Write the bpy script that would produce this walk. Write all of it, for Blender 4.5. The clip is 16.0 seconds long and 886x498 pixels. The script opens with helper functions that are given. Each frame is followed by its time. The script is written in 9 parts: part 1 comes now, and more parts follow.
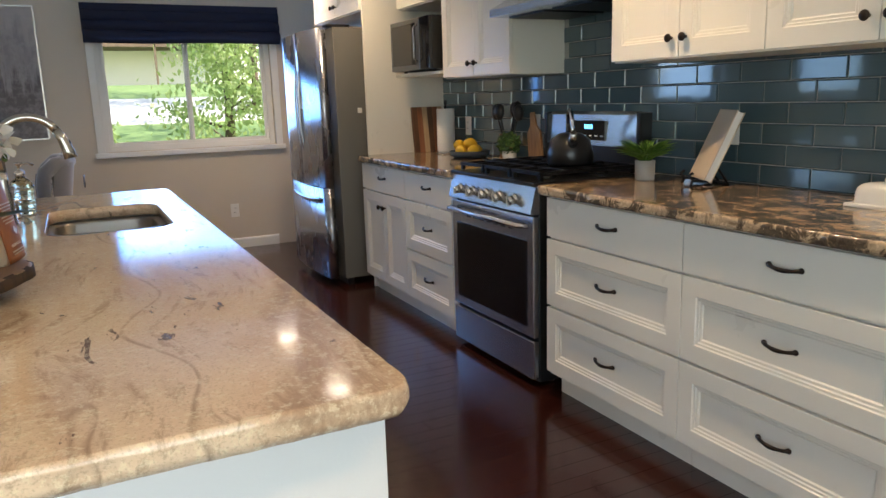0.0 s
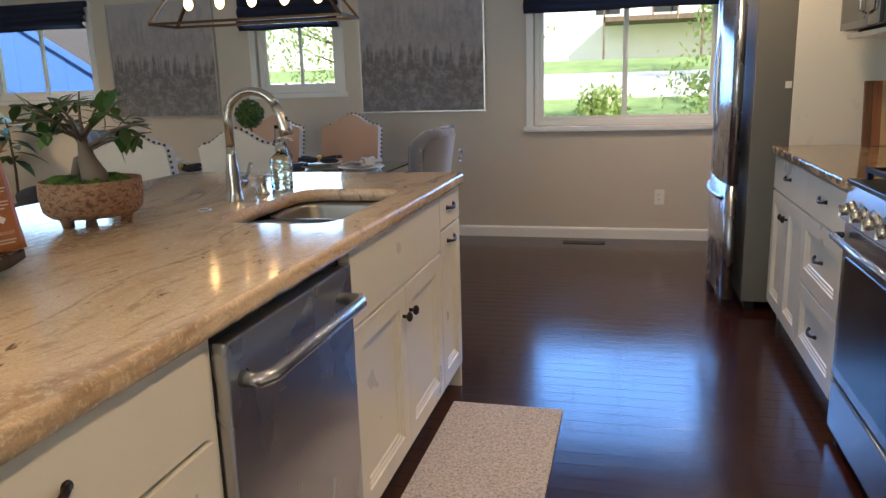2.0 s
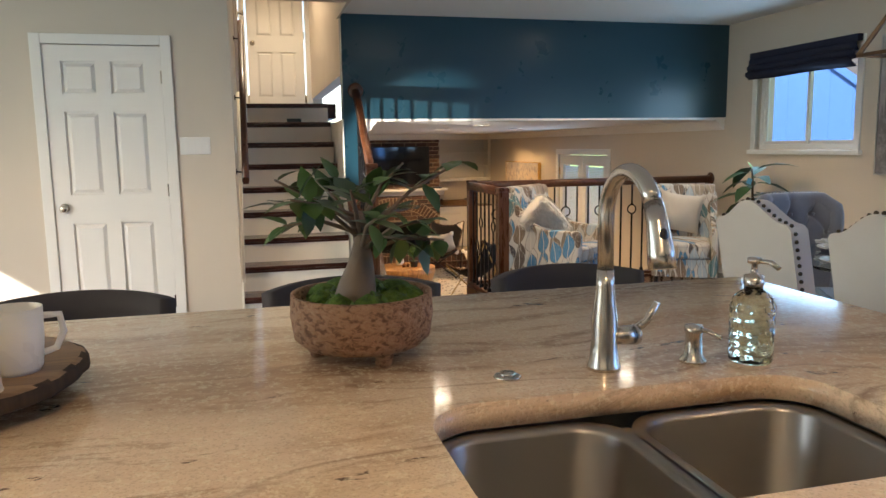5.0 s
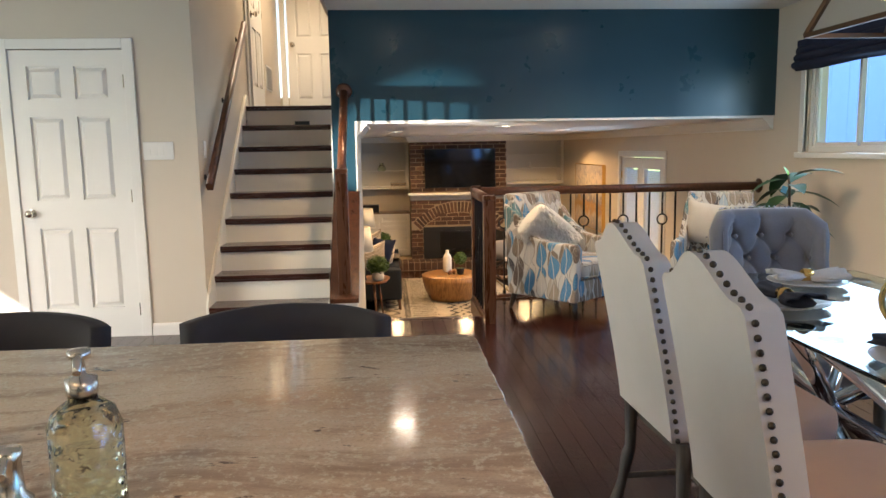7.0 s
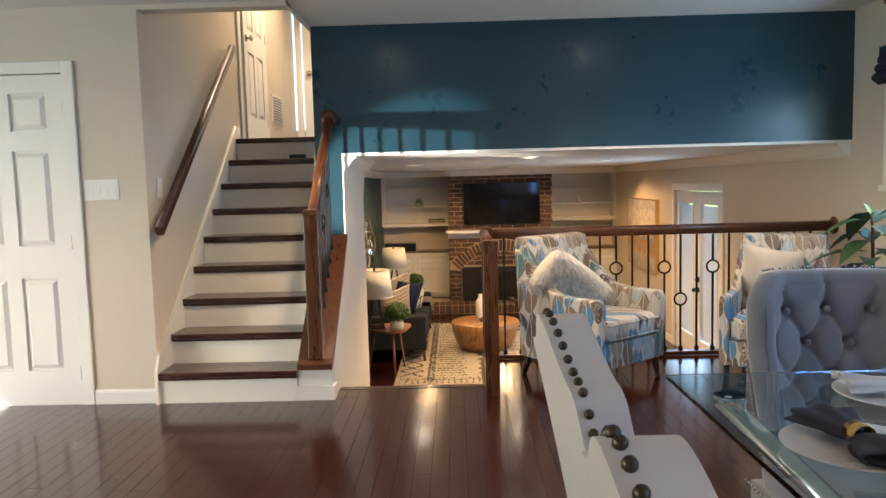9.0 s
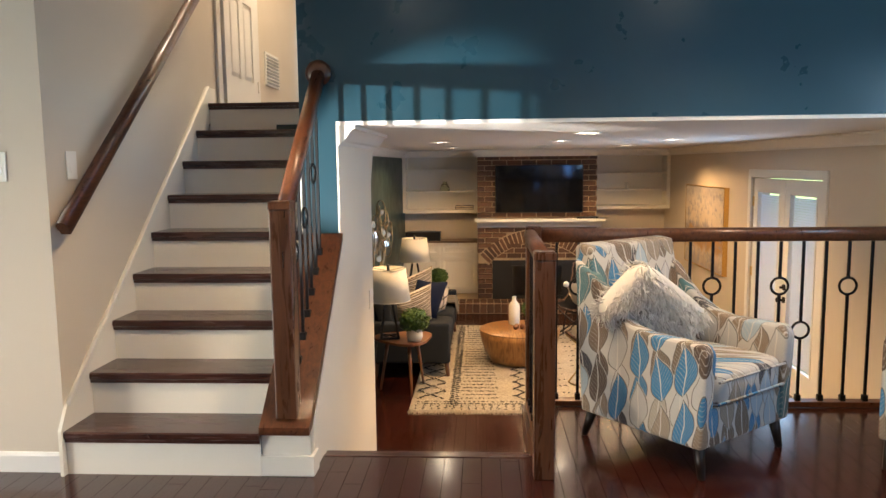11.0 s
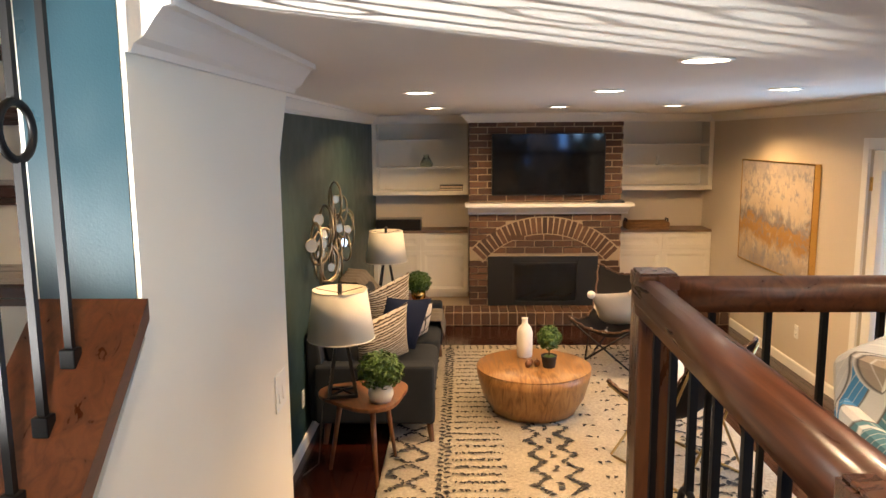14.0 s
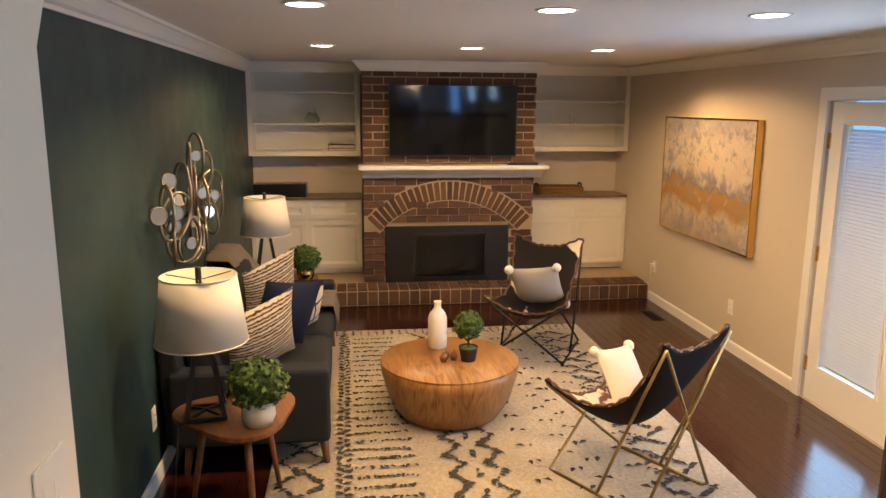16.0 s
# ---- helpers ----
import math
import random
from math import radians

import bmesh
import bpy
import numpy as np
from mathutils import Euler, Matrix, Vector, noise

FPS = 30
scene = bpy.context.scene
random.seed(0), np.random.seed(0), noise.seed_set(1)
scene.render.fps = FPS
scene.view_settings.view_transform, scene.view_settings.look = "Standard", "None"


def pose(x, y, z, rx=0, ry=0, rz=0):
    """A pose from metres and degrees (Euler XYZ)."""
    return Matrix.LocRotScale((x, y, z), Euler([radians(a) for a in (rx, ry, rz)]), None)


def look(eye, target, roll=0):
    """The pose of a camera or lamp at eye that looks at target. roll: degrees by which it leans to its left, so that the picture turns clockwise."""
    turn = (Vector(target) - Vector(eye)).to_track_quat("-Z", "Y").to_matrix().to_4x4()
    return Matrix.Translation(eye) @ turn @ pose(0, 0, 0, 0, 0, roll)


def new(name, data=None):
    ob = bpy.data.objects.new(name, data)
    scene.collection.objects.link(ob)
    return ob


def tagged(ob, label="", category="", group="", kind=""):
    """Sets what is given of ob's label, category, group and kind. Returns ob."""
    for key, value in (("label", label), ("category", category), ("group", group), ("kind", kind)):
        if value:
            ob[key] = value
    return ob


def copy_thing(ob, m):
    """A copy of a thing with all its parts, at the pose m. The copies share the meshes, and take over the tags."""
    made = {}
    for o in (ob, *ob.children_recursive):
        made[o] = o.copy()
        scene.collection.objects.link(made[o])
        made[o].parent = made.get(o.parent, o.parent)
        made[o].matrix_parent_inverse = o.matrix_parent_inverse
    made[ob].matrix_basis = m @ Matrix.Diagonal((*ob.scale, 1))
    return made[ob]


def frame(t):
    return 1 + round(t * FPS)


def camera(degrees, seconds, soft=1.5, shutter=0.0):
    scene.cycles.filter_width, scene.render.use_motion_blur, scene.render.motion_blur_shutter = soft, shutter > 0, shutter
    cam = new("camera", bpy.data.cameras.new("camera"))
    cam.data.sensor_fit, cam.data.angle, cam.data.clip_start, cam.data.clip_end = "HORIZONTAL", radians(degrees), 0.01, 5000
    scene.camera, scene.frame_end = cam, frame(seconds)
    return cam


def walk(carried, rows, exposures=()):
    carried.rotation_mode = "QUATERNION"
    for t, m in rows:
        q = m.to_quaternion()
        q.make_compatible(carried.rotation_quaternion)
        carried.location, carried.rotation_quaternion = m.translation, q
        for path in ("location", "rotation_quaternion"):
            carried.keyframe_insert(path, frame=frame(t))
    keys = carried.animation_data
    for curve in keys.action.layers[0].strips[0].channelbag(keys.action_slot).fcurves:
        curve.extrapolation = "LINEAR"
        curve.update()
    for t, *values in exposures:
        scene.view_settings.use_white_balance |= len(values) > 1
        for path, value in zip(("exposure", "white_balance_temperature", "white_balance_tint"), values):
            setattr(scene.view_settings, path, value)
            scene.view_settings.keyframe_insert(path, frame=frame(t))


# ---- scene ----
cam = camera(62.2, 16.0)
PATH = [
    (0, (-0.014, 0.196, 1.29), (0.858, 1.949, 0.885), -1.7),
    (0.5, (0.327, 0.265, 1.293), (0.887, 2.138, 0.869), -2.0),
    (1, (0.589, 0.427, 1.268), (0.846, 2.363, 0.835), -1.6),
    (1.5, (0.808, 0.619, 1.263), (0.708, 2.567, 0.823), -1.5),
    (2, (1.004, 0.849, 1.265), (0.517, 2.74, 0.83), -1.7),
    (2.5, (1.091, 1.153, 1.259), (0.217, 2.903, 0.845), -1.8),
    (3, (1.139, 1.44, 1.259), (-0.117, 2.949, 0.877), -2.1),
    (3.5, (1.139, 1.707, 1.269), (-0.429, 2.898, 0.916), -2.2),
    (4, (1.083, 1.938, 1.307), (-0.689, 2.804, 0.975), -1.6),
    (6.3, (0.746, 3.156, 1.309), (-1.223, 3.397, 1.053), -1.1),
    (6.5, (0.728, 3.309, 1.318), (-1.245, 3.5, 1.052), -1.2),
    (7, (0.627, 3.564, 1.319), (-1.349, 3.715, 1.047), -1.0),
    (7.5, (0.449, 3.756, 1.318), (-1.531, 3.898, 1.074), -0.6),
    (8, (0.286, 3.992, 1.325), (-1.701, 4.103, 1.122), -0.4),
    (8.5, (0.026, 4.069, 1.296), (-1.965, 4.126, 1.121), -0.9),
    (9, (-0.298, 4.114, 1.32), (-2.29, 4.08, 1.142), -1.5),
    (11.5, (-2.153, 4.063, 1.325), (-4.136, 3.956, 1.088), -0.4),
    (12, (-2.561, 4.087, 1.324), (-4.543, 4.008, 1.064), 0.4),
    (12.5, (-2.96, 4.102, 1.308), (-4.94, 4.022, 1.039), 0.3),
    (13, (-3.387, 4.046, 1.301), (-5.367, 3.967, 1.027), 0.1),
    (13.5, (-3.797, 3.997, 1.27), (-5.778, 3.926, 1.001), -0.8),
    (14, (-4.175, 3.939, 1.273), (-6.151, 3.884, 0.972), -0.5),
    (14.5, (-4.517, 3.899, 1.259), (-6.491, 3.886, 0.937), -0.8),
    (15, (-4.826, 3.872, 1.233), (-6.795, 3.923, 0.885), -0.6),
    (15.5, (-5.021, 3.853, 1.224), (-6.979, 3.99, 0.842), 0.2),
    (16, (-5.229, 3.856, 1.118), (-7.175, 4.11, 0.732), 0.4),
]
EXPOSURES = [(0.0, 1.25), (2.0, 1.3), (3.5, 1.4), (7.0, 1.78), (9.0, 1.85), (11.5, 1.9), (13.0, 2.0), (15.0, 1.95), (16.0, 1.86)]
walk(cam, [(t, look(eye, target, roll)) for t, eye, target, roll in PATH], EXPOSURES)
# world, sun and sky
world = bpy.data.worlds.new("world")
scene.world = world
world.use_nodes = True
wn = world.node_tree.nodes
sky = wn.new("ShaderNodeTexSky")
sky.sky_type, sky.sun_disc = "NISHITA", False
sky.sun_elevation, sky.sun_rotation = radians(29), radians(141)
wn["Background"].inputs["Strength"].default_value = 0.15
world.node_tree.links.new(sky.outputs[0], wn["Background"].inputs["Color"])
sun = new("sun", bpy.data.lights.new("sun", "SUN"))
sun.data.energy, sun.data.angle, sun.data.color = 5.0, radians(0.5), (1, 0.95, 0.86)
sun.matrix_world = look((0, 0, 0), (-0.555, 0.677, -0.484))


def area(name, eye, target, sx, sy, watts, color):
    """An area lamp that stands in for the sky at a window's opening, or a downlight."""
    ob = new(name, bpy.data.lights.new(name, "AREA"))
    ob.data.shape, ob.data.size, ob.data.size_y = "RECTANGLE", sx, sy
    ob.data.energy, ob.data.color = watts, color
    ob.matrix_world = look(eye, target)
    return ob


def downlamp(x, y, z, watts, color, spread=130):
    ob = new("downward_spot", bpy.data.lights.new("downward_spot", "SPOT"))
    ob.data.energy, ob.data.color, ob.data.shadow_soft_size = watts, color, 0.05
    ob.data.spot_size, ob.data.spot_blend = radians(spread), 0.7 if spread < 150 else 0.25
    ob.matrix_world = look((x, y, z), (x, y, z - 1))
    return ob


SKYC, WARM, SOFT = (0.36, 0.62, 1.0), (1.0, 0.61, 0.265), (1.0, 0.70, 0.40)
area("window_light", (0.95, 6.84, 1.38), (0.95, 0, 0.9), 1.4, 0.85, 10, (0.13, 0.38, 1.0))
area("window_light", (-1.85, 6.84, 1.5), (-1.85, 0, 0.9), 0.8, 0.6, 5, SKYC)
area("window_light", (-4.45, 6.84, 1.55), (-4.0, 0, 0.9), 1.1, 0.65, 4.5, (0.42, 0.70, 1.0))
area("window_light", (-8.8, 6.84, 0.2), (-8.8, 0, -0.5), 1.3, 1.7, 10, (0.42, 0.68, 1.0))
area("window_light", (-1.2, -1.40, 1.3), (-1.2, 6, 1.1), 3.6, 1.7, 23, (0.78, 0.90, 1.0))
KLIGHTS = [(1.38, 5.87), (1.38, 4.62), (1.38, 2.4), (1.38, 0.3), (-1.2, 0.3), (-3.2, 0.8), (-4.3, 3.65), (-4.4, 5.25)]
for x, y in KLIGHTS:
    downlamp(x, y, 2.40, 24 if x > -4 else (38 if y < 4 else 36), SOFT)
CEIL_L = 1.53
LLIGHTS = [(x, y) for x in (-6.8, -8.5, -10.75) for y in (3.69, 4.78, 5.78) if x < -8 or y == 4.78]
for x, y in LLIGHTS:
    watts, spread = (20, 162) if x < -10 else ((28, 138) if x < -8 else (48, 128))
    downlamp(x, y, CEIL_L - 0.03, watts, WARM, spread)
# added lamp without a fixture, washes the wall above the landscape painting
downlamp(-11.2, 6.45, CEIL_L - 0.03, 7, WARM)
# added lamp without a fixture, brightens the upper hall and top stairs
downlamp(-7.6, 2.7, 4.1, 62, (1.0, 0.80, 0.56))
# spot lamp added at the floor for low south-window sun glancing off the polish; throws the stair balusters on the teal
# wall
glint_lamp = new("sun_glint_stand_in", bpy.data.lights.new("sun_glint_stand_in", "SPOT"))
glint_lamp.data.energy, glint_lamp.data.color, glint_lamp.data.shadow_soft_size = 520, (1.0, 0.96, 0.88), 0.03
glint_lamp.data.spot_size, glint_lamp.data.spot_blend = radians(14.5), 0.5
glint_lamp.matrix_world = look((-3.4, 1.1, 0.04), (-5.51, 3.64, 1.42))

# ---- mesh and material tools ----


class M:
    """Collects faces; build() makes them one mesh object."""

    def __init__(self):
        self.v, self.f, self.s = [], [], []

    def add(self, verts, faces, smooth=False):
        n = len(self.v)
        self.v += [Vector(p) for p in verts]
        self.f += [tuple(i + n for i in q) for q in faces]
        self.s += [smooth] * len(faces)
        return self

    def box(self, x0, x1, y0, y1, z0, z1):
        p = [(x, y, z) for z in (z0, z1) for y in (y0, y1) for x in (x0, x1)]
        return self.add(p, [(0, 2, 3, 1), (4, 5, 7, 6), (0, 1, 5, 4), (2, 6, 7, 3), (0, 4, 6, 2), (1, 3, 7, 5)])

    def prism(self, poly, axis, a, b):
        """poly in the two other axes (in x, y, z order), run from a to b along axis."""
        def put(p, w):
            return {"x": (w, p[0], p[1]), "y": (p[0], w, p[1]), "z": (p[0], p[1], w)}[axis]
        n = len(poly)
        v = [put(p, a) for p in poly] + [put(p, b) for p in poly]
        f = [tuple(range(n))[::-1], tuple(range(n, 2 * n))] + [(i, (i + 1) % n, n + (i + 1) % n, n + i) for i in range(n)]
        return self.add(v, f)

    def tube(self, pts, r, n=8, caps=True, close=False):
        pts = [Vector(p) for p in pts]
        m = len(pts)
        rs = r if isinstance(r, (list, tuple)) else [r] * m
        up = None
        v = []
        for i, p in enumerate(pts):
            a = pts[i - 1] if (i or close) else p
            b = pts[(i + 1) % m] if (i < m - 1 or close) else p
            d = (b - a).normalized()
            if up is None:
                up = Vector((0, 0, 1)) if abs(d.z) < 0.9 else Vector((1, 0, 0))
            side = d.cross(up).normalized()
            up = side.cross(d).normalized()
            v += [p + rs[i] * (math.cos(2 * math.pi * k / n) * side + math.sin(2 * math.pi * k / n) * up) for k in range(n)]
        f = []
        for i in range(m if close else m - 1):
            j = (i + 1) % m
            f += [(i * n + k, i * n + (k + 1) % n, j * n + (k + 1) % n, j * n + k) for k in range(n)]
        self.add(v, f, True)
        if caps and not close:
            n0 = len(self.v) - len(v)
            self.f += [tuple(n0 + k for k in range(n))[::-1], tuple(n0 + (m - 1) * n + k for k in range(n))]
            self.s += [False, False]
        return self

    def cyl(self, p0, p1, r0, r1=None, n=16):
        return self.tube([p0, p1], [r0, r0 if r1 is None else r1], n)

    def ring(self, c, r, t, axis="x", n=20, k=8):
        c = Vector(c)
        pts = []
        for i in range(n):
            a = 2 * math.pi * i / n
            q = {"x": (0, math.cos(a), math.sin(a)), "y": (math.cos(a), 0, math.sin(a)), "z": (math.cos(a), math.sin(a), 0)}[axis]
            pts.append(c + r * Vector(q))
        return self.tube(pts, t, k, close=True)

    def lathe(self, prof, n=24, c=(0, 0, 0), wob=None):
        v, f = [], []
        for j, (r, z) in enumerate(prof):
            for k in range(n):
                a = 2 * math.pi * k / n
                rr = r * (1 + (wob(a, z) if wob else 0))
                v.append((c[0] + rr * math.cos(a), c[1] + rr * math.sin(a), c[2] + z))
        for j in range(len(prof) - 1):
            f += [(j * n + k, j * n + (k + 1) % n, (j + 1) * n + (k + 1) % n, (j + 1) * n + k) for k in range(n)]
        self.add(v, f, True)
        n0 = len(self.v) - len(v)
        if prof[0][0] > 1e-4:
            self.f.append(tuple(n0 + k for k in range(n))[::-1]), self.s.append(False)
        if prof[-1][0] > 1e-4:
            self.f.append(tuple(n0 + (len(prof) - 1) * n + k for k in range(n))), self.s.append(False)
        return self

    def ball(self, c, r, n=14, m=9, p=2.0, wob=None):
        """A ball or, with p over 2, a boxy cushion. r: three half sizes."""
        r = (r, r, r) if isinstance(r, (int, float)) else r

        def w(q):
            return math.copysign(abs(q) ** (2 / p), q)
        v = [(c[0], c[1], c[2] - r[2])]
        for j in range(1, m):
            a = -math.pi / 2 + math.pi * j / m
            for k in range(n):
                b = 2 * math.pi * k / n
                q = Vector((w(math.cos(a)) * w(math.cos(b)) * r[0], w(math.cos(a)) * w(math.sin(b)) * r[1], w(math.sin(a)) * r[2]))
                if wob:
                    q *= 1 + wob * noise.noise(q * 6 + Vector(c) * 7)
                v.append(Vector(c) + q)
        v.append((c[0], c[1], c[2] + r[2]))
        e = len(v) - 1
        f = [(0, 1 + (k + 1) % n, 1 + k) for k in range(n)] + [(e, e - n + k, e - n + (k + 1) % n) for k in range(n)]
        for j in range(m - 2):
            f += [(1 + j * n + k, 1 + j * n + (k + 1) % n, 1 + (j + 1) * n + (k + 1) % n, 1 + (j + 1) * n + k) for k in range(n)]
        return self.add(v, f, True)

    def sheet(self, fn, nu, nv, thick=0.0):
        """A surface fn(u, v), u and v in 0..1; with thick it has a second skin along the normal."""
        g = [[Vector(fn(i / nu, j / nv)) for j in range(nv + 1)] for i in range(nu + 1)]
        idx = lambda i, j: i * (nv + 1) + j
        v = [p for row in g for p in row]
        f = [(idx(i, j), idx(i + 1, j), idx(i + 1, j + 1), idx(i, j + 1)) for i in range(nu) for j in range(nv)]
        if thick:
            n = len(v)
            back = []
            for i in range(nu + 1):
                for j in range(nv + 1):
                    du = g[min(i + 1, nu)][j] - g[max(i - 1, 0)][j]
                    dv = g[i][min(j + 1, nv)] - g[i][max(j - 1, 0)]
                    back.append(g[i][j] - thick * du.cross(dv).normalized())
            v += back
            f += [tuple(n + k for k in q[::-1]) for q in f[:nu * nv]]
            rim = [idx(i, 0) for i in range(nu)] + [idx(nu, j) for j in range(nv)] + [idx(i, nv) for i in range(nu, 0, -1)] + [idx(0, j) for j in range(nv, 0, -1)]
            f += [(rim[k], n + rim[k], n + rim[(k + 1) % len(rim)], rim[(k + 1) % len(rim)]) for k in range(len(rim))]
        return self.add(v, f, True)

    def xf(self, m):
        self.v = [m @ p for p in self.v]
        return self

    def join(self, o, m=None):
        return self.add2([m @ p for p in o.v] if m else o.v, o.f, o.s)

    def add2(self, v, f, s):
        n = len(self.v)
        self.v += list(v)
        self.f += [tuple(i + n for i in q) for q in f]
        self.s += s
        return self

    def mesh(self, name, mat, bevel=0.0, seg=2):
        me = bpy.data.meshes.new(name)
        me.from_pydata([tuple(p) for p in self.v], [], self.f)
        me.polygons.foreach_set("use_smooth", self.s)
        bm = bmesh.new()
        bm.from_mesh(me)
        if bevel:
            sharp = [e for e in bm.edges if len(e.link_faces) == 2 and e.calc_face_angle(0) > 0.6]
            bmesh.ops.bevel(bm, geom=sharp, offset=bevel, segments=seg, affect="EDGES", clamp_overlap=True, profile=0.6)
        bmesh.ops.recalc_face_normals(bm, faces=bm.faces)
        bm.to_mesh(me)
        bm.free()
        me.materials.append(mat)
        return me


def part(name, m, mat, parent=None, label="", bevel=0.0, seg=2):
    """One mesh object under a thing or a part; or, with no parent, a thing of one mesh."""
    ob = new(name, m.mesh(name, mat, bevel, seg) if isinstance(m, M) else m)
    ob.parent = parent
    if label:
        ob["label"] = label
    return ob


def thing(name, label, category, m=None, group="", kind=""):
    ob = new(name)
    ob.matrix_world = m or Matrix()
    return tagged(ob, label, category, group, kind)


def setting(name, m, mat, label="", category="", bevel=0.0):
    return tagged(part(name, m, mat, bevel=bevel), label, category, kind="structure")


def material(name, base, rough=0.5, metal=0.0, spec=0.5):
    mat = bpy.data.materials.new(name)
    mat.use_nodes = True
    b = mat.node_tree.nodes["Principled BSDF"]
    b.inputs["Base Color"].default_value = (*base, 1)
    b.inputs["Roughness"].default_value = rough
    b.inputs["Metallic"].default_value = metal
    b.inputs["Specular IOR Level"].default_value = spec
    return mat


class N:
    """Short forms for wiring a material's nodes."""

    def __init__(self, mat, space="Object", scale=(1, 1, 1), rot=(0, 0, 0), rand=False):
        self.t = mat.node_tree
        self.b = self.t.nodes["Principled BSDF"]
        if space == "World":
            src = self.node("ShaderNodeNewGeometry").outputs["Position"]
        else:
            src = self.node("ShaderNodeTexCoord").outputs[space]
        if rand:
            info = self.node("ShaderNodeObjectInfo")
            mul = self.node("ShaderNodeVectorMath")
            mul.operation = "SCALE"
            mul.inputs[0].default_value = (37, 53, 71)
            self.t.links.new(info.outputs["Random"], mul.inputs["Scale"])
            ad = self.node("ShaderNodeVectorMath")
            self.t.links.new(src, ad.inputs[0])
            self.t.links.new(mul.outputs[0], ad.inputs[1])
            src = ad.outputs[0]
        mp = self.node("ShaderNodeMapping")
        mp.inputs["Scale"].default_value = scale
        mp.inputs["Rotation"].default_value = rot
        self.t.links.new(src, mp.inputs["Vector"])
        self.co = mp.outputs[0]

    def node(self, kind):
        return self.t.nodes.new(kind)

    def link(self, a, b):
        self.t.links.new(a, b)

    def map(self, scale, rot=(0, 0, 0)):
        mp = self.node("ShaderNodeMapping")
        mp.inputs["Scale"].default_value = scale
        mp.inputs["Rotation"].default_value = rot
        self.link(self.co, mp.inputs["Vector"])
        return mp.outputs[0]

    def noise(self, scale, detail=4, rough=0.55, distort=0.0, co=None):
        n = self.node("ShaderNodeTexNoise")
        n.inputs["Scale"].default_value, n.inputs["Detail"].default_value = scale, detail
        n.inputs["Roughness"].default_value, n.inputs["Distortion"].default_value = rough, distort
        self.link(co or self.co, n.inputs["Vector"])
        return n.outputs["Fac"]

    def wave(self, scale, distort=3.0, detail=2, dscale=1.0, co=None, kind="BANDS", direction="X"):
        n = self.node("ShaderNodeTexWave")
        n.wave_type, n.bands_direction = kind, direction
        n.inputs["Scale"].default_value, n.inputs["Distortion"].default_value = scale, distort
        n.inputs["Detail"].default_value, n.inputs["Detail Scale"].default_value = detail, dscale
        self.link(co or self.co, n.inputs["Vector"])
        return n.outputs["Fac"]

    def voro(self, scale, feature="F1", co=None, out="Distance", rnd=1.0):
        n = self.node("ShaderNodeTexVoronoi")
        n.feature = feature
        n.inputs["Scale"].default_value = scale
        n.inputs["Randomness"].default_value = rnd
        self.link(co or self.co, n.inputs["Vector"])
        return n.outputs[out]

    def ramp(self, fac, stops, hard=False):
        n = self.node("ShaderNodeValToRGB")
        e = n.color_ramp.elements
        while len(e) < len(stops):
            e.new(0.5)
        for k, (p, c) in enumerate(stops):
            e[k].position = p
            e[k].color = (*c, 1) if isinstance(c, tuple) else (c, c, c, 1)
        if hard:
            n.color_ramp.interpolation = "CONSTANT"
        self.link(fac, n.inputs[0])
        return n.outputs[0]

    def mix(self, fac, a, b, how="MIX"):
        n = self.node("ShaderNodeMix")
        n.data_type, n.blend_type = "RGBA", how
        for val, sock in ((fac, n.inputs[0]), (a, n.inputs[6]), (b, n.inputs[7])):
            if isinstance(val, (int, float)):
                sock.default_value = val
            elif isinstance(val, tuple):
                sock.default_value = (*val, 1)
            else:
                self.link(val, sock)
        return n.outputs[2]

    def math(self, how, a, b=0.0):
        n = self.node("ShaderNodeMath")
        n.operation = how
        for val, sock in ((a, n.inputs[0]), (b, n.inputs[1])):
            if isinstance(val, (int, float)):
                sock.default_value = val
            else:
                self.link(val, sock)
        return n.outputs[0]

    def random(self):
        return self.node("ShaderNodeObjectInfo").outputs["Random"]

    def island(self):
        return self.node("ShaderNodeNewGeometry").outputs["Random Per Island"]

    def color(self, c):
        self.link(c, self.b.inputs["Base Color"])

    def rough(self, fac, lo, hi):
        self.link(self.ramp(fac, [(0.3, lo), (0.7, hi)]), self.b.inputs["Roughness"])

    def bump(self, fac, dist=0.002, strength=0.5):
        n = self.node("ShaderNodeBump")
        n.inputs["Distance"].default_value, n.inputs["Strength"].default_value = dist, strength
        self.link(fac, n.inputs["Height"])
        self.link(n.outputs[0], self.b.inputs["Normal"])


def cushion(hx, hy, hz, n=24):
    """A stuffed square pillow: full in the middle, thin at the seam, with drawn-out corners."""
    m = M()
    for side in (-1, 1):
        def skin(u, v, side=side):
            su, sv = math.sin(math.pi * u), math.sin(math.pi * v)
            crease = 0.05 * noise.noise(Vector((u * 5, v * 5, side * 3.0)))
            return (hx * (2 * u - 1) * (1 - 0.07 * sv), side * hy * (su * sv) ** 0.55 * (1 + crease), hz * (2 * v - 1) * (1 - 0.07 * su))
        m.sheet(skin, n, n)
    return m


def paint(name, base, rough=0.55, vary=0.06, grain=220, depth=0.0004, spec=0.5):
    """Rolled wall or trim paint: a faint orange-peel and slow unevenness."""
    mat = material(name, base, rough, spec=spec)
    n = N(mat, "World")
    slow = n.noise(0.9, 3)
    n.color(n.mix(slow, tuple(c * (1 - vary) for c in base), tuple(min(1, c * (1 + vary)) for c in base)))
    n.rough(n.noise(5), rough - 0.05, rough + 0.06)
    n.bump(n.noise(grain, 2), depth, 0.6)
    return mat


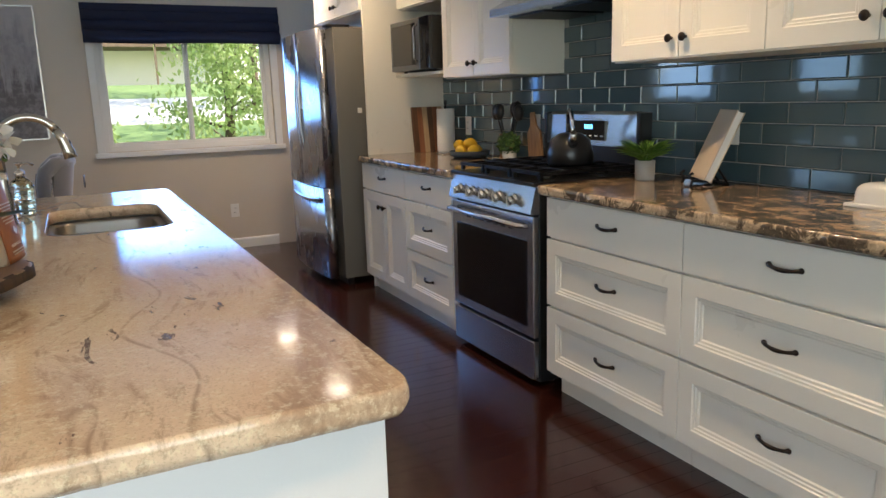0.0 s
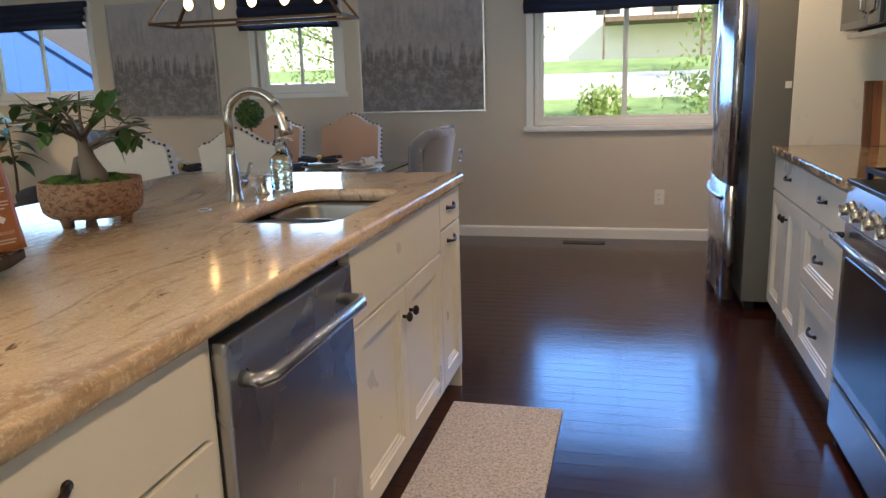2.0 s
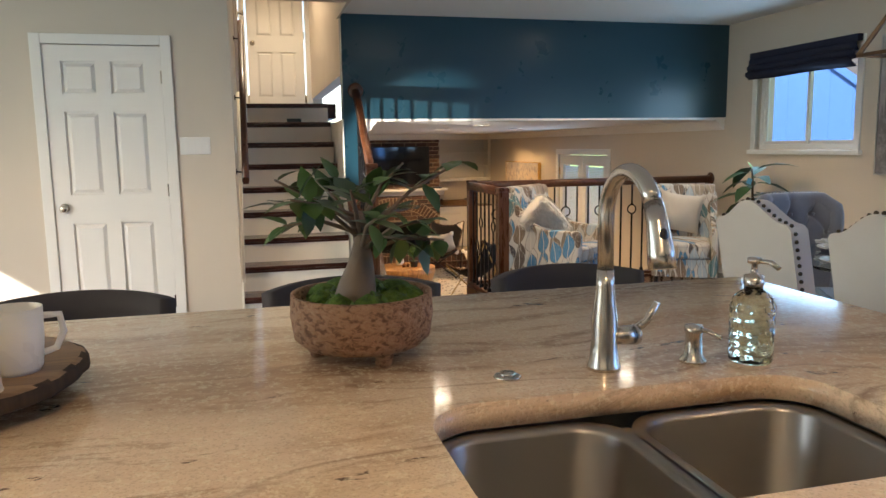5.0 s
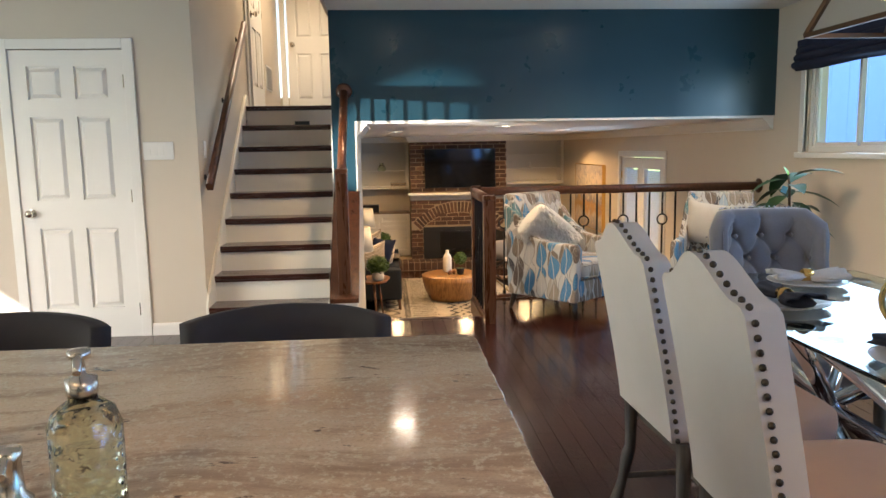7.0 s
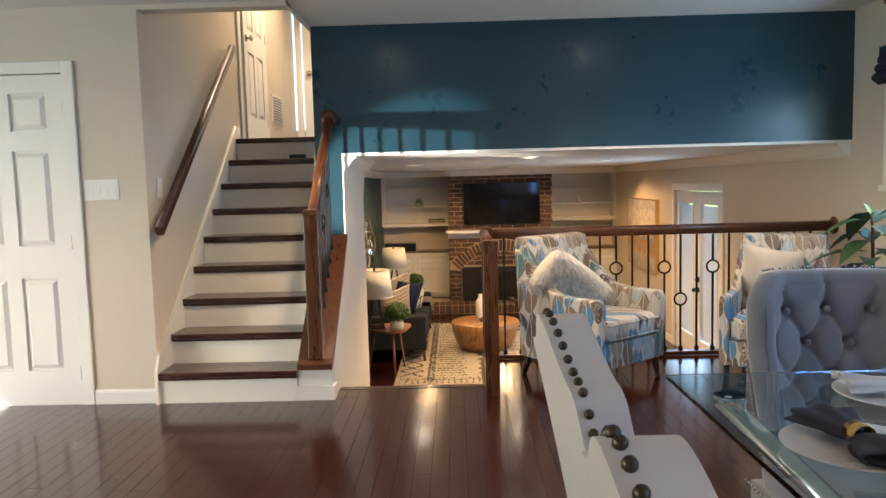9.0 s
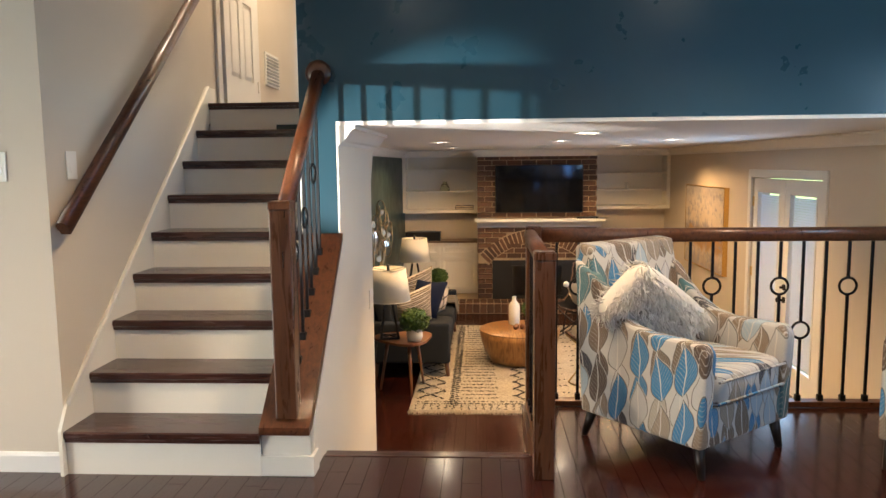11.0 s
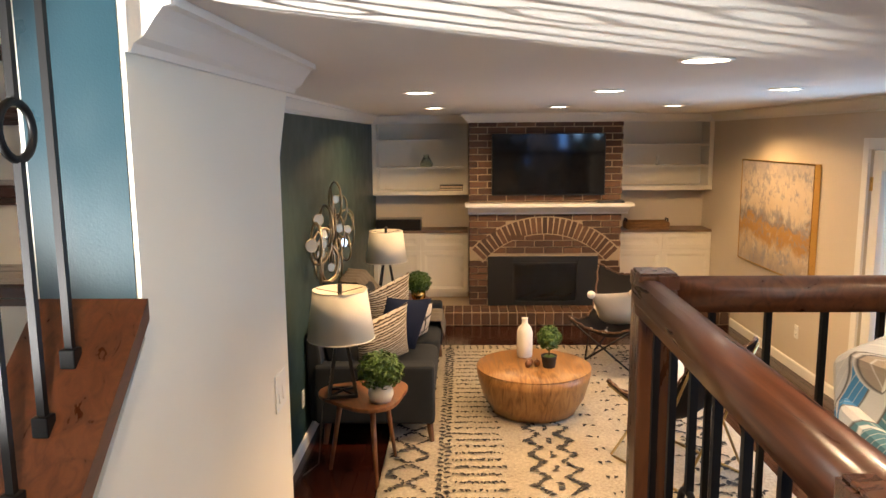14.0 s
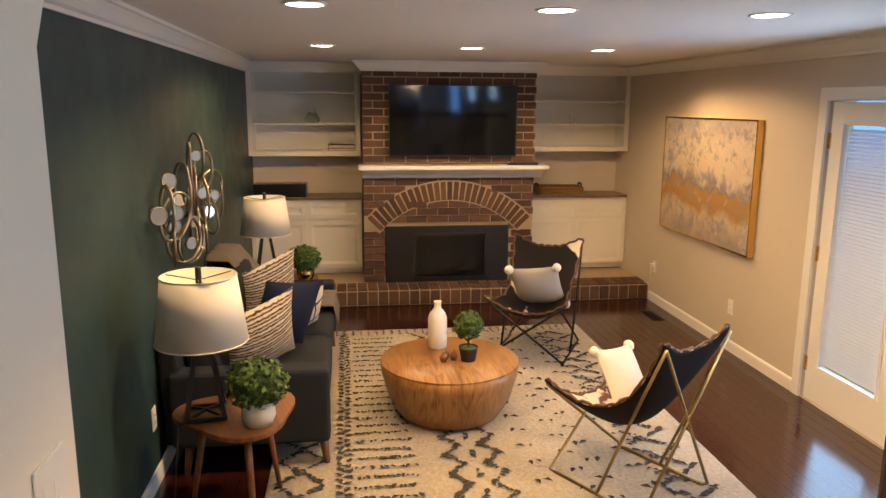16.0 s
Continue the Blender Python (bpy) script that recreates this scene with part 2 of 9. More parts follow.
def cloth(name, base, other=None, scale=400, depth=0.0008, rough=0.9, sheen=0.0):
    mat = material(name, base, rough, spec=0.25)
    n = N(mat)
    o = other or tuple(c * 0.72 for c in base)
    n.color(n.mix(n.math("ADD", n.math("MULTIPLY", n.noise(7, 4), 0.6), n.math("MULTIPLY", n.noise(scale, 2), 0.4)), o, base))
    n.bump(n.noise(scale, 3), depth, 0.7)
    if sheen:
        n.b.inputs["Sheen Weight"].default_value = sheen
    return mat


def wood(name, dark, light, rough=0.35, axis="x", scale=1.0, rand=True, coat=0.0):
    mat = material(name, light, rough)
    sc = {"x": (1.2, 14, 14), "y": (14, 1.2, 14), "z": (14, 14, 1.2)}[axis]
    n = N(mat, "Object", tuple(s * scale for s in sc), rand=rand)
    grain = n.noise(2.2, 6, 0.6, 1.2)
    n.color(n.ramp(grain, [(0.3, dark), (0.62, light), (0.85, tuple(c * 0.8 for c in light))]))
    n.rough(grain, rough - 0.06, rough + 0.08)
    n.bump(grain, 0.0006, 0.3)
    if coat:
        n.b.inputs["Coat Weight"].default_value, n.b.inputs["Coat Roughness"].default_value = coat, 0.08
    return mat


def metal(name, base, rough=0.25, brushed=None):
    mat = material(name, base, rough, 1.0)
    sc = {None: (30, 30, 30), "x": (3, 5, 5), "y": (5, 3, 5), "z": (5, 5, 3)}[brushed]
    n = N(mat, "Object", sc)
    n.rough(n.noise(1.0, 3), rough * 0.96, rough * 1.05)
    return mat


def glass(name, base=(1, 1, 1), rough=0.0, ior=1.45):
    mat = material(name, base, rough)
    b = mat.node_tree.nodes["Principled BSDF"]
    b.inputs["Transmission Weight"].default_value, b.inputs["IOR"].default_value = 1.0, ior
    return mat


def glow(name, base, strength):
    mat = material(name, base, 0.5)
    b = mat.node_tree.nodes["Principled BSDF"]
    b.inputs["Emission Color"].default_value, b.inputs["Emission Strength"].default_value = (*base, 1), strength
    return mat


# ---- materials ----
WALL = paint("greige_wall_paint", (0.62, 0.55, 0.46))
WHITE = paint("white_trim_paint", (0.80, 0.79, 0.76), 0.35, 0.03)
CEIL = paint("ceiling_paint", (0.80, 0.78, 0.75), 0.8, 0.03, 90, 0.0012)
BLUE = paint("deep_teal_wall_paint", (0.0115, 0.047, 0.071), 0.31, 0.08)
GREEN = paint("dark_green_wall_paint", (0.022, 0.048, 0.050), 0.45, 0.08)
CAB = paint("cream_cabinet_paint", (0.80, 0.765, 0.69), 0.32, 0.03, 60, 0.0002)
RISER = paint("white_riser_paint", (0.83, 0.79, 0.70), 0.4, 0.05)
BRONZE = metal("dark_bronze", (0.045, 0.035, 0.03), 0.38)
BLACKM = material("black_enamel", (0.012, 0.012, 0.013), 0.28)
IRON = metal("black_iron", (0.03, 0.03, 0.032), 0.5)
STEEL = metal("brushed_steel", (0.56, 0.56, 0.57), 0.26, "x")
STEELV = metal("brushed_steel_upright", (0.52, 0.53, 0.55), 0.27, "z")
NICKEL = metal("brushed_nickel", (0.60, 0.56, 0.50), 0.24)
CHROME = metal("chrome", (0.75, 0.75, 0.76), 0.07)
GOLD = metal("brushed_gold", (0.72, 0.47, 0.16), 0.22)
COPPER = metal("antique_copper", (0.42, 0.22, 0.12), 0.32)
BLACKGLASS = material("black_glass", (0.006, 0.006, 0.007), 0.06)
GLASS = glass("window_glass", ior=1.02)
CLEAR = glass("clear_glass")
TABLEGLASS = glass("table_glass", (0.86, 0.97, 0.94), ior=1.5)
PLASTIC = material("white_plastic", (0.80, 0.79, 0.76), 0.35)
CERAMIC = paint("white_ceramic", (0.78, 0.75, 0.69), 0.25, 0.03, 30, 0.0004)
RAILWOOD = wood("stained_rail_wood", (0.040, 0.013, 0.006), (0.105, 0.036, 0.014), 0.32, "x", coat=0.15)
POSTWOOD = wood("stained_post_wood", (0.034, 0.012, 0.005), (0.092, 0.034, 0.013), 0.28, "z", coat=0.4)
TREADWOOD = wood("dark_tread_wood", (0.028, 0.010, 0.008), (0.060, 0.020, 0.014), 0.24, "y", coat=0.3)


def make_floor(name, use_island):
    mat = material(name, (0.07, 0.02, 0.012), 0.2)
    n = N(mat, "World", (1.0, 1.0, 1.0))
    pick = n.island() if use_island else n.random()
    grain = n.noise(3.0, 6, 0.6, 0.8, n.map((1.4, 26, 26)))
    base = n.ramp(grain, [(0.30, (0.020, 0.0048, 0.0034)), (0.70, (0.042, 0.0105, 0.0062))])
    tone = n.ramp(pick, [(0.0, (0.88, 0.87, 0.87)), (1.0, (1.14, 1.10, 1.06))])
    n.color(n.mix(1.0, base, tone, "MULTIPLY"))
    worn = n.noise(1.6, 4)
    n.rough(worn, 0.13, 0.24)
    n.bump(n.mix(0.35, grain, n.noise(9, 2)), 0.0012, 0.35)
    n.b.inputs["Coat Weight"].default_value, n.b.inputs["Coat Roughness"].default_value = 0.18, 0.08
    return mat


FLOORM, FLOORJ = make_floor("cherry_floor_plank", False), make_floor("cherry_floor_rest", True)


def make_granite(name, cream, tan, dark, band, blotch=0.0):
    """Polished stone: cream ground, smoky bands and thin streaks that run along y, flecks and crystal grain."""
    mat = material(name, cream, 0.12)
    n = N(mat, "World")
    half = tuple(0.55 * a + 0.45 * b for a, b in zip(tan, dark))
    bend = n.node("ShaderNodeVectorMath")
    wob = n.node("ShaderNodeTexNoise")
    wob.inputs["Scale"].default_value, wob.inputs["Detail"].default_value = 1.1, 2
    n.link(n.co, wob.inputs["Vector"])
    amp = n.node("ShaderNodeVectorMath")
    amp.operation = "SCALE"
    amp.inputs["Scale"].default_value = 0.42
    n.link(wob.outputs["Color"], amp.inputs[0])
    n.link(n.co, bend.inputs[0])
    n.link(amp.outputs[0], bend.inputs[1])

    def along(stretch, turn):
        mp = n.node("ShaderNodeMapping")
        mp.inputs["Scale"].default_value, mp.inputs["Rotation"].default_value = (1.0, stretch, 1.0), (0, 0, turn)
        n.link(bend.outputs[0], mp.inputs["Vector"])
        return mp.outputs[0]
    flow, fine = along(0.20, 0.30), along(0.16, 0.24)
    base = n.ramp(n.noise(3.2, 6, 0.62, 0.5, flow), [(0.30, tan), (0.50, cream), (0.72, tuple(0.5 * a + 0.5 * b for a, b in zip(tan, cream)))])
    thread = n.noise(34, 6, 0.72, 0.4, fine)
    zone = n.ramp(n.noise(2.1, 4, 0.55, 0.7, flow), [(0.44, 0.0), (0.50, 0.8), (0.56, 1.0), (0.60, 0.45), (0.66, 0.1)])
    base = n.mix(n.math("MULTIPLY", zone, n.ramp(thread, [(0.36, 0.22), (0.56, band)])), base, half)
    base = n.mix(n.ramp(thread, [(0.55, 0.0), (0.64, 0.55)]), base, half)
    edge = n.ramp(n.noise(1.6, 3, 0.5, 0.6, flow), [(0.492, 0.0), (0.500, 0.7), (0.512, 0.0)])
    base = n.mix(n.math("MULTIPLY", edge, n.ramp(thread, [(0.35, 0.3), (0.55, 1.0)])), base, tuple(0.4 * a + 0.6 * b for a, b in zip(tan, dark)))
    fleck = n.noise(20, 4, 0.66, 0.8, n.map((1.0, 0.36, 1.0), (0, 0, 0.24)))
    base = n.mix(n.ramp(fleck, [(0.655, 0.0), (0.685, 0.85)]), base, dark)
    pale = n.noise(70, 4, 0.7)
    base = n.mix(n.ramp(pale, [(0.52, 0.0), (0.62, 0.5)]), base, tuple(min(0.92, c * 1.28) for c in cream))
    if blotch:
        base = n.mix(n.math("MULTIPLY", n.ramp(n.noise(13, 6, 0.74, 0.6), [(0.47, 0.0), (0.53, 1.0)]), blotch), base, dark)
    grain = n.noise(230, 3, 0.65)
    base = n.mix(n.ramp(grain, [(0.52, 0.0), (0.66, 0.34)]), base, tuple(c * 0.5 for c in tan))
    n.color(base)
    n.rough(thread, 0.07, 0.15)
    n.b.inputs["Coat Weight"].default_value, n.b.inputs["Coat Roughness"].default_value = 0.25, 0.05
    n.bump(grain, 0.0002, 0.2)
    return mat


GRANITE = make_granite("cream_granite", (0.82, 0.62, 0.42), (0.66, 0.42, 0.25), (0.075, 0.040, 0.032), 0.84)
GRANITE2 = make_granite("brown_granite", (0.66, 0.50, 0.33), (0.34, 0.21, 0.11), (0.020, 0.015, 0.013), 1.0, 0.85)
TILE = material("slate_glass_tile", (0.05, 0.085, 0.10), 0.08)
n_ = N(TILE, "World")
n_.color(n_.ramp(n_.random(), [(0.0, (0.058, 0.100, 0.118)), (1.0, (0.088, 0.136, 0.155))]))
n_.bump(n_.noise(7, 2), 0.004, 0.25)
n_.b.inputs["Coat Weight"].default_value = 0.5
GROUT = paint("grey_grout", (0.36, 0.37, 0.36), 0.9)
BRICK = material("brown_brick", (0.19, 0.10, 0.065), 0.85)
n_ = N(BRICK, "World")
tone_ = n_.ramp(n_.random(), [(0.0, (0.055, 0.028, 0.018)), (0.35, (0.105, 0.050, 0.028)), (0.7, (0.155, 0.078, 0.043)), (1.0, (0.075, 0.038, 0.025))])
n_.color(n_.mix(n_.ramp(n_.noise(26, 5, 0.7), [(0.4, 0.0), (0.7, 0.7)]), tone_, (0.075, 0.045, 0.035)))
n_.bump(n_.noise(90, 5, 0.7), 0.003, 0.7)
MORTAR = paint("brown_mortar", (0.42, 0.33, 0.23), 0.95, 0.15, 300, 0.002)

# ---- structure ----
CZ, LZ, BX, NY, EX, WX = 2.43, -0.825, -5.51, 6.9, 2.37, -4.765
SY = -1.5                     # wall behind the start of the walk


def wall_y(name, y0, y1, x0, x1, z0, z1, holes, mat, label):
    """A wall along x between y0 and y1 with holes (x0, x1, z0, z1)."""
    m = M()
    xs = sorted({x0, x1, *[h[0] for h in holes], *[h[1] for h in holes]})
    for a, b in zip(xs, xs[1:]):
        cut = sorted([(h[2], h[3]) for h in holes if h[0] <= a and h[1] >= b])
        z = z0
        for lo, hi in cut:
            if lo > z:
                m.box(a, b, y0, y1, z, lo)
            z = hi
        if z < z1:
            m.box(a, b, y0, y1, z, z1)
    return setting(name, m, mat, label, "wall")


W1, W2, W3 = (0.24, 1.66, 0.92, 2.02), (-2.19, -1.43, 1.24, 2.02), (-5.05, -3.88, 1.24, 2.05)
FD = (-9.62, -8.0, LZ, 1.16)
wall_y("wall_north", NY, NY + 0.18, -13.5, EX + 0.15, LZ - 0.2, CZ + 0.02, [W1, W2, W3, FD], WALL, "greige painted wall with three windows and a glazed door pair")
wall_y("wall_south", SY - 0.15, SY, WX, EX + 0.15, -0.2, CZ + 0.02, [(-3.1, 0.7, 0.3, 2.1)], WALL, "greige painted wall with a wide window")
setting("wall_east", M().box(EX, EX + 0.15, SY, NY, -0.2, CZ + 0.02), WALL, "greige painted wall behind the range", "wall")
setting("wall_west", M().box(WX - 0.12, WX, SY, 0.99, -0.2, CZ).box(WX - 0.12, WX, 1.83, 2.24, -0.2, CZ).box(WX - 0.12, WX, 0.99, 1.83, 2.05, CZ),
        WALL, "greige painted wall with a six-panel door", "wall")
setting("stair_wall", M().box(-9.2, WX - 0.12, 2.10, 2.24, -0.2, 4.3), WALL, "greige painted wall beside the stairs", "wall")
setting("upper_wall", M().box(-9.3, -9.18, 2.24, 3.3, 1.6, 2.0).box(-9.3, -9.18, 3.15, 3.3, 2.0, 4.2).box(-9.3, -9.18, 2.24, 3.15, 3.78, 4.2), WALL, "greige upper hall wall at the end of the landing", "wall")
setting("upper_hall_side", M().box(-9.2, BX - 0.15, 3.16, 3.28, 1.95, 4.3), WALL, "greige upper hall wall", "wall")
setting("upper_ceiling", M().box(-9.3, WX + 0.0, 2.1, 3.3, 4.2, 4.3), CEIL, "white ceiling over the stairwell", "ceiling")
setting("stair_header", M().box(WX - 0.12, WX - 0.002, 2.24, 3.14, CZ - 0.03, 4.25), WALL, "greige wall above the stair opening", "wall")
# the teal wall over the opening to the lower room, and the piece beside the stairs
m = M().box(BX - 0.15, BX, 3.14, NY, 1.55, CZ + 0.3).box(BX - 0.15, BX, 3.14, 3.325, 0.9, 1.55)
setting("wall_teal", m, BLUE, "deep teal painted wall above the wide opening", "wall")
m = M().box(BX - 0.15, WX, 3.12, 3.14, CZ - 0.02, 4.25)
setting("stair_side_wall", m, WALL, "greige wall at the stairwell side", "wall")
# the white wall beside the steps, which carries the stairs; it leans a little out of square

m = M().prism([(-4.80, LZ), (-4.80, 0.215), (BX - 0.002, 0.90), (BX - 0.002, 1.55), (-6.80, 1.53), (-6.74, 1.44), (-6.60, 1.21), (-6.60, LZ)], "y", 3.13, 3.335)
setting("step_wall", m, RISER, "white painted wall with a sloped top beside the steps", "wall")
setting("wall_green", M().box(-13.5, -6.62, 2.71, 2.85, LZ - 0.2, 1.6), GREEN, "dark green painted wall behind the sofa", "wall")
setting("wall_return", M().box(-6.62, -6.601, 2.85, 3.33, LZ, 1.2), GREEN, "dark green painted wall return", "wall")
setting("wall_fireplace", M().box(-13.5, -13.33, 2.66, NY, LZ - 0.2, 1.6), WALL, "greige wall behind the built-in shelves", "wall")
setting("platform_edge", M().box(-5.77, -5.71, 4.30, NY, LZ, -0.02), WHITE, "white wall under the railing", "wall")
setting("platform_side", M().box(-5.71, -5.0, 4.30, 4.34, LZ, -0.02), WHITE, "white wall beside the steps", "wall")
# ceilings
setting("ceiling", M().box(WX, EX, SY, NY, CZ, CZ + 0.1).box(BX, WX, 3.14, NY, CZ, CZ + 0.1), CEIL, "white kitchen ceiling", "ceiling")
setting("ceiling_lower", M().box(-13.4, -6.62, 2.72, NY, CEIL_L, CEIL_L + 0.03).box(-6.62, BX - 0.005, 3.2, NY, CEIL_L, CEIL_L + 0.03), CEIL, "white ceiling of the lower room", "ceiling")
# floors under the planks
setting("floor", M().box(-5.0, EX, SY, NY, -0.2, -0.02).box(-5.71, -5.0, 4.34, NY, -0.2, -0.02), TREADWOOD, "dark cherry strip floor, glossy", "floor")
setting("floor_lower", M().box(-13.4, -5.0, 2.7, NY, LZ - 0.2, LZ - 0.02), TREADWOOD, "dark cherry strip floor of the lower room", "floor")
setting("landing", M().box(-9.2, -6.655, 2.24, 3.2, 1.60, 1.744), TREADWOOD, "dark wood landing floor", "floor")


def moulding(name, pts, prof, mat, label, kind="trim"):
    """A crown or base strip: prof (out, up) swept along level points; 'out' is to the left of the way."""
    m = M()
    pts = [Vector(p) for p in pts]
    rows = []
    for i, p in enumerate(pts):
        a = (pts[i] - pts[i - 1]).normalized() if i else None
        b = (pts[i + 1] - pts[i]).normalized() if i < len(pts) - 1 else None
        na = Vector((-a.y, a.x, 0)) if a else None
        nb = Vector((-b.y, b.x, 0)) if b else None
        if na and nb:
            q = (na + nb).normalized()
            q /= max(0.3, q.dot(na))
        else:
            q = na or nb
        rows.append([p + q * o + Vector((0, 0, u)) for o, u in prof])
    n = len(prof)
    v = [p for r in rows for p in r]
    f = []
    for i in range(len(rows) - 1):
        f += [(i * n + k, (i + 1) * n + k, (i + 1) * n + (k + 1) % n, i * n + (k + 1) % n) for k in range(n)]
    f += [tuple(range(n)), tuple((len(rows) - 1) * n + k for k in range(n))[::-1]]
    m.add(v, f)
    return setting(name, m, mat, label, kind)


CROWN = [(0, 0), (0, -0.10), (0.012, -0.10), (0.018, -0.085), (0.035, -0.075), (0.06, -0.04), (0.075, -0.022), (0.09, -0.018), (0.09, 0)]
BASE = [(0, 0), (0.014, 0), (0.014, 0.075), (0.008, 0.088), (0, 0.09)]
zc = CEIL_L - 0.001
moulding("crown_green", [(-13.0, 2.85, zc), (-6.62, 2.85, zc)], CROWN, WHITE, "white crown moulding")
moulding("crown_north", [(BX - 0.02, NY, zc), (-13.0, NY, zc)], CROWN, WHITE, "white crown moulding")
moulding("crown_step_wall", [(-6.80, 3.335, zc), (BX, 3.335, zc)], CROWN, WHITE, "white crown moulding with a mitred end")
moulding("baseboard", [(WX, 0.928, 0), (WX, SY, 0)][::-1], [(-o, u) for o, u in BASE], WHITE, "white baseboard", "baseboard")
moulding("baseboard", [(WX, 2.24, 0), (WX, 1.842, 0)], BASE, WHITE, "white baseboard", "baseboard")
moulding("baseboard", [(1.62, NY, 0), (-5.78, NY, 0)], BASE, WHITE, "white baseboard", "baseboard")
moulding("baseboard", [(-9.71, NY, LZ), (-12.2, NY, LZ)], BASE, WHITE, "white baseboard of the lower room", "baseboard")
moulding("baseboard", [(-6.62, 2.85, LZ), (-12.2, 2.85, LZ)], [(-o, u) for o, u in BASE], WHITE, "white baseboard of the lower room", "baseboard")

# ---- windows ----


def window(name, hole, sill, blind_drop, mull):
    x0, x1, z0, z1 = hole
    w = thing(name, "white vinyl sliding window, daylight beyond", "window", kind="structure")
    y = NY
    c = 0.06
    m = M().box(x0 - c, x0, y - 0.015, y + 0.02, z0 - 0.02, z1 + c).box(x1, x1 + c, y - 0.015, y + 0.02, z0 - 0.02, z1 + c).box(x0, x1, y - 0.015, y + 0.02, z1, z1 + c)
    part("window_casing", m, WHITE, w, bevel=0.004)
    part("window_sill", M().box(x0 - c - 0.02, x1 + c + 0.02, y - 0.035, y + 0.1, z0 - 0.045, z0 - 0.004), WHITE, w, bevel=0.006)
    f = 0.045
    m = M().box(x0, x0 + f, y + 0.04, y + 0.10, z0, z1).box(x1 - f, x1, y + 0.04, y + 0.10, z0, z1)
    m.box(x0 + f, x1 - f, y + 0.04, y + 0.10, z0, z0 + f).box(x0 + f, x1 - f, y + 0.04, y + 0.10, z1 - f, z1)
    part("window_frame", m, PLASTIC, w, bevel=0.004)
    for k, (a, b, yy) in enumerate(((x0 + f, mull + 0.02, y + 0.055), (mull - 0.02, x1 - f, y + 0.08))):
        g = 0.028
        m = M().box(a, a + g, yy, yy + 0.02, z0 + f, z1 - f).box(b - g, b, yy, yy + 0.02, z0 + f, z1 - f)
        m.box(a + g, b - g, yy, yy + 0.02, z0 + f, z0 + f + g).box(a + g, b - g, yy, yy + 0.02, z1 - f - g, z1 - f)
        s = part("sash", m, PLASTIC, w, bevel=0.003)
        p = part("pane", M().box(a + g, b - g, yy + 0.008, yy + 0.012, z0 + f + g, z1 - f - g), GLASS, s)
        p.visible_shadow = False
    return w


window("window_1", W1, True, 0.25, 0.95)
window("window_2", W2, True, 0.25, -1.80)
window("window_3", W3, True, 0.25, -4.47)
NAVY = cloth("navy_blind_fabric", (0.030, 0.034, 0.060), (0.018, 0.020, 0.038), 300)


def blind(x0, x1, ztop, zbot):
    r = thing("roman_blind", "navy fabric roman blind folded up above the window", "blind", pose((x0 + x1) / 2, NY - 0.045, ztop), group="roman blinds")
    h, wd = ztop - zbot, (x1 - x0) / 2
    part("headrail", M().box(-wd, wd, -0.02, 0.043, -0.05, 0), NAVY, r, bevel=0.004)
    n = 3
    for k in range(n):
        za = -0.05 - (h - 0.05) * k / n
        zb = -0.05 - (h - 0.05) * (k + 1) / n

        def fold(u, v, za=za, zb=zb, k=k):
            bulge = 0.018 + 0.012 * k
            return (-wd + 2 * wd * u, -0.006 - bulge * math.sin(math.pi * min(1, v * 1.15)) - 0.006 * k, za + (zb - 0.018 - za) * v + 0.004 * math.sin(9 * u + k))
        part("fold", M().sheet(fold, 14, 6, 0.006), NAVY, r)
    return r


blind(0.17, 1.74, 2.10, 1.81)
blind(-2.30, -1.38, 2.10, 1.79)
blind(-5.10, -3.84, 2.11, 1.89)

# south window, out of view
w = thing("window_4", "wide white framed window", "window", kind="structure")
m = M()
for a in (-3.1, -1.85, -0.6, 0.65):
    m.box(a, a + 0.05, SY - 0.10, SY - 0.04, 0.3, 2.1)
m.box(-3.1, 0.7, SY - 0.10, SY - 0.04, 0.26, 0.3).box(-3.1, 0.7, SY - 0.10, SY - 0.04, 2.1, 2.14)
part("window_frame", m, PLASTIC, w)

# ---- six-panel doors ----


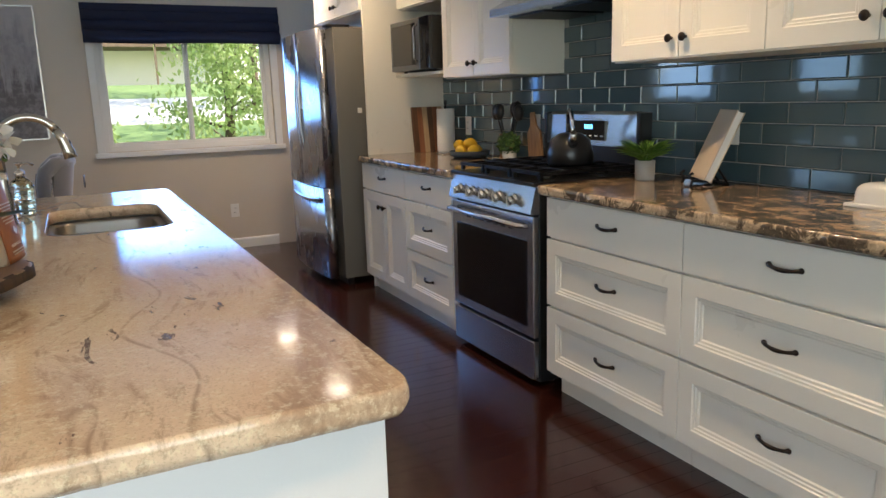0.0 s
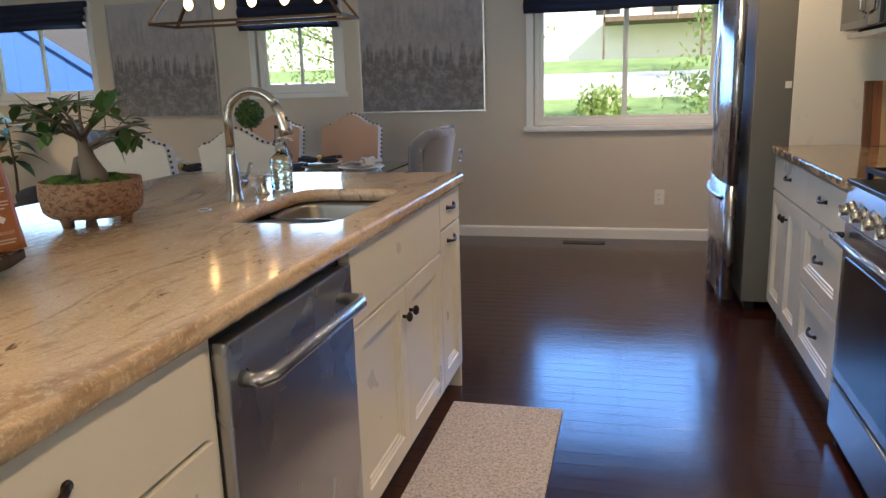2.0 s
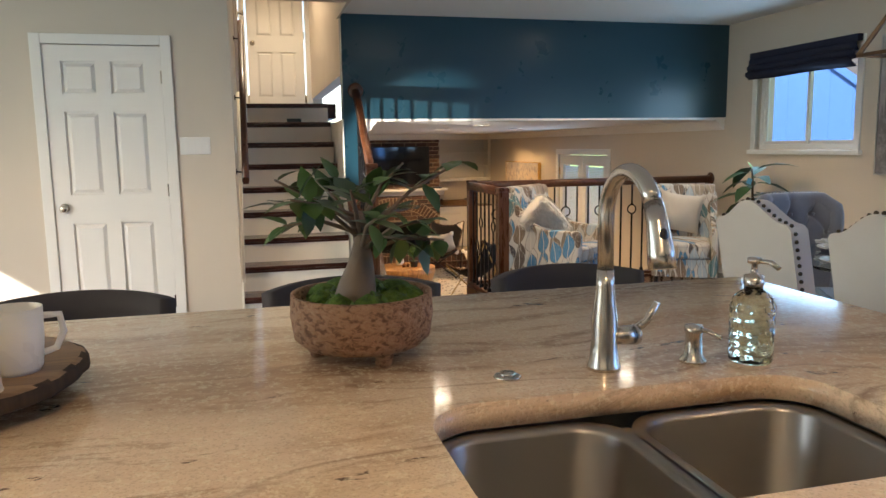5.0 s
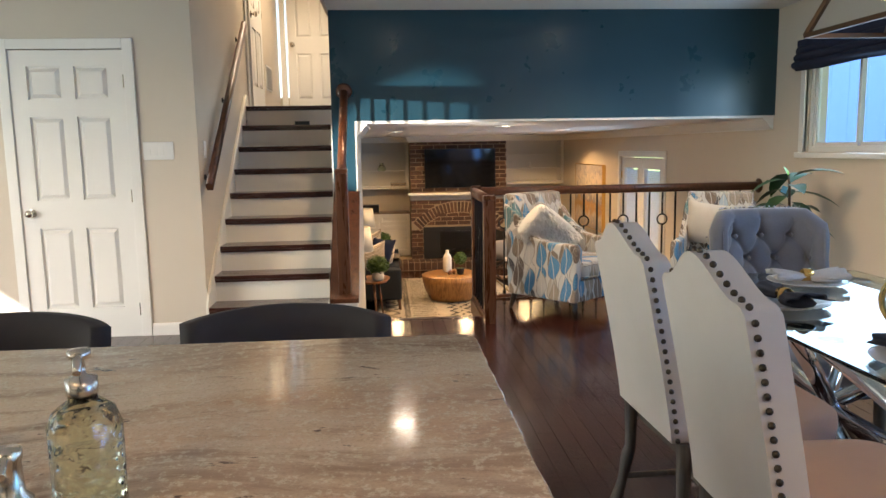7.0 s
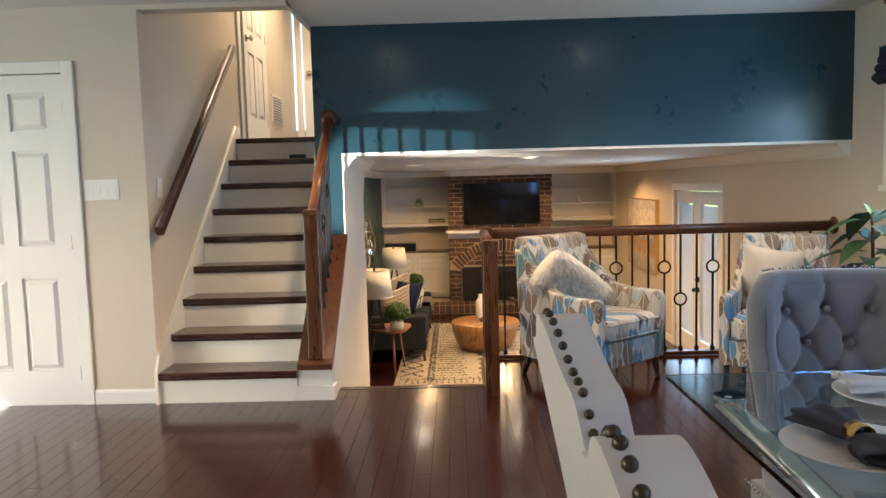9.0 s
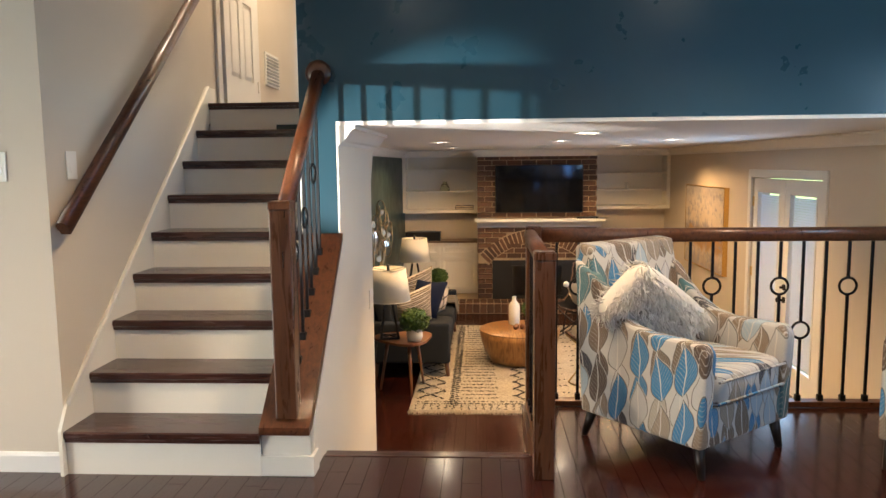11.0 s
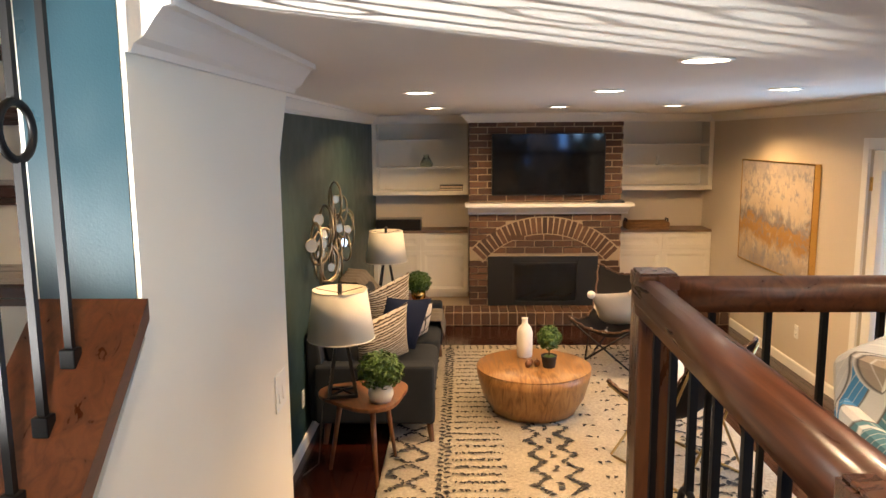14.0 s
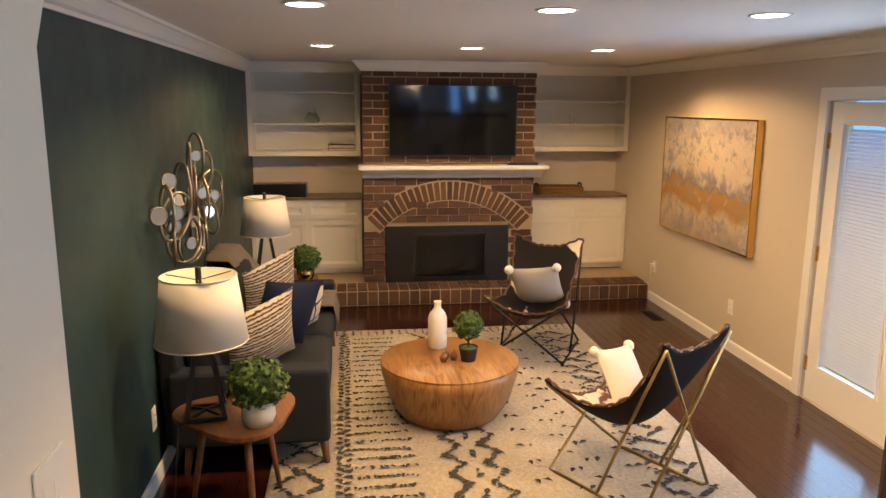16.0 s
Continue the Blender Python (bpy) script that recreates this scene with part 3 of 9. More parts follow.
def panel_door(name, w, h, m, label, handed=1):
    """Local: width along x, front to -y."""
    d = thing(name, label, "door", m, kind="structure")
    mm = M().box(0, w, 0.003, 0.03, 0, h)
    st, mid = 0.11, 0.09
    cols = ((st, w / 2 - mid / 2), (w / 2 + mid / 2, w - st))
    rows = ((0.22, 0.80), (1.0, 1.58), (1.70, h - 0.11))
    xs = [0, cols[0][0], cols[0][1], cols[1][0], cols[1][1], w]
    zs = [0] + [v for r in rows for v in r] + [h]
    for i in range(5):
        for j in range(len(zs) - 1):
            if i in (1, 3) and j in (1, 3, 5):
                continue
            mm.box(xs[i], xs[i + 1], -0.016, 0.003, zs[j], zs[j + 1])
    part("door_leaf", mm, WHITE, d)
    for a, b in cols:
        for lo, hi in rows:
            g = 0.012
            p = M()
            x0, x1, z0, z1 = a + g, b - g, lo + g, hi - g
            e = 0.025
            v = [(x0, 0.002, z0), (x1, 0.002, z0), (x1, 0.002, z1), (x0, 0.002, z1), (x0 + e, -0.015, z0 + e), (x1 - e, -0.015, z0 + e), (x1 - e, -0.015, z1 - e), (x0 + e, -0.015, z1 - e)]
            p.add(v, [(0, 1, 5, 4), (1, 2, 6, 5), (2, 3, 7, 6), (3, 0, 4, 7), (4, 5, 6, 7), (3, 2, 1, 0)])
            part("raised_panel", p, WHITE, d)
    kx = 0.065 if handed > 0 else w - 0.065
    k = M().cyl((kx, -0.016, 0.91), (kx, -0.024, 0.91), 0.033).cyl((kx, -0.024, 0.91), (kx, -0.05, 0.91), 0.012)
    k.ball((kx, -0.064, 0.91), (0.028, 0.02, 0.028))
    part("knob", k, NICKEL, d, "brushed nickel knob")
    for z in (0.2, 1.02, 1.82):
        hx = w + 0.004 if handed > 0 else -0.004
        part("hinge", M().box(hx - 0.012, hx + 0.006, -0.020, -0.004, z - 0.045, z + 0.045), NICKEL, d)
    return d


def casing(name, w, h, m, c=0.07):
    mm = M().box(-c, 0, -0.018, 0.0, 0, h + c).box(w, w + c, -0.018, 0.0, 0, h + c).box(0, w, -0.018, 0.0, h, h + c)
    mm.box(-0.02, 0, 0.0, 0.10, 0, h).box(w, w + 0.02, 0.0, 0.10, 0, h)
    ob = setting(name, mm, WHITE, "white painted door casing", "trim", 0.004)
    ob.matrix_world = m
    return ob


EAST = pose(0, 0, 0, 0, 0, 90)      # turns a front that faces -y to face +x


def facing_px(x, y, z=0):
    return pose(x, y, z, 0, 0, 90)


def facing_mx(x, y, z=0):
    return pose(x, y, z, 0, 0, -90)


panel_door("door_1", 0.764, 2.035, facing_px(WX - 0.012, 1.003), "closed white six-panel door with a nickel knob")
# unseen panel, added so that no sky shows round the closed door
setting("door_backing", M().box(WX - 0.16, WX - 0.125, 0.9, 1.92, -0.2, 2.2), WALL, "unseen backing panel added behind the closed door", "wall")
casing("door_casing", 0.77, 2.04, facing_px(WX + 0.002, 1.0))
# upper hall: a door ajar on the side and one at the end
panel_door("door_2", 0.72, 2.0, facing_px(-9.17, 2.36, 1.752), "white six-panel door at the end of the upper hall")
casing("door_casing_2", 0.76, 2.02, facing_px(-9.16, 2.34, 1.752), 0.07)
casing("door_casing_3", 0.80, 2.04, pose(-6.92, 2.242, 1.752, 0, 0, 180), 0.08)
panel_door("door_3", 0.74, 2.0, pose(-6.94, 2.262, 1.755, 0, 0, 180), "white six-panel door beside the landing")
g = thing("wall_vent", "white louvred return air grille", "vent", pose(-8.2, 2.242, 2.15, 0, 0, 180))
part("grille_frame", M().box(-0.2, 0.2, -0.012, 0, -0.14, 0.14), WHITE, g)
for k in range(9):
    part("slat", M().box(-0.18, 0.18, -0.020, -0.012, -0.12 + k * 0.028, -0.108 + k * 0.028), GROUT, g)

# ---- stairs up ----
RISE, RUN, SX, SY0, SY1 = 1.752 / 9, 0.237, -4.72, 2.258, 3.115
st = thing("staircase", "straight stair with dark wood treads and white risers", "stairs", kind="structure")
for k in range(9):
    x = SX - RUN * k
    part("riser", M().box(x - 0.03, x - 0.02, SY0, SY1, RISE * k + (0 if not k else -0.02), RISE * (k + 1) - 0.032), RISER, st)
    t = M().prism([(x, RISE * (k + 1) - 0.028), (x, RISE * (k + 1) - 0.006), (x - 0.006, RISE * (k + 1)), (x - RUN - 0.03, RISE * (k + 1)), (x - RUN - 0.03, RISE * (k + 1) - 0.032), (x - 0.004, RISE * (k + 1) - 0.032)], "y", SY0, SY1)
    if k < 8:
        part("tread", t, TREADWOOD, st)
    else:
        part("nosing", M().box(x - 0.06, x, SY0, SY1, 1.752 - 0.03, 1.746), TREADWOOD, st)
    part("shoe_moulding", M().box(x - 0.020, x - 0.008, SY0, SY1, RISE * (k + 1) - 0.048, RISE * (k + 1) - 0.032), TREADWOOD, st)
m = M().prism([(SX + 0.01, 0), (SX + 0.01, 0.20), (SX - 0.05, 0.30), (SX - RUN * 8 + 0.0, 1.752 + 0.10), (SX - RUN * 8 - 0.15, 1.752 + 0.10), (SX - RUN * 8 - 0.15, 1.752), (SX - 0.35, 0)], "y", 2.241, 2.256)
part("skirt_board", m, RISER, st)
part("skirt_cap", M().tube([(SX - 0.05, 2.262, 0.305), (SX - RUN * 8, 2.262, 1.852)], 0.009, 6), RISER, st)
part("stub", M().box(-4.81, SX - 0.03, 3.117, 3.332, 0.0, 0.215), RISER, st, bevel=0.003)
part("stub_base", M().box(-4.84, SX - 0.016, 3.112, 3.346, 0, 0.09), RISER, st, bevel=0.004)
m = M().prism([(-4.66, 0.212), (-4.66, 0.245), (-4.70, 0.270), (BX, 0.978), (BX, 0.938), (-4.72, 0.228)], "y", 3.135, 3.347)
part("cap_rail", m, RAILWOOD, st)
nw = thing("stair_railing", "stained wood stair handrail with black iron balusters and rings", "railing")


def newel(parent, x, y, z0, z1, w=0.085):
    n = part("newel_post", M().box(x - w / 2, x + w / 2, y - w / 2, y + w / 2, z0, z1 - 0.03), POSTWOOD, parent, bevel=0.006)
    part("newel_cap", M().box(x - w / 2 - 0.002, x + w / 2 + 0.002, y - w / 2 - 0.002, y + w / 2 + 0.002, z1 - 0.03, z1).box(x - w / 2 + 0.002, x + w / 2 - 0.002, y - w / 2 + 0.002, y + w / 2 - 0.002, z1, z1 + 0.005), POSTWOOD, n, bevel=0.006)
    return n


def handrail(name, parent, a, b, wd=0.032, hg=0.036):
    """A moulded rail from a to b."""
    prof = [(-0.8, -1), (0.8, -1), (0.8, -0.5), (1, -0.2), (1, 0.45), (0.75, 0.85), (0.3, 1), (-0.3, 1), (-0.75, 0.85), (-1, 0.45), (-1, -0.2), (-0.8, -0.5)]
    a, b = Vector(a), Vector(b)
    d = (b - a).normalized()
    side = d.cross(Vector((0, 0, 1))).normalized()
    up = side.cross(d)
    n = len(prof)
    v = [p + side * wd * s + up * hg * u for p in (a, b) for s, u in prof]
    m = M().add(v, [(k, (k + 1) % n, n + (k + 1) % n, n + k) for k in range(n)])
    m.f += [tuple(range(n))[::-1], tuple(range(n, 2 * n))]
    m.s = [True] * n + [False, False]
    return part(name, m, RAILWOOD, parent)


newel(nw, -4.725, 3.247, 0.275, 1.18, 0.088)
handrail("handrail", nw, (-4.75, 3.247, 1.13), (BX + 0.02, 3.247, 1.775))
ro = M().lathe([(0.0, 0), (0.062, 0), (0.066, 0.012), (0.05, 0.022), (0.03, 0.026), (0, 0.026)], 20)
ro.xf(pose(BX + 0.002, 3.247, 1.79, 0, 90, 0))
part("rosette", ro, RAILWOOD, nw)


def baluster(parent, x, y, z0, z1, ring=None, axis="y"):
    m = M()
    w = 0.0065
    if ring is None:
        m.box(x - w, x + w, y - w, y + w, z0, z1)
    else:
        m.box(x - w, x + w, y - w, y + w, z0, ring - 0.048).box(x - w, x + w, y - w, y + w, ring + 0.048, z1)
        m.ring((x, y, ring), 0.045, 0.007, axis)
    b = part("baluster", m, IRON, parent)
    part("shoe", M().box(x - 0.014, x + 0.014, y - 0.014, y + 0.014, z0, z0 + 0.035), IRON, b, bevel=0.003)
    return b


for k in range(7):
    x = -4.82 - 0.098 * k
    zb = 0.978 - 0.874 * (x - BX) - 0.012
    zt = 1.13 + (-4.75 - x) * 0.872 - 0.03
    ring = zb + 0.52 if k % 2 else None
    if k in (1, 3, 5):
        ring = zt - 0.30 - 0.03 * (k == 3)
    baluster(nw, x, 3.247, zb, zt, ring, "y")
wr = thing("wall_handrail", "dark stained wood handrail on wall brackets", "handrail")
handrail("rail", wr, (-4.74, 2.31, 1.075), (-6.46, 2.31, 2.479), 0.026, 0.034)
for x in (-4.92, -5.66, -6.38):
    z = 1.075 + (-4.74 - x) * 0.8165 - 0.035
    part("bracket", M().tube([(x, 2.245, z - 0.05), (x, 2.29, z - 0.055), (x, 2.31, z)], 0.007, 8).cyl((x, 2.240, z - 0.05), (x, 2.247, z - 0.05), 0.022), IRON, wr)

# ---- steps down and the guard rail ----
sd = thing("steps_down", "dark wood steps down to the lower room", "stairs", kind="structure")
for k in range(5):
    x = -5.0 - 0.2 * k
    z = LZ / 5 * k
    if k:
        part("tread", M().box(x - 0.02, x + 0.235, 3.34, 4.30, z - 0.03, z), TREADWOOD, sd, bevel=0.005)
    part("riser", M().box(x - 0.0, x + 0.015, 3.34, 4.30, z + LZ / 5, z - 0.03), RISER, sd)
part("nosing", M().box(-5.03, -4.96, 3.338, 4.28, -0.03, 0.003), TREADWOOD, sd, bevel=0.006)
gr = thing("guard_railing", "stained wood guard rail with black iron balusters and rings", "railing")
RX = -5.72
newel(gr, -4.775, 4.325, 0, 0.962, 0.088)
newel(gr, RX, 4.345, -0.05, 0.985, 0.08)
handrail("handrail", gr, (-4.80, 4.325, 0.932), (RX + 0.03, 4.325, 0.94))
handrail("handrail", gr, (RX, 4.37, 0.94), (RX, NY - 0.004, 0.94))
ro = M().lathe([(0.0, 0), (0.062, 0), (0.066, 0.012), (0.05, 0.022), (0.03, 0.026), (0, 0.026)], 20).xf(pose(RX, NY - 0.002, 0.94, 90, 0, 0))
part("rosette", ro, RAILWOOD, gr)
part("shoe_rail", M().box(RX - 0.035, RX + 0.035, 4.39, NY - 0.015, 0.003, 0.032), RAILWOOD, gr, bevel=0.004)
part("shoe_rail", M().box(RX + 0.05, -4.82, 4.30, 4.36, 0.003, 0.032), RAILWOOD, gr, bevel=0.004)
nb = 21
for k in range(nb):
    y = 4.47 + k * (NY - 0.06 - 4.47) / (nb - 1)
    ring = [None, 0.66, None, None, 0.66, 0.42][k % 6]
    baluster(gr, RX, y, 0.03, 0.90, ring, "x")
for k in range(7):
    x = -4.90 - k * 0.118
    baluster(gr, x, 4.325, 0.03, 0.91, 0.62 if k % 3 == 1 else (0.40 if k % 3 == 2 else None), "y")
part("fascia", M().box(-5.71, -5.0, 4.285, 4.345, -0.12, 0.0), RAILWOOD, gr)

# ---- french doors of the lower room ----
fd = thing("french_door", "white french door pair with glazed panes and inner blinds", "door", kind="structure")
x0, x1, z0, z1 = FD
BLINDS = cloth("white_slat_blind", (0.78, 0.80, 0.82), (0.7, 0.73, 0.77), 200)
tr_ = BLINDS.node_tree.nodes.new("ShaderNodeBsdfTranslucent")
mx_ = BLINDS.node_tree.nodes.new("ShaderNodeMixShader")
tr_.inputs[0].default_value, mx_.inputs[0].default_value = (0.80, 0.86, 0.92, 1), 0.6
BLINDS.node_tree.links.new(BLINDS.node_tree.nodes["Principled BSDF"].outputs[0], mx_.inputs[1])
BLINDS.node_tree.links.new(tr_.outputs[0], mx_.inputs[2])
BLINDS.node_tree.links.new(mx_.outputs[0], BLINDS.node_tree.nodes["Material Output"].inputs[0])
part("door_casing", M().box(x0 - 0.08, x0, NY - 0.02, NY, LZ, z1 + 0.08).box(x1, x1 + 0.08, NY - 0.02, NY, LZ, z1 + 0.08).box(x0, x1, NY - 0.02, NY, z1, z1 + 0.08), WHITE, fd, bevel=0.004)
mid = (x0 + x1) / 2
for a, b in ((x0 + 0.02, mid - 0.006), (mid + 0.006, x1 - 0.02)):
    s = 0.125
    m = M().box(a, a + s, NY + 0.01, NY + 0.05, z0 + 0.01, z1 - 0.01).box(b - s, b, NY + 0.01, NY + 0.05, z0 + 0.01, z1 - 0.01)
    m.box(a + s, b - s, NY + 0.01, NY + 0.05, z0 + 0.01, z0 + 0.26).box(a + s, b - s, NY + 0.01, NY + 0.05, z1 - 0.15, z1 - 0.01)
    m.box(a + s - 0.02, a + s, NY + 0.003, NY + 0.01, z0 + 0.25, z1 - 0.14).box(b - s, b - s + 0.02, NY + 0.003, NY + 0.01, z0 + 0.25, z1 - 0.14)
    lf = part("door_leaf", m, WHITE, fd)
    p = part("pane", M().box(a + s, b - s, NY + 0.025, NY + 0.029, z0 + 0.26, z1 - 0.15), GLASS, lf)
    p.visible_shadow = False
    m = M()
    for k in range(66):
        z = z0 + 0.28 + k * 0.024
        if z < z1 - 0.18:
            m.prism([(NY + 0.034, z), (NY + 0.045, z + 0.020), (NY + 0.046, z + 0.019), (NY + 0.035, z - 0.001)], "x", a + s + 0.01, b - s - 0.01)
    part("slat_blind", m, BLINDS, lf)
    for z in (z0 + 0.25, z0 + 1.0, z1 - 0.25):
        hx = a if a < mid - 0.5 else b
        part("hinge", M().box(hx - 0.012, hx + 0.012, NY - 0.002, NY + 0.01, z - 0.05, z + 0.05), GOLD, lf)
kx = mid + 0.07
for z in (0.02, 0.14):
    k = M().cyl((kx, NY + 0.01, z), (kx, NY - 0.004, z), 0.03).cyl((kx, NY - 0.004, z), (kx, NY - 0.035, z), 0.012)
    if z < 0.1:
        k.ball((kx, NY - 0.05, z), (0.027, 0.02, 0.027))
    part("door_knob", k, BRONZE, fd)


# ---- outlets, switches, vents ----


def plate(name, w, h, m, label, rockers=0, holes=2):
    p = thing(name, label, "switch" if rockers else "outlet", m)
    part("cover_plate", M().box(-w / 2, w / 2, -0.006, 0, -h / 2, h / 2), PLASTIC, p, bevel=0.003)
    for k in range(rockers):
        x = (k - (rockers - 1) / 2) * 0.046
        part("rocker", M().prism([(-0.006, -0.034), (-0.011, -0.034), (-0.008, 0.0), (-0.006, 0.034)], "x", x - 0.016, x + 0.016), PLASTIC, p)
    if not rockers:
        for z in (-0.02, 0.02):
            q = part("socket", M().box(-0.017, 0.017, -0.009, -0.006, z - 0.014, z + 0.014), PLASTIC, p, bevel=0.003)
            part("slot", M().box(-0.008, -0.005, -0.0095, -0.009, z - 0.004, z + 0.006).box(0.005, 0.008, -0.0095, -0.009, z - 0.004, z + 0.006), BLACKM, q)
    return p


plate("light_switch", 0.21, 0.125, facing_px(WX + 0.001, 1.967, 1.335), "white four-gang rocker switch plate on the wall", 4)
plate("wall_outlet", 0.075, 0.12, pose(1.24, NY - 0.001, 0.345), "white duplex outlet low on the wall")
plate("wall_outlet", 0.075, 0.12, pose(-0.62, NY - 0.001, 0.335), "white duplex outlet low on the wall")
plate("wall_outlet", 0.075, 0.12, pose(-10.6, NY - 0.001, LZ + 0.36), "white duplex outlet low on the wall")
po = plate("wall_outlet", 0.075, 0.12, pose(-12.1, NY - 0.001, LZ + 0.36), "white duplex outlet low on the wall with a plug in it")
plug = part("plug", M().box(-0.016, 0.016, -0.045, -0.009, 0.005, 0.035), PLASTIC, po, bevel=0.004)
part("cord", M().tube([(0, -0.04, 0.015), (0.01, -0.05, -0.08), (-0.03, -0.04, -0.19), (-0.16, -0.03, -0.19)], 0.004, 6), PLASTIC, plug)
plate("wall_outlet", 0.075, 0.12, pose(-8.9, 2.851, LZ + 0.36, 0, 0, 180), "white duplex outlet low on the green wall")
plate("light_switch", 0.08, 0.125, pose(-4.95, 2.243, 1.34, 0, 0, 180), "white rocker switch plate beside the stairs", 1)
plate("light_switch", 0.125, 0.125, pose(-6.47, 3.336, 0.46, 0, 0, 180), "white two-gang rocker switch plate", 2)


def register(x0, x1, y0, y1, z, label):
    v = thing("floor_register", label, "vent", pose((x0 + x1) / 2, (y0 + y1) / 2, z))
    w, h = (x1 - x0) / 2, (y1 - y0) / 2
    part("register_frame", M().box(-w, w, -h, h, 0, 0.004), BRONZE, v)
    for k in range(12):
        x = -w + 0.015 + k * (2 * w - 0.03) / 11
        part("louvre", M().box(x - 0.004, x + 0.004, -h + 0.012, h - 0.012, 0.004, 0.007), BRONZE, v)


register(0.50, 0.83, 6.66, 6.76, 0.0, "dark bronze floor register near the window wall")
register(-11.75, -11.45, 6.62, 6.74, LZ, "dark bronze floor register near the fireplace")
LAMPON = glow("downlight_lens", (1.0, 0.86, 0.66), 9)
for lights, z in ((KLIGHTS, CZ), (LLIGHTS, CEIL_L)):
    for x, y in lights:
        d = thing("recessed_light", "white recessed ceiling downlight, lit", "ceiling light", pose(x, y, z), group="recessed lights")
        part("trim_ring", M().lathe([(0.078, 0), (0.078, -0.006), (0.092, -0.008), (0.096, -0.003), (0.096, 0)], 28), WHITE, d)
        part("lens", M().lathe([(0, -0.004), (0.077, -0.004), (0.077, 0), (0, 0)], 28), LAMPON, d)

# ---- kitchen ----


def front(w, h, plain=False, fr=0.062):
    """A drawer or door front, x 0..w, z 0..h, facing -y: one slab whose moulded inner field steps back."""
    g = 0.0015
    loops = [(g, 0.0), (g, -0.020)]
    if not plain:
        loops += [(fr, -0.020), (fr + 0.003, -0.0150), (fr + 0.010, -0.0145), (fr + 0.013, -0.0105), (fr + 0.021, -0.0100), (fr + 0.025, -0.0055)]
    v = []
    for i, y in loops:
        v += [(i, y, i), (w - i, y, i), (w - i, y, h - i), (i, y, h - i)]
    f = [(3, 2, 1, 0)]
    for k in range(len(loops) - 1):
        f += [(4 * k + c, 4 * k + (c + 1) % 4, 4 * k + 4 + (c + 1) % 4, 4 * k + 4 + c) for c in range(4)]
    e = 4 * (len(loops) - 1)
    return M().add(v, f + [(e, e + 1, e + 2, e + 3)])


def cup_pull(x, z, w=0.105):
    m = M()
    pts = [(x - w / 2 + w * u, -0.022 - 0.014 * math.sin(math.pi * u) ** 0.6, z - 0.006 * math.sin(math.pi * u)) for u in [k / 10 for k in range(11)]]
    m.tube(pts, [0.0075, 0.006, 0.0055, 0.006, 0.0068, 0.007, 0.0068, 0.006, 0.0055, 0.006, 0.0075], 8)
    for sx in (-1, 1):
        m.ball((x + sx * w / 2, -0.022, z), (0.010, 0.006, 0.009), 10, 6)
    return m


def knob(x, z):
    return M().cyl((x, -0.02, z), (x, -0.036, z), 0.006, n=10).ball((x, -0.042, z), (0.016, 0.010, 0.016), 12, 8)


def side_pull(x, z0, z1):
    m = M()
    pts = [(x, -0.022 - 0.020 * math.sin(math.pi * u) ** 0.6, z0 + (z1 - z0) * u) for u in [k / 8 for k in range(9)]]
    return m.tube(pts, 0.006, 8)


def cabinet(w, m, label, rows, group, depth=0.6, z0=0.10, z1=0.88, toe=0.06, name="base_cabinet", open_top=0):
    """rows: (z0, z1, kind); kind plain, panel or doors. Local x is the width, front to -y, back at +depth."""
    c = thing(name, label, "cabinet", m, group)
    b = M().box(0.001, w - 0.001, 0.001, depth, z0, open_top or z1)
    if open_top:
        b.box(0.001, w - 0.001, 0.001, 0.03, open_top, z1)
    if toe:
        b.box(0.001, w - 0.001, toe, depth, 0, z0)
    part("body", b, CAB, c)
    for lo, hi, kind in rows:
        if kind in ("plain", "panel"):
            d = part("drawer", front(w, hi - lo, kind == "plain").xf(pose(0, 0, lo)), CAB, c, bevel=0.0008, seg=1)
            part("handle", cup_pull(w / 2, (lo + hi) / 2 + 0.008), BRONZE, d, "dark bronze pull")
        elif kind == "false":
            part("false_front", front(w, hi - lo, True).xf(pose(0, 0, lo)), CAB, c, bevel=0.0008, seg=1)
        elif kind == "doors":
            for k in (0, 1):
                d = part("door", front(w / 2, hi - lo).xf(pose(k * w / 2, 0, lo)), CAB, c, bevel=0.0008, seg=1)
                hz = hi - 0.09 if z0 < 0.5 else lo + 0.07
                part("knob", knob(w / 2 + (-0.035 if k == 0 else 0.035), hz), BRONZE, d, "dark bronze knob")
        elif kind == "door":
            d = part("door", front(w, hi - lo).xf(pose(0, 0, lo)), CAB, c, bevel=0.0008, seg=1)
            part("handle", cup_pull(w / 2, hi - 0.05), BRONZE, d, "dark bronze pull")
        elif kind in ("doorx", "drawx"):
            part("door" if kind == "doorx" else "drawer", front(w, hi - lo, fr=0.05).xf(pose(0, 0, lo)), CAB, c)
        elif kind == "slab_pull":
            d = part("door", front(w, hi - lo).xf(pose(0, 0, lo)), CAB, c, bevel=0.0008, seg=1)
            part("handle", side_pull(w * 0.5, hi - 0.16, hi - 0.05), BRONZE, d, "dark bronze pull")
    return c


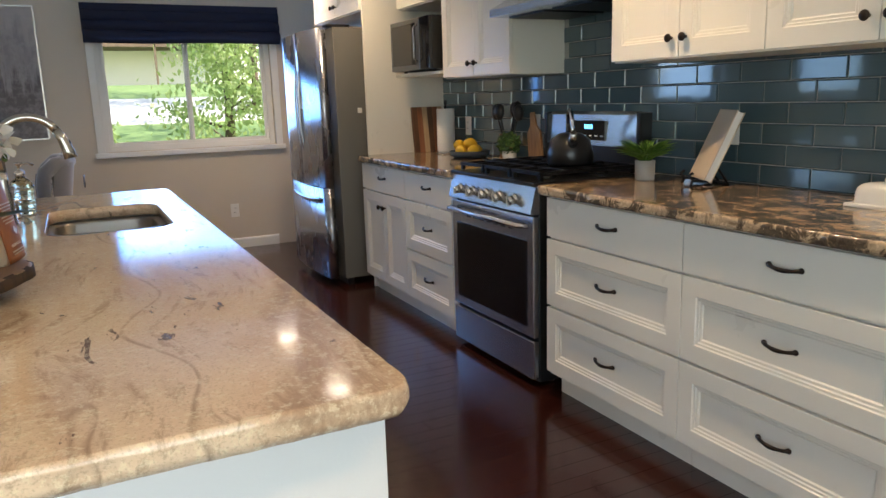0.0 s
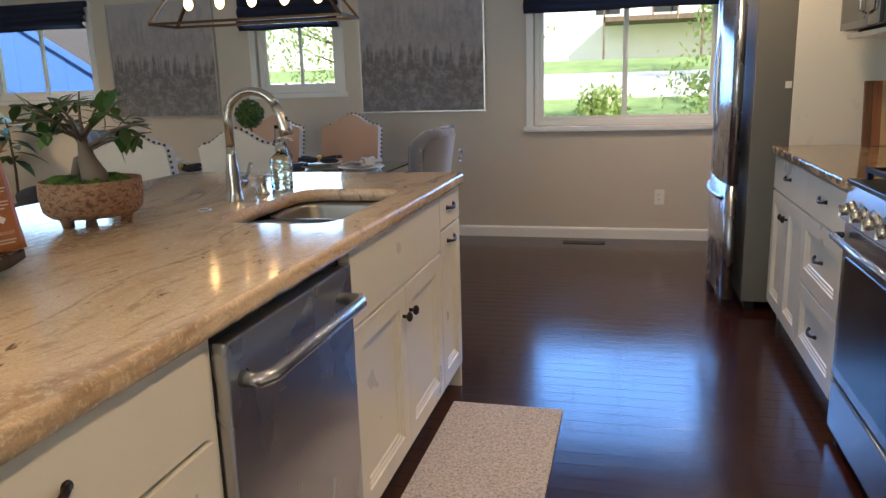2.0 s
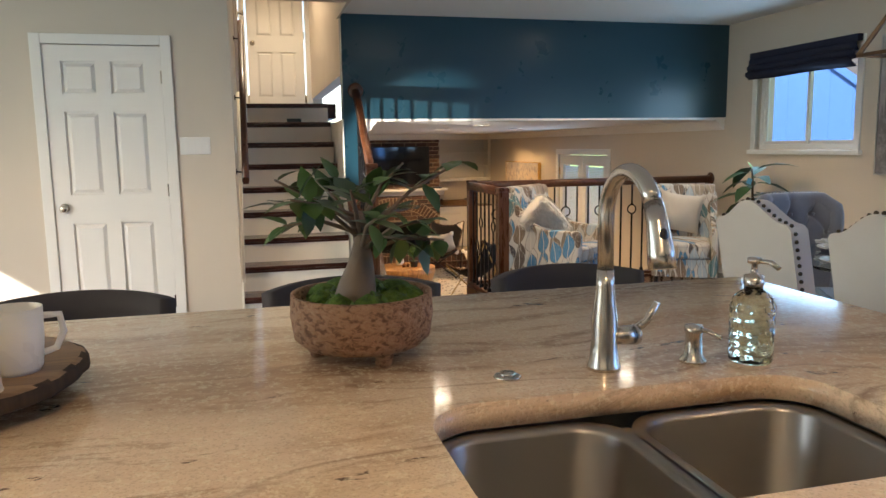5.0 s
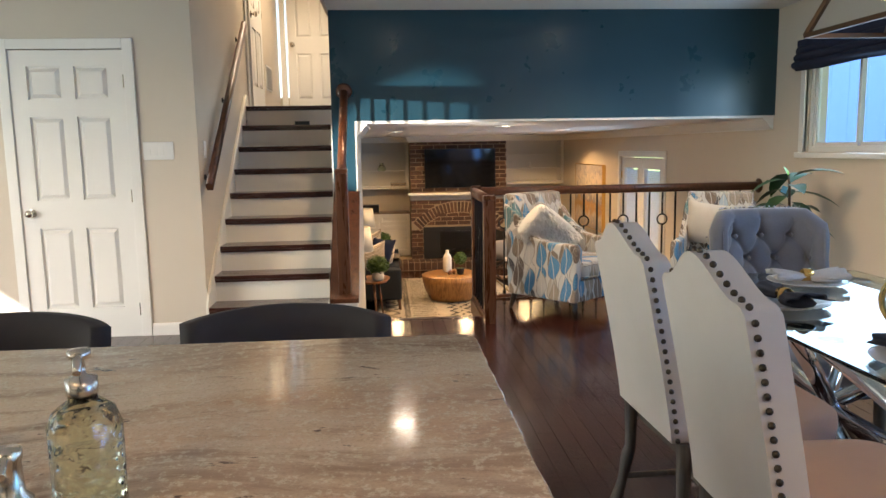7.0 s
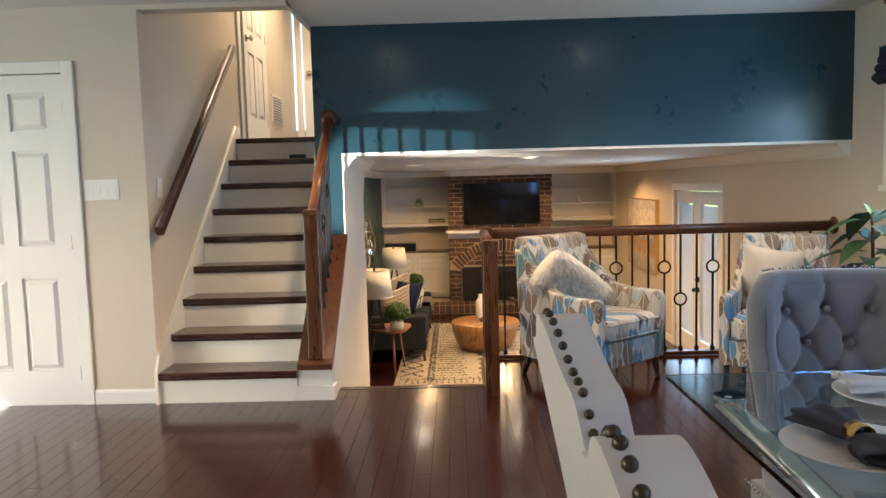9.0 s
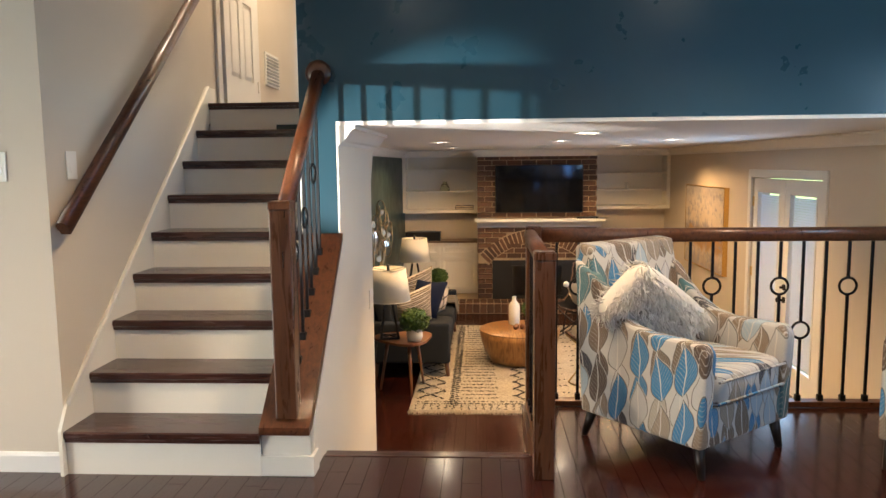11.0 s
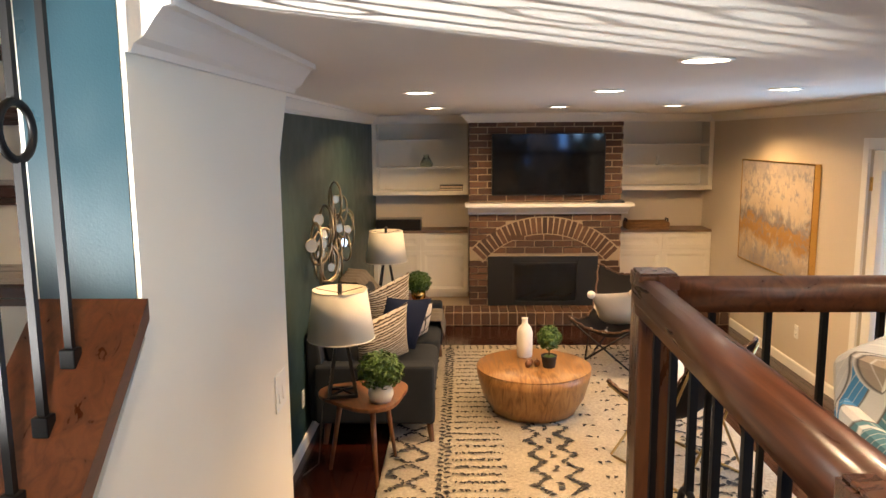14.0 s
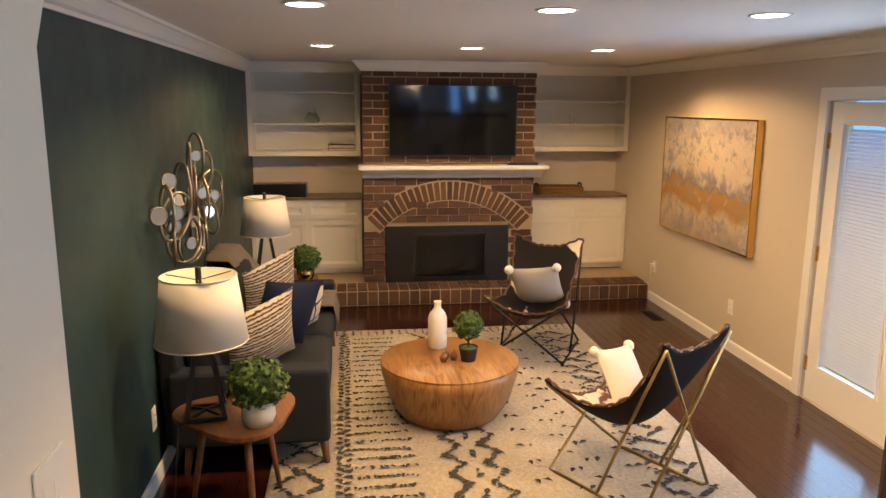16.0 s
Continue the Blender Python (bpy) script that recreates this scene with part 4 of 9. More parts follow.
FX = 1.74
THREE = [(0.115, 0.405, "panel"), (0.413, 0.70, "panel"), (0.708, 0.872, "plain")]
cabinet(0.70, facing_mx(FX, 4.87), "cream base cabinet with one drawer above two panelled doors", [(0.115, 0.70, "doors"), (0.708, 0.872, "plain")], "kitchen base cabinets", 0.61)
cabinet(0.60, facing_mx(FX, 4.17), "cream base cabinet with three drawers and bronze pulls", THREE, "kitchen base cabinets", 0.61)
cabinet(0.77, facing_mx(FX, 2.705), "cream base cabinet with three drawers and bronze pulls", THREE, "kitchen base cabinets", 0.61)
cabinet(0.77, facing_mx(FX, 1.934), "cream base cabinet with three drawers and bronze pulls", THREE, "kitchen base cabinets", 0.61)
cabinet(0.77, facing_mx(FX, 1.163), "cream base cabinet with three drawers and bronze pulls", THREE, "kitchen base cabinets", 0.61)
cabinet(0.77, facing_mx(FX, 0.392), "cream base cabinet with three drawers and bronze pulls", THREE, "kitchen base cabinets", 0.61)


def slab(name, poly, z0, z1, mat, label, cut=None):
    """A stone worktop with rounded corners and a chiselled edge; cut: (x0, x1, y0, y1, r) hole."""
    def rounded(x0, x1, y0, y1, r, n=7):
        out = []
        for cx, cy, a0 in ((x1 - r, y1 - r, 0), (x0 + r, y1 - r, 90), (x0 + r, y0 + r, 180), (x1 - r, y0 + r, 270)):
            out += [(cx + r * math.cos(radians(a0 + 90 * k / n)), cy + r * math.sin(radians(a0 + 90 * k / n))) for k in range(n + 1)]
        return out
    bm = bmesh.new()
    outer = rounded(*poly)
    # edge: a fine ring so that the stone's edge can be uneven
    dense = []
    for i, p in enumerate(outer):
        q = outer[(i + 1) % len(outer)]
        k = max(1, int(math.dist(p, q) / 0.018))
        dense += [(p[0] + (q[0] - p[0]) * j / k, p[1] + (q[1] - p[1]) * j / k) for j in range(k)]
    lv = [(0.0, 0.005), (0.004, 0.001), (0.011, -0.001), (0.018, 0.001), (0.026, -0.001), (0.034, 0.001), (z1 - z0, 0.006)]
    cx, cy = (poly[0] + poly[1]) / 2, (poly[2] + poly[3]) / 2
    rings = []
    for dz, inset in lv:
        ring = []
        for i, (x, y) in enumerate(dense):
            rough = 0.0034 * noise.noise(Vector((x * 34, y * 34, dz * 75))) + 0.0016 * noise.noise(Vector((x * 90, y * 90, dz * 140)))
            if dz == 0.0:
                rough *= 0.4
            px, py = dense[i - 1], dense[(i + 1) % len(dense)]
            t = Vector((py[0] - px[0], py[1] - px[1], 0)).normalized()
            nrm = Vector((t.y, -t.x, 0))
            ring.append(bm.verts.new((x - nrm.x * (inset + rough), y - nrm.y * (inset + rough), z1 - dz)))
        rings.append(ring)
    for a, b in zip(rings, rings[1:]):
        for i in range(len(a)):
            f = bm.faces.new((a[i], a[(i + 1) % len(a)], b[(i + 1) % len(a)], b[i]))
            f.smooth = True
    if cut:
        hole = rounded(*cut)[::-1]
        top = [bm.verts.new((x, y, z1)) for x, y in hole]
        low = [bm.verts.new((x, y, z0)) for x, y in hole]
        for i in range(len(top)):
            bm.faces.new((top[i], top[(i + 1) % len(top)], low[(i + 1) % len(top)], low[i])).smooth = True
        for ring, rim in ((rings[0], top), (rings[-1], low)):
            ed = [bm.edges.get((r[i], r[(i + 1) % len(r)])) for r in (ring, rim) for i in range(len(r))]
            bmesh.ops.triangle_fill(bm, use_beauty=True, edges=ed)
    else:
        bm.faces.new(rings[0])
        bm.faces.new(rings[-1][::-1])
    bmesh.ops.recalc_face_normals(bm, faces=bm.faces)
    me = bpy.data.meshes.new(name)
    bm.to_mesh(me)
    bm.free()
    me.materials.append(mat)
    return tagged(new(name, me), label, "countertop")


slab("countertop", (FX - 0.04, EX - 0.002, 3.565, 4.893, 0.015), 0.882, 0.92, GRANITE2, "brown speckled granite worktop with a rough edge")
slab("countertop", (FX - 0.05, EX - 0.002, -0.40, 2.735, 0.015), 0.882, 0.92, GRANITE2, "brown speckled granite worktop with a rough edge")

# range
rg = thing("gas_range", "stainless steel gas range with black glass oven door", "range", facing_mx(1.715, 3.552))
W = 0.76
part("body", M().box(0.0, W, 0.03, 0.65, 0.02, 0.90), BLACKM, rg, bevel=0.004)
for x in (0.05, W - 0.05):
    part("foot", M().cyl((x, 0.12, 0), (x, 0.12, 0.03), 0.02), BLACKM, rg)
part("drawer", M().box(0.004, W - 0.004, 0, 0.03, 0.035, 0.215), STEEL, rg, bevel=0.006)
od = part("oven_door", M().box(0.004, W - 0.004, 0.0, 0.03, 0.23, 0.775), STEEL, rg, bevel=0.006)
part("oven_window", M().box(0.055, W - 0.055, -0.003, 0.0, 0.275, 0.665), BLACKGLASS, od, "black oven window")
h = M().tube([(0.03, -0.012, 0.735), (0.05, -0.045, 0.737), (W / 2, -0.058, 0.739), (W - 0.05, -0.045, 0.737), (W - 0.03, -0.012, 0.735)], 0.012, 10)
part("handle", h, STEEL, od, "steel bar handle")
for k in range(7):
    part("vent_slot", M().box(0.16 + 0.065 * k, 0.20 + 0.065 * k, -0.002, 0.0, 0.700, 0.708), BLACKM, od)
cp = M().prism([(-0.01, 0.785), (-0.018, 0.79), (0.012, 0.905), (0.06, 0.905), (0.06, 0.785)], "x", 0.002, W - 0.002)
cp = part("control_panel", cp, STEEL, rg)
for k in range(5):
    x = W / 2 + (k - 2) * 0.125
    kb = M().cyl((x, -0.006, 0.845), (x, -0.024, 0.84), 0.024, 0.022).cyl((x, -0.024, 0.84), (x, -0.05, 0.833), 0.020, 0.017)
    kb.box(x - 0.004, x + 0.004, -0.056, -0.03, 0.818, 0.852)
    part("burner_knob", kb, NICKEL, cp, "ridged steel knob")
part("cooktop", M().box(0, W, 0.0, 0.62, 0.905, 0.922), BLACKM, rg, bevel=0.004)
for gx in (0.02, 0.265, 0.51):
    m = M()
    w3, t = 0.23, 0.007
    for y in (0.05, 0.19, 0.33, 0.47, 0.57):
        m.box(gx, gx + w3, y - t, y + t, 0.948, 0.964)
    for x in (gx + t, gx + w3 / 2, gx + w3 - t):
        m.box(x - t, x + t, 0.05, 0.57, 0.946, 0.962)
    for x in (gx + 0.01, gx + w3 - 0.01):
        for y in (0.055, 0.565):
            m.box(x - 0.009, x + 0.009, y - 0.009, y + 0.009, 0.922, 0.95)
    part("grate", m, IRON, rg, "cast iron grate", bevel=0.002)
for x, y in ((0.135, 0.16), (0.135, 0.45), (0.38, 0.31), (0.625, 0.16), (0.625, 0.45)):
    part("burner", M().cyl((x, y, 0.922), (x, y, 0.934), 0.045, 0.04).cyl((x, y, 0.934), (x, y, 0.94), 0.032), IRON, rg)
bg = part("backguard", M().prism([(0.58, 0.92), (0.595, 1.185), (0.61, 1.20), (0.648, 1.20), (0.648, 0.92)], "x", 0.03, W - 0.03), STEEL, rg, bevel=0.003)
for x in (0.0, W - 0.03):
    part("end_cap", M().box(x, x + 0.03, 0.575, 0.648, 0.92, 1.195), BLACKM, bg, bevel=0.008)
part("lower_panel", M().box(0.03, W - 0.03, 0.574, 0.584, 0.922, 1.035), BLACKM, bg)
part("display", M().box(0.26, 0.50, 0.582, 0.592, 1.06, 1.155), BLACKGLASS, bg)
DIG = glow("blue_digits", (0.1, 0.45, 1.0), 2.5)
m = M()
for k in range(4):
    m.box(0.345 + k * 0.017, 0.355 + k * 0.017, 0.5805, 0.582, 1.115, 1.135)
part("clock_digits", m, DIG, bg)
m = M()
for k in range(5):
    m.box(0.29 + k * 0.045, 0.31 + k * 0.045, 0.5805, 0.582, 1.078, 1.084)
part("button_marks", m, PLASTIC, bg)

# uppers, hood, microwave
def upper(w, y, z0, z1, label, kind="doors"):
    return cabinet(w, facing_mx(2.04, y), label, [(z0 + 0.004, z1 - 0.004, kind)], "kitchen wall cabinets", 0.32, z0, z1, 0, "wall_cabinet")


upper(0.76, 2.675, 1.405, 2.30, "cream wall cabinet with two doors and bronze knobs")
upper(0.76, 1.914, 1.405, 2.30, "cream wall cabinet with two doors and bronze knobs")
upper(0.76, 1.153, 1.405, 2.30, "cream wall cabinet with two doors and bronze knobs")
upper(0.75, 4.215, 1.395, 2.30, "cream wall cabinet with two doors beside the hood")
upper(0.655, 4.872, 1.86, 2.30, "cream wall cabinet above the microwave shelf")
cabinet(0.98, facing_mx(1.80, 5.92), "cream cabinet over the refrigerator with two doors", [(1.864, 2.296, "doors")], "kitchen wall cabinets", 0.55, 1.86, 2.30, 0, "wall_cabinet")
tagged(part("soffit", M().box(1.78, EX, 4.90, 5.95, 2.301, CZ).box(2.02, EX, -0.4, 4.90, 2.301, CZ), WALL), "greige soffit above the cabinets", "soffit", kind="structure")
sh = part("microwave_shelf", M().box(2.00, EX - 0.002, 4.217, 4.875, 1.425, 1.447), CAB, bevel=0.004)
tagged(sh, "cream painted shelf under the microwave", "shelf")
mw = thing("microwave", "stainless microwave oven with dark door", "microwave", facing_mx(1.96, 4.85, 1.447))
part("body", M().box(0, 0.58, 0.02, 0.38, 0.012, 0.325), BLACKM, mw, bevel=0.004)
for x in (0.05, 0.53):
    part("foot", M().cyl((x, 0.08, 0), (x, 0.08, 0.014), 0.012), BLACKM, mw)
part("door", M().box(0.002, 0.44, 0, 0.02, 0.015, 0.322), metal("dark_steel", (0.20, 0.20, 0.21), 0.3, "x"), mw, bevel=0.004)
part("door_window", M().box(0.03, 0.39, -0.002, 0, 0.045, 0.295), BLACKGLASS, mw)
part("control_panel", M().box(0.445, 0.578, 0, 0.02, 0.015, 0.322), BLACKGLASS, mw, bevel=0.003)
part("handle", M().tube([(0.425, -0.005, 0.06), (0.425, -0.03, 0.08), (0.425, -0.03, 0.26), (0.425, -0.005, 0.28)], 0.007, 8), STEEL, mw)
hd = thing("range_hood", "stainless under-cabinet range hood", "range hood", facing_mx(1.90, 3.46))
part("canopy", M().prism([(0.0, 1.665), (0.0, 1.70), (0.14, 1.775), (0.468, 1.775), (0.468, 1.665)], "x", 0.005, 0.775), STEEL, hd, bevel=0.003)
part("chimney", M().box(0.23, 0.55, 0.20, 0.468, 1.775, 2.30), STEELV, hd, bevel=0.003)
part("filter", M().box(0.06, 0.36, 0.08, 0.42, 1.658, 1.665).box(0.42, 0.72, 0.08, 0.42, 1.658, 1.665), IRON, hd)

# refrigerator and its end panel
tagged(part("fridge_panel", M().box(1.785, EX - 0.002, 4.895, 4.915, 0, 2.30), CAB, bevel=0.002), "cream tall end panel beside the refrigerator", "panel")
fr = thing("refrigerator", "stainless french-door refrigerator with bottom freezer drawer", "refrigerator", facing_mx(1.55, 5.93))
FW = 0.90
SIDE = paint("grey_fridge_side", (0.16, 0.155, 0.14), 0.4, 0.04, 160, 0.0005)
part("body", M().box(0, FW, 0.07, 0.74, 0.05, 1.765), SIDE, fr, bevel=0.006)
part("toe_grille", M().box(0.02, FW - 0.02, 0.09, 0.14, 0.0, 0.05), BLACKM, fr)


def curved(x0, x1, z0, z1):
    def fn(u, v):
        x = x0 + (x1 - x0) * u
        bow = -0.030 * math.sin(math.pi * x / FW)
        return (x, 0.02 + bow, z0 + (z1 - z0) * v)
    m = M().sheet(fn, 10, 1, -0.05)
    return m


for x0, x1, s in ((0.002, FW / 2 - 0.002, 1), (FW / 2 + 0.002, FW - 0.002, -1)):
    d = part("door", curved(x0, x1, 0.70, 1.76), STEELV, fr)
    hx = FW / 2 - 0.035 * s
    pts = [(hx, -0.015 - 0.055 * math.sin(math.pi * u) ** 0.5, 0.86 + 0.74 * u) for u in [k / 12 for k in range(13)]]
    part("handle", M().tube(pts, 0.013, 10), STEEL, d, "bowed steel bar handle")
fz = part("freezer_drawer", curved(0.002, FW - 0.002, 0.06, 0.69), STEELV, fr)
pts = [(0.07 + 0.76 * u, -0.02 - 0.055 * math.sin(math.pi * u) ** 0.5, 0.615 - 0.012 * math.sin(math.pi * u)) for u in [k / 12 for k in range(13)]]
part("handle", M().tube(pts, 0.014, 10), STEEL, fz, "bowed steel bar handle")
part("hinge_cover", M().box(0.02, 0.12, 0.04, 0.2, 1.765, 1.785).box(FW - 0.12, FW - 0.02, 0.04, 0.2, 1.765, 1.785), BLACKM, fr, bevel=0.004)
part("side_badge", M().box(FW, FW + 0.003, 0.22, 0.25, 1.20, 1.235), PLASTIC, fr)

# island
ISX0, ISX1, ISY0, ISY1 = -0.92, 0.36, 1.03, 3.748
slab("island_countertop", (ISX0, ISX1, ISY0, ISY1, 0.045), 0.878, 0.92, GRANITE, "cream granite island top with brown veins and a rough edge", (-0.115, 0.255, 2.60, 3.255, 0.09))
IX = 0.315
bz = 0.868
cabinet(0.76, facing_px(IX, 1.10), "cream island cabinet with a drawer over doors", [(0.115, 0.69, "doors"), (0.70, bz, "plain")], "island cabinets", 0.58, 0.10, 0.876)
dw = thing("dishwasher", "stainless steel dishwasher with a bar handle", "dishwasher", facing_px(IX + 0.004, 1.90))
part("body", M().box(0.004, 0.60, 0.01, 0.56, 0.10, 0.868), BLACKM, dw)
part("door", M().box(0.006, 0.598, -0.024, 0.01, 0.115, 0.845), STEELV, dw, bevel=0.005)
part("handle", M().tube([(0.05, -0.024, 0.765), (0.05, -0.062, 0.765), (0.075, -0.072, 0.765), (0.53, -0.072, 0.765), (0.555, -0.062, 0.765), (0.555, -0.024, 0.765)], 0.0155, 12), STEEL, dw)
part("toe_plate", M().box(0.004, 0.60, 0.05, 0.07, 0.0, 0.10), BLACKM, dw)
cabinet(0.90, facing_px(IX, 2.51), "cream island sink cabinet with two panelled doors", [(0.115, 0.66, "doors"), (0.668, bz, "false")], "island cabinets", 0.58, 0.10, 0.876, open_top=0.62)
cabinet(0.31, facing_px(IX, 3.415), "cream narrow island cabinet with a drawer and a door", [(0.115, 0.735, "door"), (0.742, bz, "plain")], "island cabinets", 0.58, 0.10, 0.876)
for y0, y1 in ((1.075, 1.098), (3.727, 3.740)):
    tagged(part("island_end_panel", M().box(-0.30, IX + 0.012, y0, y1, 0.0, 0.876), WHITE, bevel=0.002), "white painted island end panel", "panel")
tagged(part("island_filler", M().box(IX - 0.02, IX, 1.862, 1.90, 0.1, 0.876), CAB), "cream filler strip beside the dishwasher", "panel")
tagged(part("island_back_panel", M().box(-0.30, -0.27, 1.098, 3.727, 0.0, 0.876), WHITE), "white painted island back panel", "panel")
# sink
SINKM = metal("satin_sink_steel", (0.33, 0.30, 0.27), 0.34, "y")
sk = thing("kitchen_sink", "stainless double-bowl undermount sink", "sink", pose(0, 0, 0))


def bowl(x0, x1, y0, y1, zt, dz):
    bm_ = M()
    n, rr = 6, 0.07

    def loop(x0, x1, y0, y1, r, z):
        out = []
        for cx, cy, a0 in ((x1 - r, y1 - r, 0), (x0 + r, y1 - r, 90), (x0 + r, y0 + r, 180), (x1 - r, y0 + r, 270)):
            out += [(cx + r * math.cos(radians(a0 + 90 * k / n)), cy + r * math.sin(radians(a0 + 90 * k / n)), z) for k in range(n + 1)]
        return out
    loops = [loop(x0 - 0.02, x1 + 0.02, y0 - 0.02, y1 + 0.02, rr + 0.02, zt), loop(x0, x1, y0, y1, rr, zt), loop(x0 + 0.004, x1 - 0.004, y0 + 0.004, y1 - 0.004, rr, zt - 0.01),
             loop(x0 + 0.012, x1 - 0.012, y0 + 0.012, y1 - 0.012, rr, zt - dz + 0.03), loop(x0 + 0.04, x1 - 0.04, y0 + 0.04, y1 - 0.04, rr * 0.8, zt - dz)]
    c = len(loops[0])
    v = [p for l in loops for p in l]
    f = [(i * c + k, i * c + (k + 1) % c, (i + 1) * c + (k + 1) % c, (i + 1) * c + k) for i in range(len(loops) - 1) for k in range(c)]
    bm_.add(v, f, True)
    bm_.f.append(tuple((len(loops) - 1) * c + k for k in range(c)))
    bm_.s.append(False)
    return bm_


for y0, y1, d in ((2.615, 2.90, 0.17), (2.935, 3.24, 0.20)):
    b = part("bowl", bowl(-0.10, 0.24, y0, y1, 0.872, d), SINKM, sk)
    part("drain", M().lathe([(0.0, 0.004), (0.03, 0.004), (0.042, 0.007), (0.045, 0.0), (0, 0)], 20, (0.06, (y0 + y1) / 2, 0.872 - d)), CHROME, b)
part("divider", M().box(-0.09, 0.23, 2.90, 2.935, 0.83, 0.868), SINKM, sk, bevel=0.01)

# faucet, dispenser, bottle
fa = thing("kitchen_faucet", "brushed nickel pull-down kitchen faucet with a high arc", "faucet", pose(-0.222, 2.952, 0.92, 0, 0, -4) @ Matrix.Diagonal((0.95, 0.95, 0.92, 1)))
part("faucet_body", M().lathe([(0.031, 0), (0.031, 0.006), (0.027, 0.014), (0.024, 0.05), (0.024, 0.10), (0.019, 0.13), (0.0165, 0.16), (0.0155, 0.19)], 24), NICKEL, fa)
arc = [(0, 0, 0.185), (0, 0, 0.29)] + [(0.095 - 0.095 * math.cos(a), 0, 0.29 + 0.085 * math.sin(a)) for a in [math.pi * k / 14 for k in range(1, 13)]]
part("spout", M().tube(arc, 0.0145, 14), NICKEL, fa)
hx, hz = arc[-1][0], arc[-1][2]
part("spray_head", M().tube([(hx, 0, hz), (hx + 0.016, 0, hz - 0.03), (hx + 0.03, 0, hz - 0.075), (hx + 0.036, 0, hz - 0.10)], [0.0155, 0.0165, 0.0205, 0.0215], 14), NICKEL, fa)
part("spray_button", M().ball((hx + 0.037, 0, hz - 0.055), (0.006, 0.009, 0.02), 10, 6), BLACKM, fa)
lv = M().cyl((0, 0.015, 0.062), (0, 0.058, 0.062), 0.017, 0.019, 14).ball((0, 0.06, 0.062), (0.020, 0.012, 0.020), 12, 8)
lv.tube([(0, 0.058, 0.07), (0.006, 0.080, 0.09), (0.012, 0.096, 0.125)], [0.010, 0.0075, 0.007], 8)
part("lever", lv, NICKEL, fa)
sd_ = thing("soap_dispenser", "brushed nickel built-in soap dispenser", "dispenser", pose(-0.213, 3.122, 0.92, 0, 0, 20))
part("dispenser_body", M().lathe([(0.024, 0), (0.024, 0.004), (0.016, 0.012), (0.014, 0.05), (0.016, 0.054), (0.016, 0.066), (0.0, 0.068)], 18), NICKEL, sd_)
part("dispenser_spout", M().tube([(0, 0, 0.06), (0.03, 0, 0.061), (0.055, 0, 0.054)], 0.0045, 8), NICKEL, sd_)
bt = thing("soap_bottle", "clear embossed glass soap bottle with nickel pump", "bottle", pose(-0.188, 3.222, 0.92) @ Matrix.Diagonal((1, 1, 0.87, 1)))
SOAPG = glass("pale_green_glass", (0.86, 0.93, 0.72), 0.03)
N(SOAPG).bump(N(SOAPG).voro(70, "SMOOTH_F1"), 0.006, 0.8)
part("bottle_body", M().lathe([(0.0, 0.0), (0.035, 0), (0.038, 0.006), (0.038, 0.115), (0.033, 0.135), (0.016, 0.150), (0.014, 0.16)], 40, wob=lambda a, z: 0.045 * math.sin(9 * a + z * 160) * math.sin(9 * a - z * 160) if 0.005 < z < 0.12 else 0), SOAPG, bt)
part("pump", M().lathe([(0.016, 0.155), (0.017, 0.16), (0.017, 0.178), (0.006, 0.182), (0.005, 0.20), (0.012, 0.204), (0.012, 0.214), (0.0, 0.216)], 16).tube([(0, 0, 0.208), (0.03, 0.01, 0.209), (0.045, 0.015, 0.198)], 0.005, 8), NICKEL, bt)
tagged(part("air_switch", M().lathe([(0.0, 0.924), (0.021, 0.923), (0.024, 0.920), (0, 0.920)], 20, (-0.225, 2.775, 0)).lathe([(0, 0.928), (0.013, 0.928), (0.014, 0.924), (0, 0.924)], 16, (-0.225, 2.775, 0)), NICKEL), "small nickel disposal button in the counter", "button")
# rug in front of the sink
RUGS = cloth("pale_grey_mat", (0.62, 0.56, 0.54), (0.24, 0.21, 0.21), 70, 0.004)
n_ = N(RUGS, "World")
mott = n_.math("ADD", n_.math("MULTIPLY", n_.voro(120, "SMOOTH_F1"), 0.6), n_.math("MULTIPLY", n_.noise(60, 5, 0.75), 0.6))
n_.color(n_.ramp(mott, [(0.34, (0.30, 0.26, 0.26)), (0.50, (0.50, 0.45, 0.45)), (0.68, (0.64, 0.59, 0.59))]))
n_.bump(mott, 0.006, 0.9)
tagged(part("kitchen_mat", M().box(0.335, 0.775, 2.05, 3.55, 0.0005, 0.012), RUGS, bevel=0.005), "pale woven runner mat on the wood floor", "rug")

# ---- dining end ----
PALE = cloth("pale_linen", (0.80, 0.72, 0.63), (0.70, 0.61, 0.52), 500)
PEACH = cloth("peach_linen", (0.66, 0.44, 0.32), (0.56, 0.36, 0.26), 500)
GREYV = cloth("grey_velvet", (0.24, 0.235, 0.26), (0.15, 0.148, 0.165), 120, 0.0004, 0.75, 0.6)
OAK = wood("weathered_oak", (0.05, 0.038, 0.03), (0.11, 0.085, 0.065), 0.6, "z")
NAIL = metal("antique_nail", (0.10, 0.075, 0.05), 0.35)
NAILS = metal("silver_nail", (0.6, 0.6, 0.62), 0.25)


def turned_leg(m, x, y, z1, r=0.021):
    return m.lathe([(r * 0.8, 0), (r * 1.1, 0.03), (r * 0.7, 0.05), (r, 0.07), (r, 0.16), (r * 0.6, 0.175), (r * 1.15, 0.20), (r * 0.9, 0.30), (r * 1.2, 0.34), (r * 0.7, 0.36), (r * 1.2, 0.38), (r * 1.2, z1)], 10, (x, y, 0))


